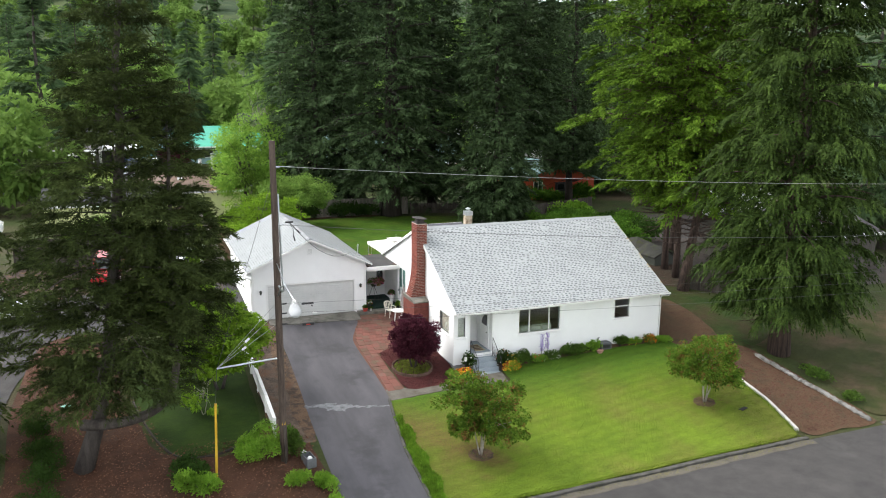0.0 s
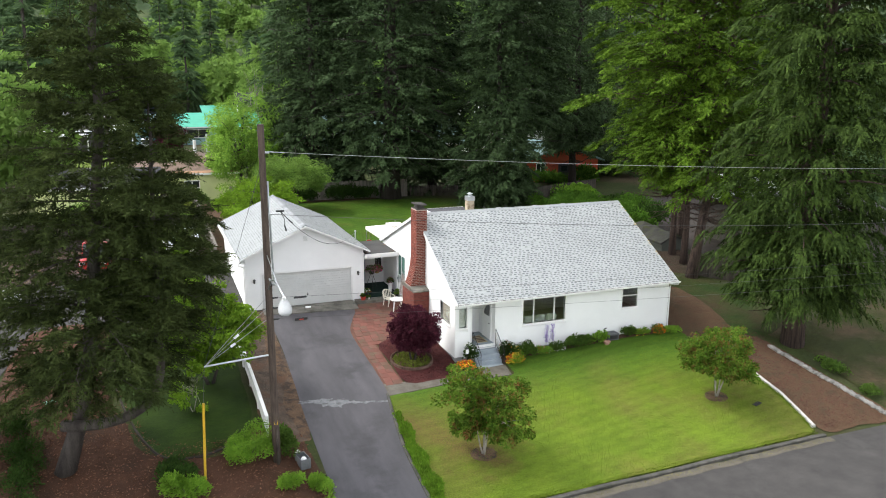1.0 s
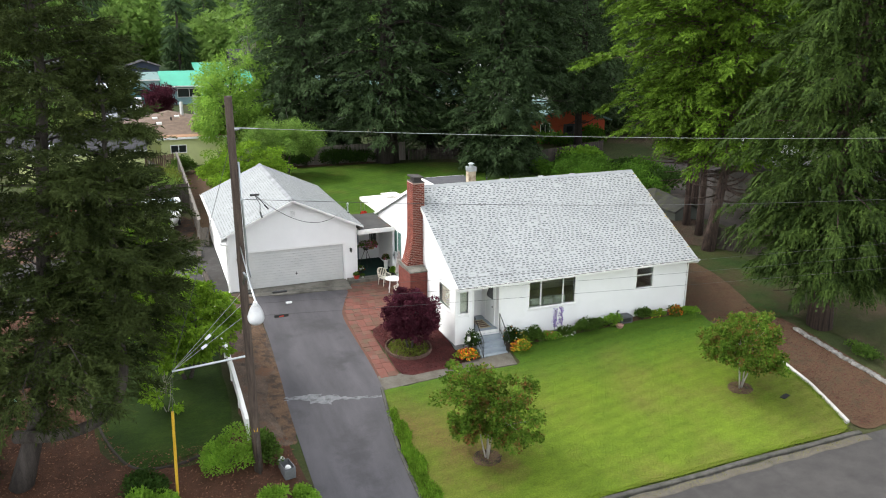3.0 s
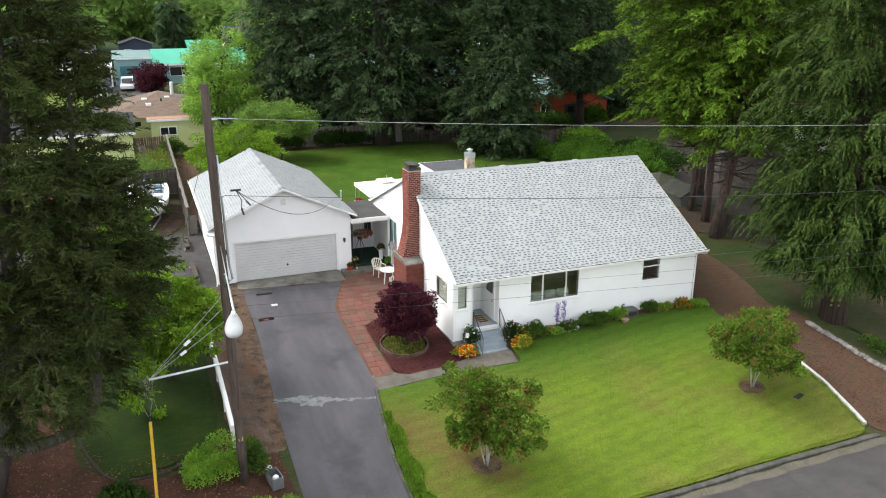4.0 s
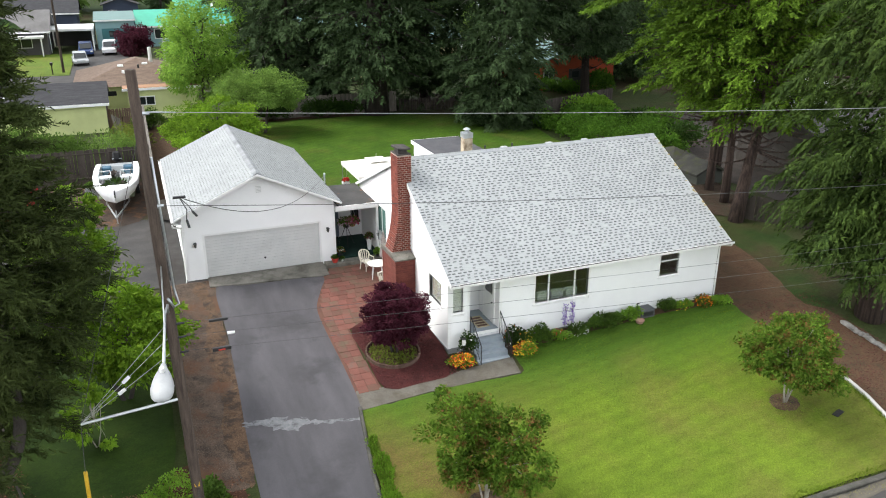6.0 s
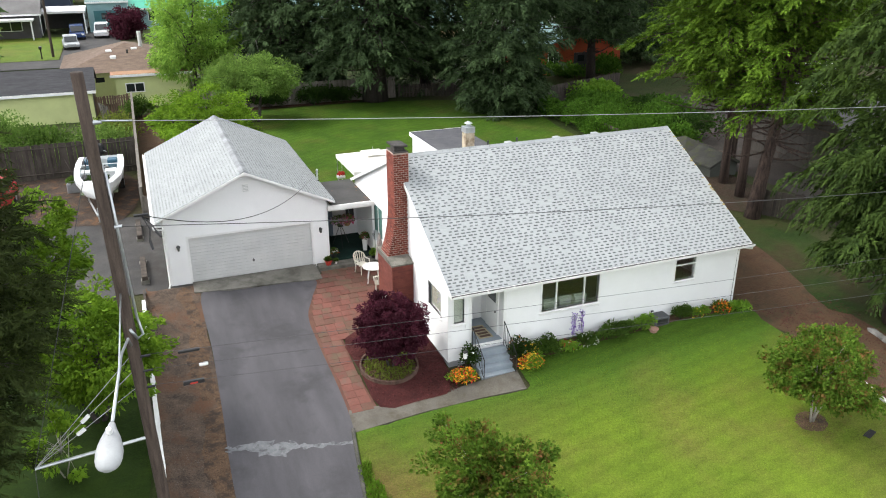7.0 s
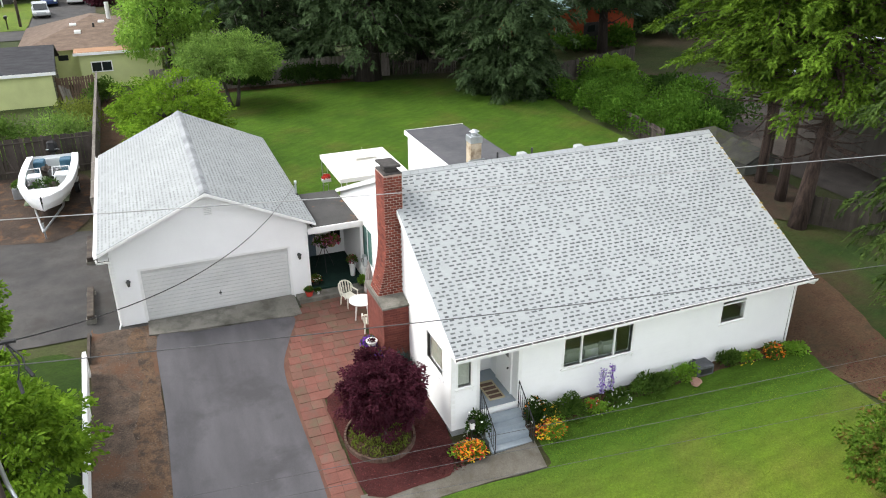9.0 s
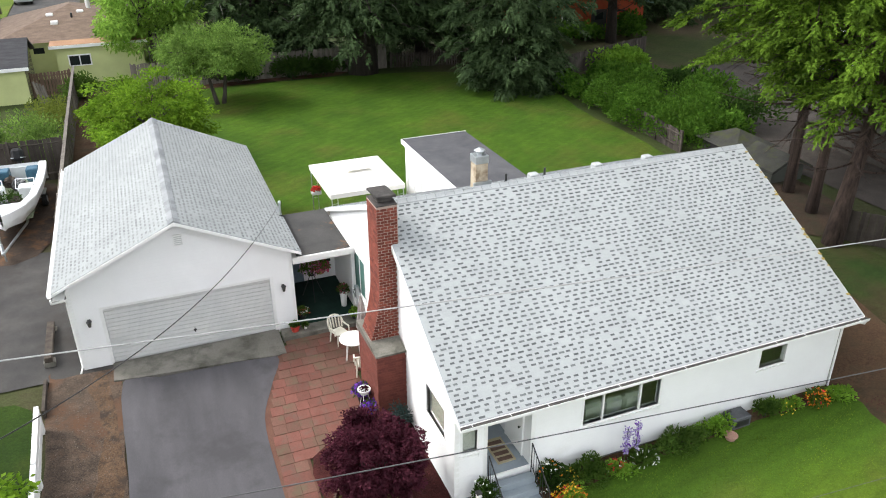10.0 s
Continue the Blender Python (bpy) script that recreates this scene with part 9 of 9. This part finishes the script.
# among the firs and to the east
simple_house("red_house", "red house with a green roof behind the firs", 28.8, 39.0, 47.0, 56.0, 1.2, 2.6, 2.0, M_REDWALL, M_TEALFADE, "y", 0.6, [(30.4, 1.1, 1.1, 1.2)], [(33.4, 1.6, 2.2, M_BLACK)])
simple_house("faded_house", "cream house with a faded teal roof behind the firs", 8.0, 27.0, 62.0, 73.0, 1.4, 3.4, 3.6, M_CREAM, M_TEALFADE, "x", 0.6, [(11.0, 2.0, 1.2, 1.3), (16.0, 2.0, 1.2, 1.3), (22.0, 1.6, 1.2, 1.3)], [(19.5, 1.1, 2.3, M_WHITEWALL)])
simple_house("white_house", "white house glimpsed between the trees", 36.0, 50.0, 80.0, 92.0, 1.5, 4.5, 3.5, M_WHITEWALL, M_PALEROOF, "x", 0.6, [(38.0, 1.6, 1.5, 1.5), (44.0, 1.6, 1.5, 1.5)])
simple_house("white_house", "white house far behind the trees", 6.0, 20.0, 120.0, 130.0, 1.5, 4.5, 3.5, M_WHITEWALL, M_DARKROOF, "x", 0.6, [(8.0, 1.6, 1.5, 1.5), (14.0, 1.6, 1.5, 1.5)])
garden_shed = simple_house("garden_shed", "small grey shed with a mossy shingle roof", 22.6, 24.9, 15.4, 18.0, 0.75, 1.1, 0.7, M_GREYWALL, M_MOSSROOF, "hip", 0.35, category="shed")
simple_house("lean_to", "little gabled shed with a mossy roof beside the cedars", 22.7, 24.7, 12.8, 14.9, 0.75, 0.95, 0.65, paint("pale_green_boards", (0.065, 0.07, 0.058)), M_MOSSROOF, "y", 0.3, category="shed")
simple_house("grey_workshop", "long grey workshop beyond the cedars", 29.6, 41.0, 8.0, 17.0, 0.9, 2.6, 1.6, surf("weathered_grey_boards", (0.055, 0.048, 0.042), (0.085, 0.076, 0.067), 0.7, 20, 0.9, 0.3, stretch=(4, 4, 0.4)), M_GREYWALL, "x", 0.4, category="workshop")
trailer = thing("travel_trailer", "white travel trailer beyond the cedars", "trailer")
part("body", boxed(40.0, 48.0, 26.0, 28.6, 1.9, 4.4, None, 0.25), M_PALEROOF, trailer)
for x in (41.0, 44.5):
    part("window", boxed(x, x + 1.2, 25.96, 25.999, 3.0, 3.7), M_GLASS, trailer)
for x in (43.2, 44.3):
    part("wheel", rodded((x, 25.95, 1.65), (x, 26.25, 1.65), 0.36, sides=16), M_RUBBER, trailer)
simple_house("grey_house", "grey-roofed house beyond the pine", -45.0, -30.0, 52.0, 64.0, 1.4, 3.0, 2.8, M_GREYWALL, surf("slate_far_roof", (0.065, 0.067, 0.072), (0.105, 0.107, 0.113), 0.5, 12, 0.9, 0.3), "x", 0.5, [(-43.0, 1.6, 1.0, 1.2), (-36.0, 1.6, 1.0, 1.2)])
simple_house("grey_house", "grey-roofed house beyond the drive", -44.0, -29.5, 22.0, 33.0, 1.1, 2.9, 2.4, M_TEALWALL, surf("blue_grey_roof", (0.085, 0.09, 0.10), (0.13, 0.137, 0.147), 0.5, 12, 0.9, 0.3), "x", 0.5, [(-41.0, 1.6, 1.0, 1.2), (-34.0, 1.6, 1.0, 1.2)])


def car(name, label, at, turn, colour, size=(4.4, 1.8, 1.5), suv=False, rim=None):
    """A parked car, nose along its own x."""
    ob = thing(name, label, "car", at, turn)
    L, W, H = size
    m = surf(name + "_paint", colour, tuple(min(c * 1.1, 0.9) for c in colour), 2, 30, 0.25, 0.0, vary=0.03, spec=0.5)
    hood = 0.58 * H
    prof = [(-L / 2, 0.32), (-L / 2, hood * 0.95), (-L / 2 + 0.1, hood), (L / 2 - 0.25, hood * 0.93), (L / 2, hood * 0.75), (L / 2, 0.32)]
    bm = prism(bmesh.new(), prof, "y", -W / 2, W / 2)
    bmesh.ops.bevel(bm, geom=bm.edges[:], offset=0.06, segments=2, affect="EDGES")
    body = part("body", bm, m, ob)
    back = -L / 2 + (0.08 if suv else 0.5)
    cab = [(back, hood - 0.02), (back + 0.22, H), (L * 0.12, H), (L * 0.27, hood - 0.02)]
    bm = prism(bmesh.new(), cab, "y", -W / 2 + 0.12, W / 2 - 0.12)
    bmesh.ops.bevel(bm, geom=bm.edges[:], offset=0.05, segments=2, affect="EDGES")
    part("cabin", bm, m, ob)
    s = bmesh.new()
    prism(s, [(L * 0.125, H - 0.05), (L * 0.262, hood + 0.04), (L * 0.272, hood + 0.04), (L * 0.135, H - 0.05)], "y", -W / 2 + 0.2, W / 2 - 0.2)
    part("windscreen", s, M_GLASS, ob)
    s2 = prism(bmesh.new(), [(back + 0.19, H - 0.08), (back - 0.012, hood + 0.05), (back + 0.0, hood + 0.05), (back + 0.2, H - 0.08)], "y", -W / 2 + 0.2, W / 2 - 0.2)
    part("rear_window", s2, M_GLASS, ob)
    for y in (-1, 1):
        sw = bmesh.new()
        y0, y1 = (y * (W / 2 - 0.119), y * (W / 2 - 0.105))
        prism(sw, [(back + 0.22, hood + 0.05), (back + 0.34, H - 0.1), (L * 0.11, H - 0.1), (L * 0.21, hood + 0.05)], "y", min(y0, y1), max(y0, y1))
        part("side_window", sw, M_GLASS, ob)
        part("headlight", boxed(L / 2 - 0.06, L / 2 + 0.015, y * W * 0.36 - 0.16, y * W * 0.36 + 0.16, hood * 0.62, hood * 0.8, None, 0.02), M_WHITEPLASTIC, ob)
        part("tail_light", boxed(-L / 2 - 0.015, -L / 2 + 0.05, y * W * 0.40 - 0.1, y * W * 0.40 + 0.1, hood * 0.6, hood * 0.9, None, 0.02), M_TERRACOTTA, ob)
        for x in (-L * 0.31, L * 0.31):
            wheel = part("wheel", rodded((x, y * (W / 2 - 0.2), 0.33), (x, y * (W / 2 + 0.01), 0.33), 0.33, sides=18), M_RUBBER, ob)
            part("rim", rodded((x, y * (W / 2 + 0.008), 0.33), (x, y * (W / 2 + 0.022), 0.33), 0.19, sides=14), M_STEEL, wheel)
    return ob


car("suv", "white parked sport utility vehicle", (-12.0, 96.5, zat(-11, 95) + 0.06), -92, (0.72, 0.73, 0.73), (4.8, 1.9, 1.75), True)
car("pickup_car", "dark blue parked car beside the carport", (-15.1, 95.6, zat(-15, 96) + 0.06), -88, (0.02, 0.045, 0.13), (4.7, 1.9, 1.7), True)
car("silver_car", "silver parked car by the far street", (-15.6, 85.8, zat(-15, 87) + 0.06), -85, (0.42, 0.44, 0.45))
car("red_truck", "red parked vehicle in the dirt yard", (-17.4, 21.6, zat(-17, 21) + 0.02), -95, (0.36, 0.03, 0.03), (4.6, 1.85, 1.75), True)
car("white_car", "white parked car on the neighbouring drive", (-23.5, 13.6, zat(-23, 13) + 0.02), 20, (0.70, 0.71, 0.71))
car("white_van", "white parked van beyond the pine", (-29.0, 42.0, zat(-29, 42) + 0.0), 5, (0.72, 0.72, 0.72), (5.2, 2.0, 2.1), True)


def boat():
    ob = thing("motor_boat", "white open motor boat full of gear on a trailer", "boat", (-11.95, 22.1, zat(-11.8, 21.9)), -92)
    m = surf("white_gelcoat", (0.74, 0.75, 0.75), (0.82, 0.83, 0.83), 2, 30, 0.3, 0.0, vary=0.03, spec=0.5)
    stations = [(-2.5, 1.02, 0.55), (-1.5, 1.08, 0.50), (-0.3, 1.08, 0.48), (0.9, 0.98, 0.52), (1.8, 0.68, 0.62), (2.35, 0.28, 0.80), (2.55, 0.03, 0.98)]
    deck = 1.55
    stations = [(x * 1.30, w * 1.20, k) for x, w, k in stations]
    bm = bmesh.new()
    rows = []
    for x, w, keel in stations:
        rows.append([bm.verts.new((x, s * w * f, z)) for s, f, z in ((-1, 0.92, deck), (-1, 1.0, deck - 0.05), (-1, 0.97, deck - 0.35), (-1, 0.72, keel + 0.18), (1, 0.0, keel), (1, 0.72, keel + 0.18), (1, 0.97, deck - 0.35), (1, 1.0, deck - 0.05), (1, 0.92, deck))])
    for u, v in zip(rows, rows[1:]):
        for k in range(8):
            bm.faces.new((u[k], v[k], v[k + 1], u[k + 1]))
    bm.faces.new(rows[0])
    hull = part("hull", bm, m, ob)
    rim = bmesh.new()
    top = [[], []]
    for side in (-1, 1):
        line = [rim.verts.new((x, side * w * 0.99, deck + 0.01)) for x, w, k in stations]
        inner = [rim.verts.new((x - (0.25 if x > 2 else 0), side * max(w * 0.76 - 0.02, 0.01), deck + 0.03)) for x, w, k in stations]
        for i in range(len(line) - 1):
            rim.faces.new((line[i], line[i + 1], inner[i + 1], inner[i]))
    part("gunwale", rim, m, ob)
    part("bow_deck", prism(bmesh.new(), [(2.0, -0.74), (3.0, -0.32), (3.0, 0.32), (2.0, 0.74)], "z", deck - 0.03, deck + 0.02), m, ob)
    part("cockpit_floor", boxed(-3.1, 2.05, -0.95, 0.95, 0.82, 0.86), surf("boat_carpet", (0.10, 0.14, 0.08), (0.22, 0.24, 0.16), 3, 20, 1.0, 0.3), ob)
    for y in (-0.62, 0.62):
        seat = part("seat", boxed(-3.0, -2.4, y - 0.27, y + 0.27, 0.86, 1.5, None, 0.05), surf("blue_vinyl", (0.03, 0.09, 0.14), (0.06, 0.14, 0.2), 2, 20, 0.5, 0.0), ob, "blue vinyl seat")
        part("console", boxed(-0.55, 0.15, y - 0.33, y + 0.33, 0.86, 1.52, None, 0.06), m, ob)
        pane = part("windscreen", boxed(-0.012, 0.012, -0.36, 0.36, 0.0, 0.42), M_CLEAR, ob)
        scr = bmesh.new()
        for a, b in (((0, -0.38, 0), (0, -0.38, 0.44)), ((0, 0.38, 0), (0, 0.38, 0.44)), ((0, -0.38, 0.44), (0, 0.38, 0.44)), ((0, -0.38, 0), (0, 0.38, 0))):
            rod(scr, a, b, 0.022)
        part("windscreen_frame", scr, m, pane, "white windscreen frame")
        pane.matrix_basis = pose(0.2, y, deck - 0.02, 0, -35, 8 if y < 0 else -8)
    part("transom", boxed(-3.26, -3.16, -1.15, 1.15, 0.7, 1.4), m, ob)
    cowl = boxed(-0.36, 0.36, -0.27, 0.27, 0.0, 0.62, None, 0.13)
    for v in cowl.verts:
        v.co.y *= 1.0 - 0.25 * v.co.z
        v.co.x += 0.16 * v.co.z
    motor = part("outboard_motor", cowl, M_RUBBER, ob, "black outboard motor, tilted up")
    motor.matrix_basis = pose(-3.65, 0.0, 1.55, 0, -18, 0)
    part("cowl_band", boxed(-0.375, 0.375, -0.282, 0.282, 0.14, 0.18, None, 0.01), M_STEEL, motor)
    part("motor_leg", boxed(-0.20, 0.05, -0.08, 0.08, -0.95, 0.02, None, 0.03), M_BLACK, motor)
    for k, (x, y, s) in enumerate(((1.9, -0.35, 0.30), (1.3, 0.30, 0.34), (1.5, -0.1, 0.28), (0.9, -0.55, 0.34), (0.8, 0.15, 0.30), (2.0, 0.3, 0.24), (-1.1, 0.2, 0.30), (-1.6, -0.2, 0.26))):
        bag = bmesh.new()
        bmesh.ops.create_icosphere(bag, subdivisions=3, radius=s, matrix=Matrix.Translation((x, y, 1.12 + s * 0.4)))
        r = rng(640 + k)
        for v in bag.verts:
            v.co += Vector(r.normal(0, 0.045, 3))
        part("gear_bag", bag, (M_BLACK, M_TIMBER, M_DARKGREY, M_BLACK, L_DARKSHRUB, M_WHITEPLASTIC, M_BLACK, M_TIMBER)[k], ob, "bundled gear")
    heap = blob_leaves(260, (0.8, 0.6, 0.25), (1.3, 0.0, 1.45), (0.16, 0.05), 655)
    part("net_heap", quads_of("net_heap", heap, L_DARKSHRUB), None, ob, "dark tangled gear", "stuff")
    fr = bmesh.new()
    for y in (-0.6, 0.6):
        rod(fr, (-3.0, y, 0.45), (1.6, y, 0.45), 0.05)
        rod(fr, (1.6, y, 0.45), (4.6, 0, 0.42), 0.05)
    rod(fr, (-1.4, -0.95, 0.42), (-1.4, 0.95, 0.42), 0.04)
    rod(fr, (4.3, 0, 0.0), (4.3, 0, 0.75), 0.04)
    part("trailer_frame", fr, M_STEEL, ob)
    for y in (-1.05, 1.05):
        wheel = part("wheel", rodded((-1.4, y - 0.1, 0.32), (-1.4, y + 0.1, 0.32), 0.32, sides=18), M_RUBBER, ob)
        part("rim", rodded((-1.4, y - 0.11, 0.32), (-1.4, y + 0.11, 0.32), 0.17, sides=12), M_STEEL, wheel)
        part("mudguard", boxed(-1.78, -1.02, y - 0.13, y + 0.13, 0.68, 0.74, None, 0.03), M_STEEL, ob)
    for x in (-1.8, 0.6):
        part("bunk", boxed(x - 0.06, x + 0.06, -0.7, 0.7, 0.47, 0.62), M_TIMBER, ob)


boat()
bin_ = thing("storage_bin", "grey plastic bin with garden things beside the boat", "bin", on_land(-13.4, 23.6))
part("tub", boxed(-0.4, 0.4, -0.3, 0.3, 0, 0.6, None, 0.05), M_FOUND, bin_)
part("plant", quads_of("plant", blob_leaves(300, (0.4, 0.3, 0.3), (0, 0, 0.6), (0.15, 0.06), 660), L_SHRUB), None, bin_)
part("handle", rodded((0.1, 0.2, 0.5), (-0.35, 0.5, 1.9), 0.025), M_TIMBER, bin_)
far_pole = thing("utility_pole", "dark wooden utility pole by the far street", "utility pole", on_land(-17.3, 78.6), group="far poles")
part("shaft", rodded((0, 0, -0.3), (0, 0, 10.0), 0.16, 0.12, 10), M_POLE, far_pole)
part("crossarm", boxed(-1.1, 1.1, -0.06, 0.06, 9.2, 9.34), M_POLE, far_pole)
mbox = thing("mailbox", "dark mailbox on a post by the far street", "mailbox", on_land(-18.4, 77.2))
part("post", boxed(-0.06, 0.06, -0.06, 0.06, -0.2, 1.1), M_TIMBER, mbox)
part("box_shell", boxed(-0.16, 0.16, -0.3, 0.3, 1.1, 1.45, None, 0.06), M_BLACK, mbox)


# ---- trees of the neighbourhood and the wooded hillside ----
plant("plum_tree", "dark purple-leaved tree by the teal house", "tree", on_land(-8.6, 93.5), broad_parts(3.8, 2.1, rng(701), 0.5, 0.9, 90, 60, (0.36, 0.2), 2, 0.12, 0.3), M_BARK, L_PURPLE)
FAR = []
for k, (h, rr, b, pb) in enumerate(((24.0, 4.8, 68, 30), (29.0, 5.4, 72, 32), (20.0, 4.4, 64, 29))):
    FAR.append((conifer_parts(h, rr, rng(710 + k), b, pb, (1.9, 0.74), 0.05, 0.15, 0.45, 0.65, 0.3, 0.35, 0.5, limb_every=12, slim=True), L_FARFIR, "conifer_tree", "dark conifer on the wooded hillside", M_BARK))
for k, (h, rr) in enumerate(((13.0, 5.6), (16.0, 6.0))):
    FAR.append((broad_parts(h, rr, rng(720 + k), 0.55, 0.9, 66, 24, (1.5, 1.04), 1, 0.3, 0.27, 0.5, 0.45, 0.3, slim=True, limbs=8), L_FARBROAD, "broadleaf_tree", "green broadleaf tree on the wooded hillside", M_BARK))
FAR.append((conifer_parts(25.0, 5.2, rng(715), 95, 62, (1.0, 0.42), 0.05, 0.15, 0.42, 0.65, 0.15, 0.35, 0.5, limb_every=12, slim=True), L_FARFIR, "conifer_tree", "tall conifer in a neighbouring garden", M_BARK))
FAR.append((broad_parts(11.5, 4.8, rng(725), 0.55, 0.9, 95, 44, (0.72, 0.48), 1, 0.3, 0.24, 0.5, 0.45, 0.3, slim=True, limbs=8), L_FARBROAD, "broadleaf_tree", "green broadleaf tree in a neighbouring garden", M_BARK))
masters = [plant(nm, lb, "tree", (0, 0, 0), pr, bk, lf, "hillside trees") for pr, lf, nm, lb, bk in FAR]
r = rng(730)
spots = []
for row in range(11):
    y = 118 + row * 27 + row * row * 1.2
    lo, hi = -15.6 - 0.17 * (y + 36), -15.6 + 0.62 * (y + 36)
    n = 24
    for i in range(n):
        f = (i + r.uniform(0.1, 0.9)) / n
        f = f ** 1.4 if row > 1 else f
        x = lo + (hi - lo) * f
        if x < -15.6 + 0.38 * (y + 36) or i % 3:      # fewer where the firs stand before them
            spots.append((x, y + r.uniform(-9, 9)))
nearby = [(-25.5, 54), (-24.5, 65), (-33, 70), (-41, 84), (-52, 96), (-47, 74), (-60, 110), (-38, 112), (12, 84), (26, 96), (32, 78), (46, 66), (52, 52), (60, 84), (44, 100), (-26.5, 118), (2, 100), (50, 36), (56, 22), (60, 6), (47, 12), (70, 60), (80, 40), (45, 118), (52, 150), (60, 182), (38, 104), (70, 205), (64, 140), (24, 80), (18, 92)]
for row in range(5):      # the wood goes on behind the cedars
    y = 62 + row * 30
    for i in range(11):
        spots.append((-15.6 + (0.64 + 0.66 * (i + r.uniform(0.1, 0.9)) / 11) * (y + 36), y + r.uniform(-8, 8)))
spots += nearby
NEARBY = len(nearby)
wild = len(spots) - NEARBY
used = set()
for i, (x, y) in enumerate(spots):
    if -45 < x < 12 and 92 < y < 150 and not (x > 8):
        continue
    k = int(r.integers(0, 3)) if r.random() < 0.55 else int(r.integers(3, 5))
    if i >= wild:
        k = 5 if k < 3 else 6
    zz = float(g(x, y)) + max(0.0, min(1.0, (y - 180) / 200)) * (9 * math.sin(x / 83.0) + 7 * math.sin(x / 37.0 + y / 61.0))
    m = pose(x, y, zz - 0.3, 0, 0, r.uniform(0, 360))
    if k in used:
        copy_thing(masters[k], m)
    else:
        masters[k].matrix_basis = m
        used.add(k)
pale = plant("bare_tree", "pale half-bare tree beyond the street", "tree", on_land(8.5, 118), broad_parts(15.0, 4.0, rng(741), 0.55, 1.0, 60, 40, (0.6, 0.2), 2, 0.2, 0.25, 0.4), M_GREYBARK, L_APPLE)

# ---- paving slabs, last ----
def slabs():
    bed = thing("brick_patio", "red and grey square paving slabs beside the driveway", "paving", kind="structure")
    r = rng(801)
    shapes = {}
    for w in (0.40, 0.80):
        for m in (M_PAVER_R, M_PAVER_G):
            v = [(0.004, 0.004, -0.04), (w - 0.004, 0.004, -0.04), (w - 0.004, 0.396, -0.04), (0.004, 0.396, -0.04), (0.008, 0.008, 0.03), (w - 0.008, 0.008, 0.03), (w - 0.008, 0.392, 0.03), (0.008, 0.392, 0.03)]
            shapes[w, m] = mesh_of("slab", v, [(4, 5, 6, 7), (0, 1, 5, 4), (1, 2, 6, 5), (2, 3, 7, 6), (3, 0, 4, 7)], m)
    left_y = (-1.5, 3.0, 5.0, 6.5, 7.7, 8.4)
    left_x = (-4.18, -4.2, -4.12, -3.65, -3.15, -2.85)
    y = -1.4
    while y < 8.35:
        lo = float(np.interp(y + 0.25, left_y, left_x))
        hi = -3.27 if y < 2.7 else (-0.97 if y < 6.0 else -0.06)
        x = lo + r.uniform(0, 0.10)
        while x + 0.38 < hi:
            w = 0.40
            if r.random() < 0.14 and x + 0.80 < hi:
                w = 0.80
            m = M_PAVER_R if r.random() < 0.64 else M_PAVER_G
            ob = new("slab", shapes[w, m])
            ob.parent = bed
            slope_deg = math.degrees(math.atan2(float(g(x, y + 0.40)) - float(g(x, y)), 0.40))
            ob.matrix_basis = pose(x, y, float(g(x + 0.2, y)) + 0.014 + r.normal(0, 0.003), slope_deg + r.normal(0, 0.4), r.normal(0, 0.4), r.normal(0, 0.4))
            x += w
        y += 0.40


slabs()
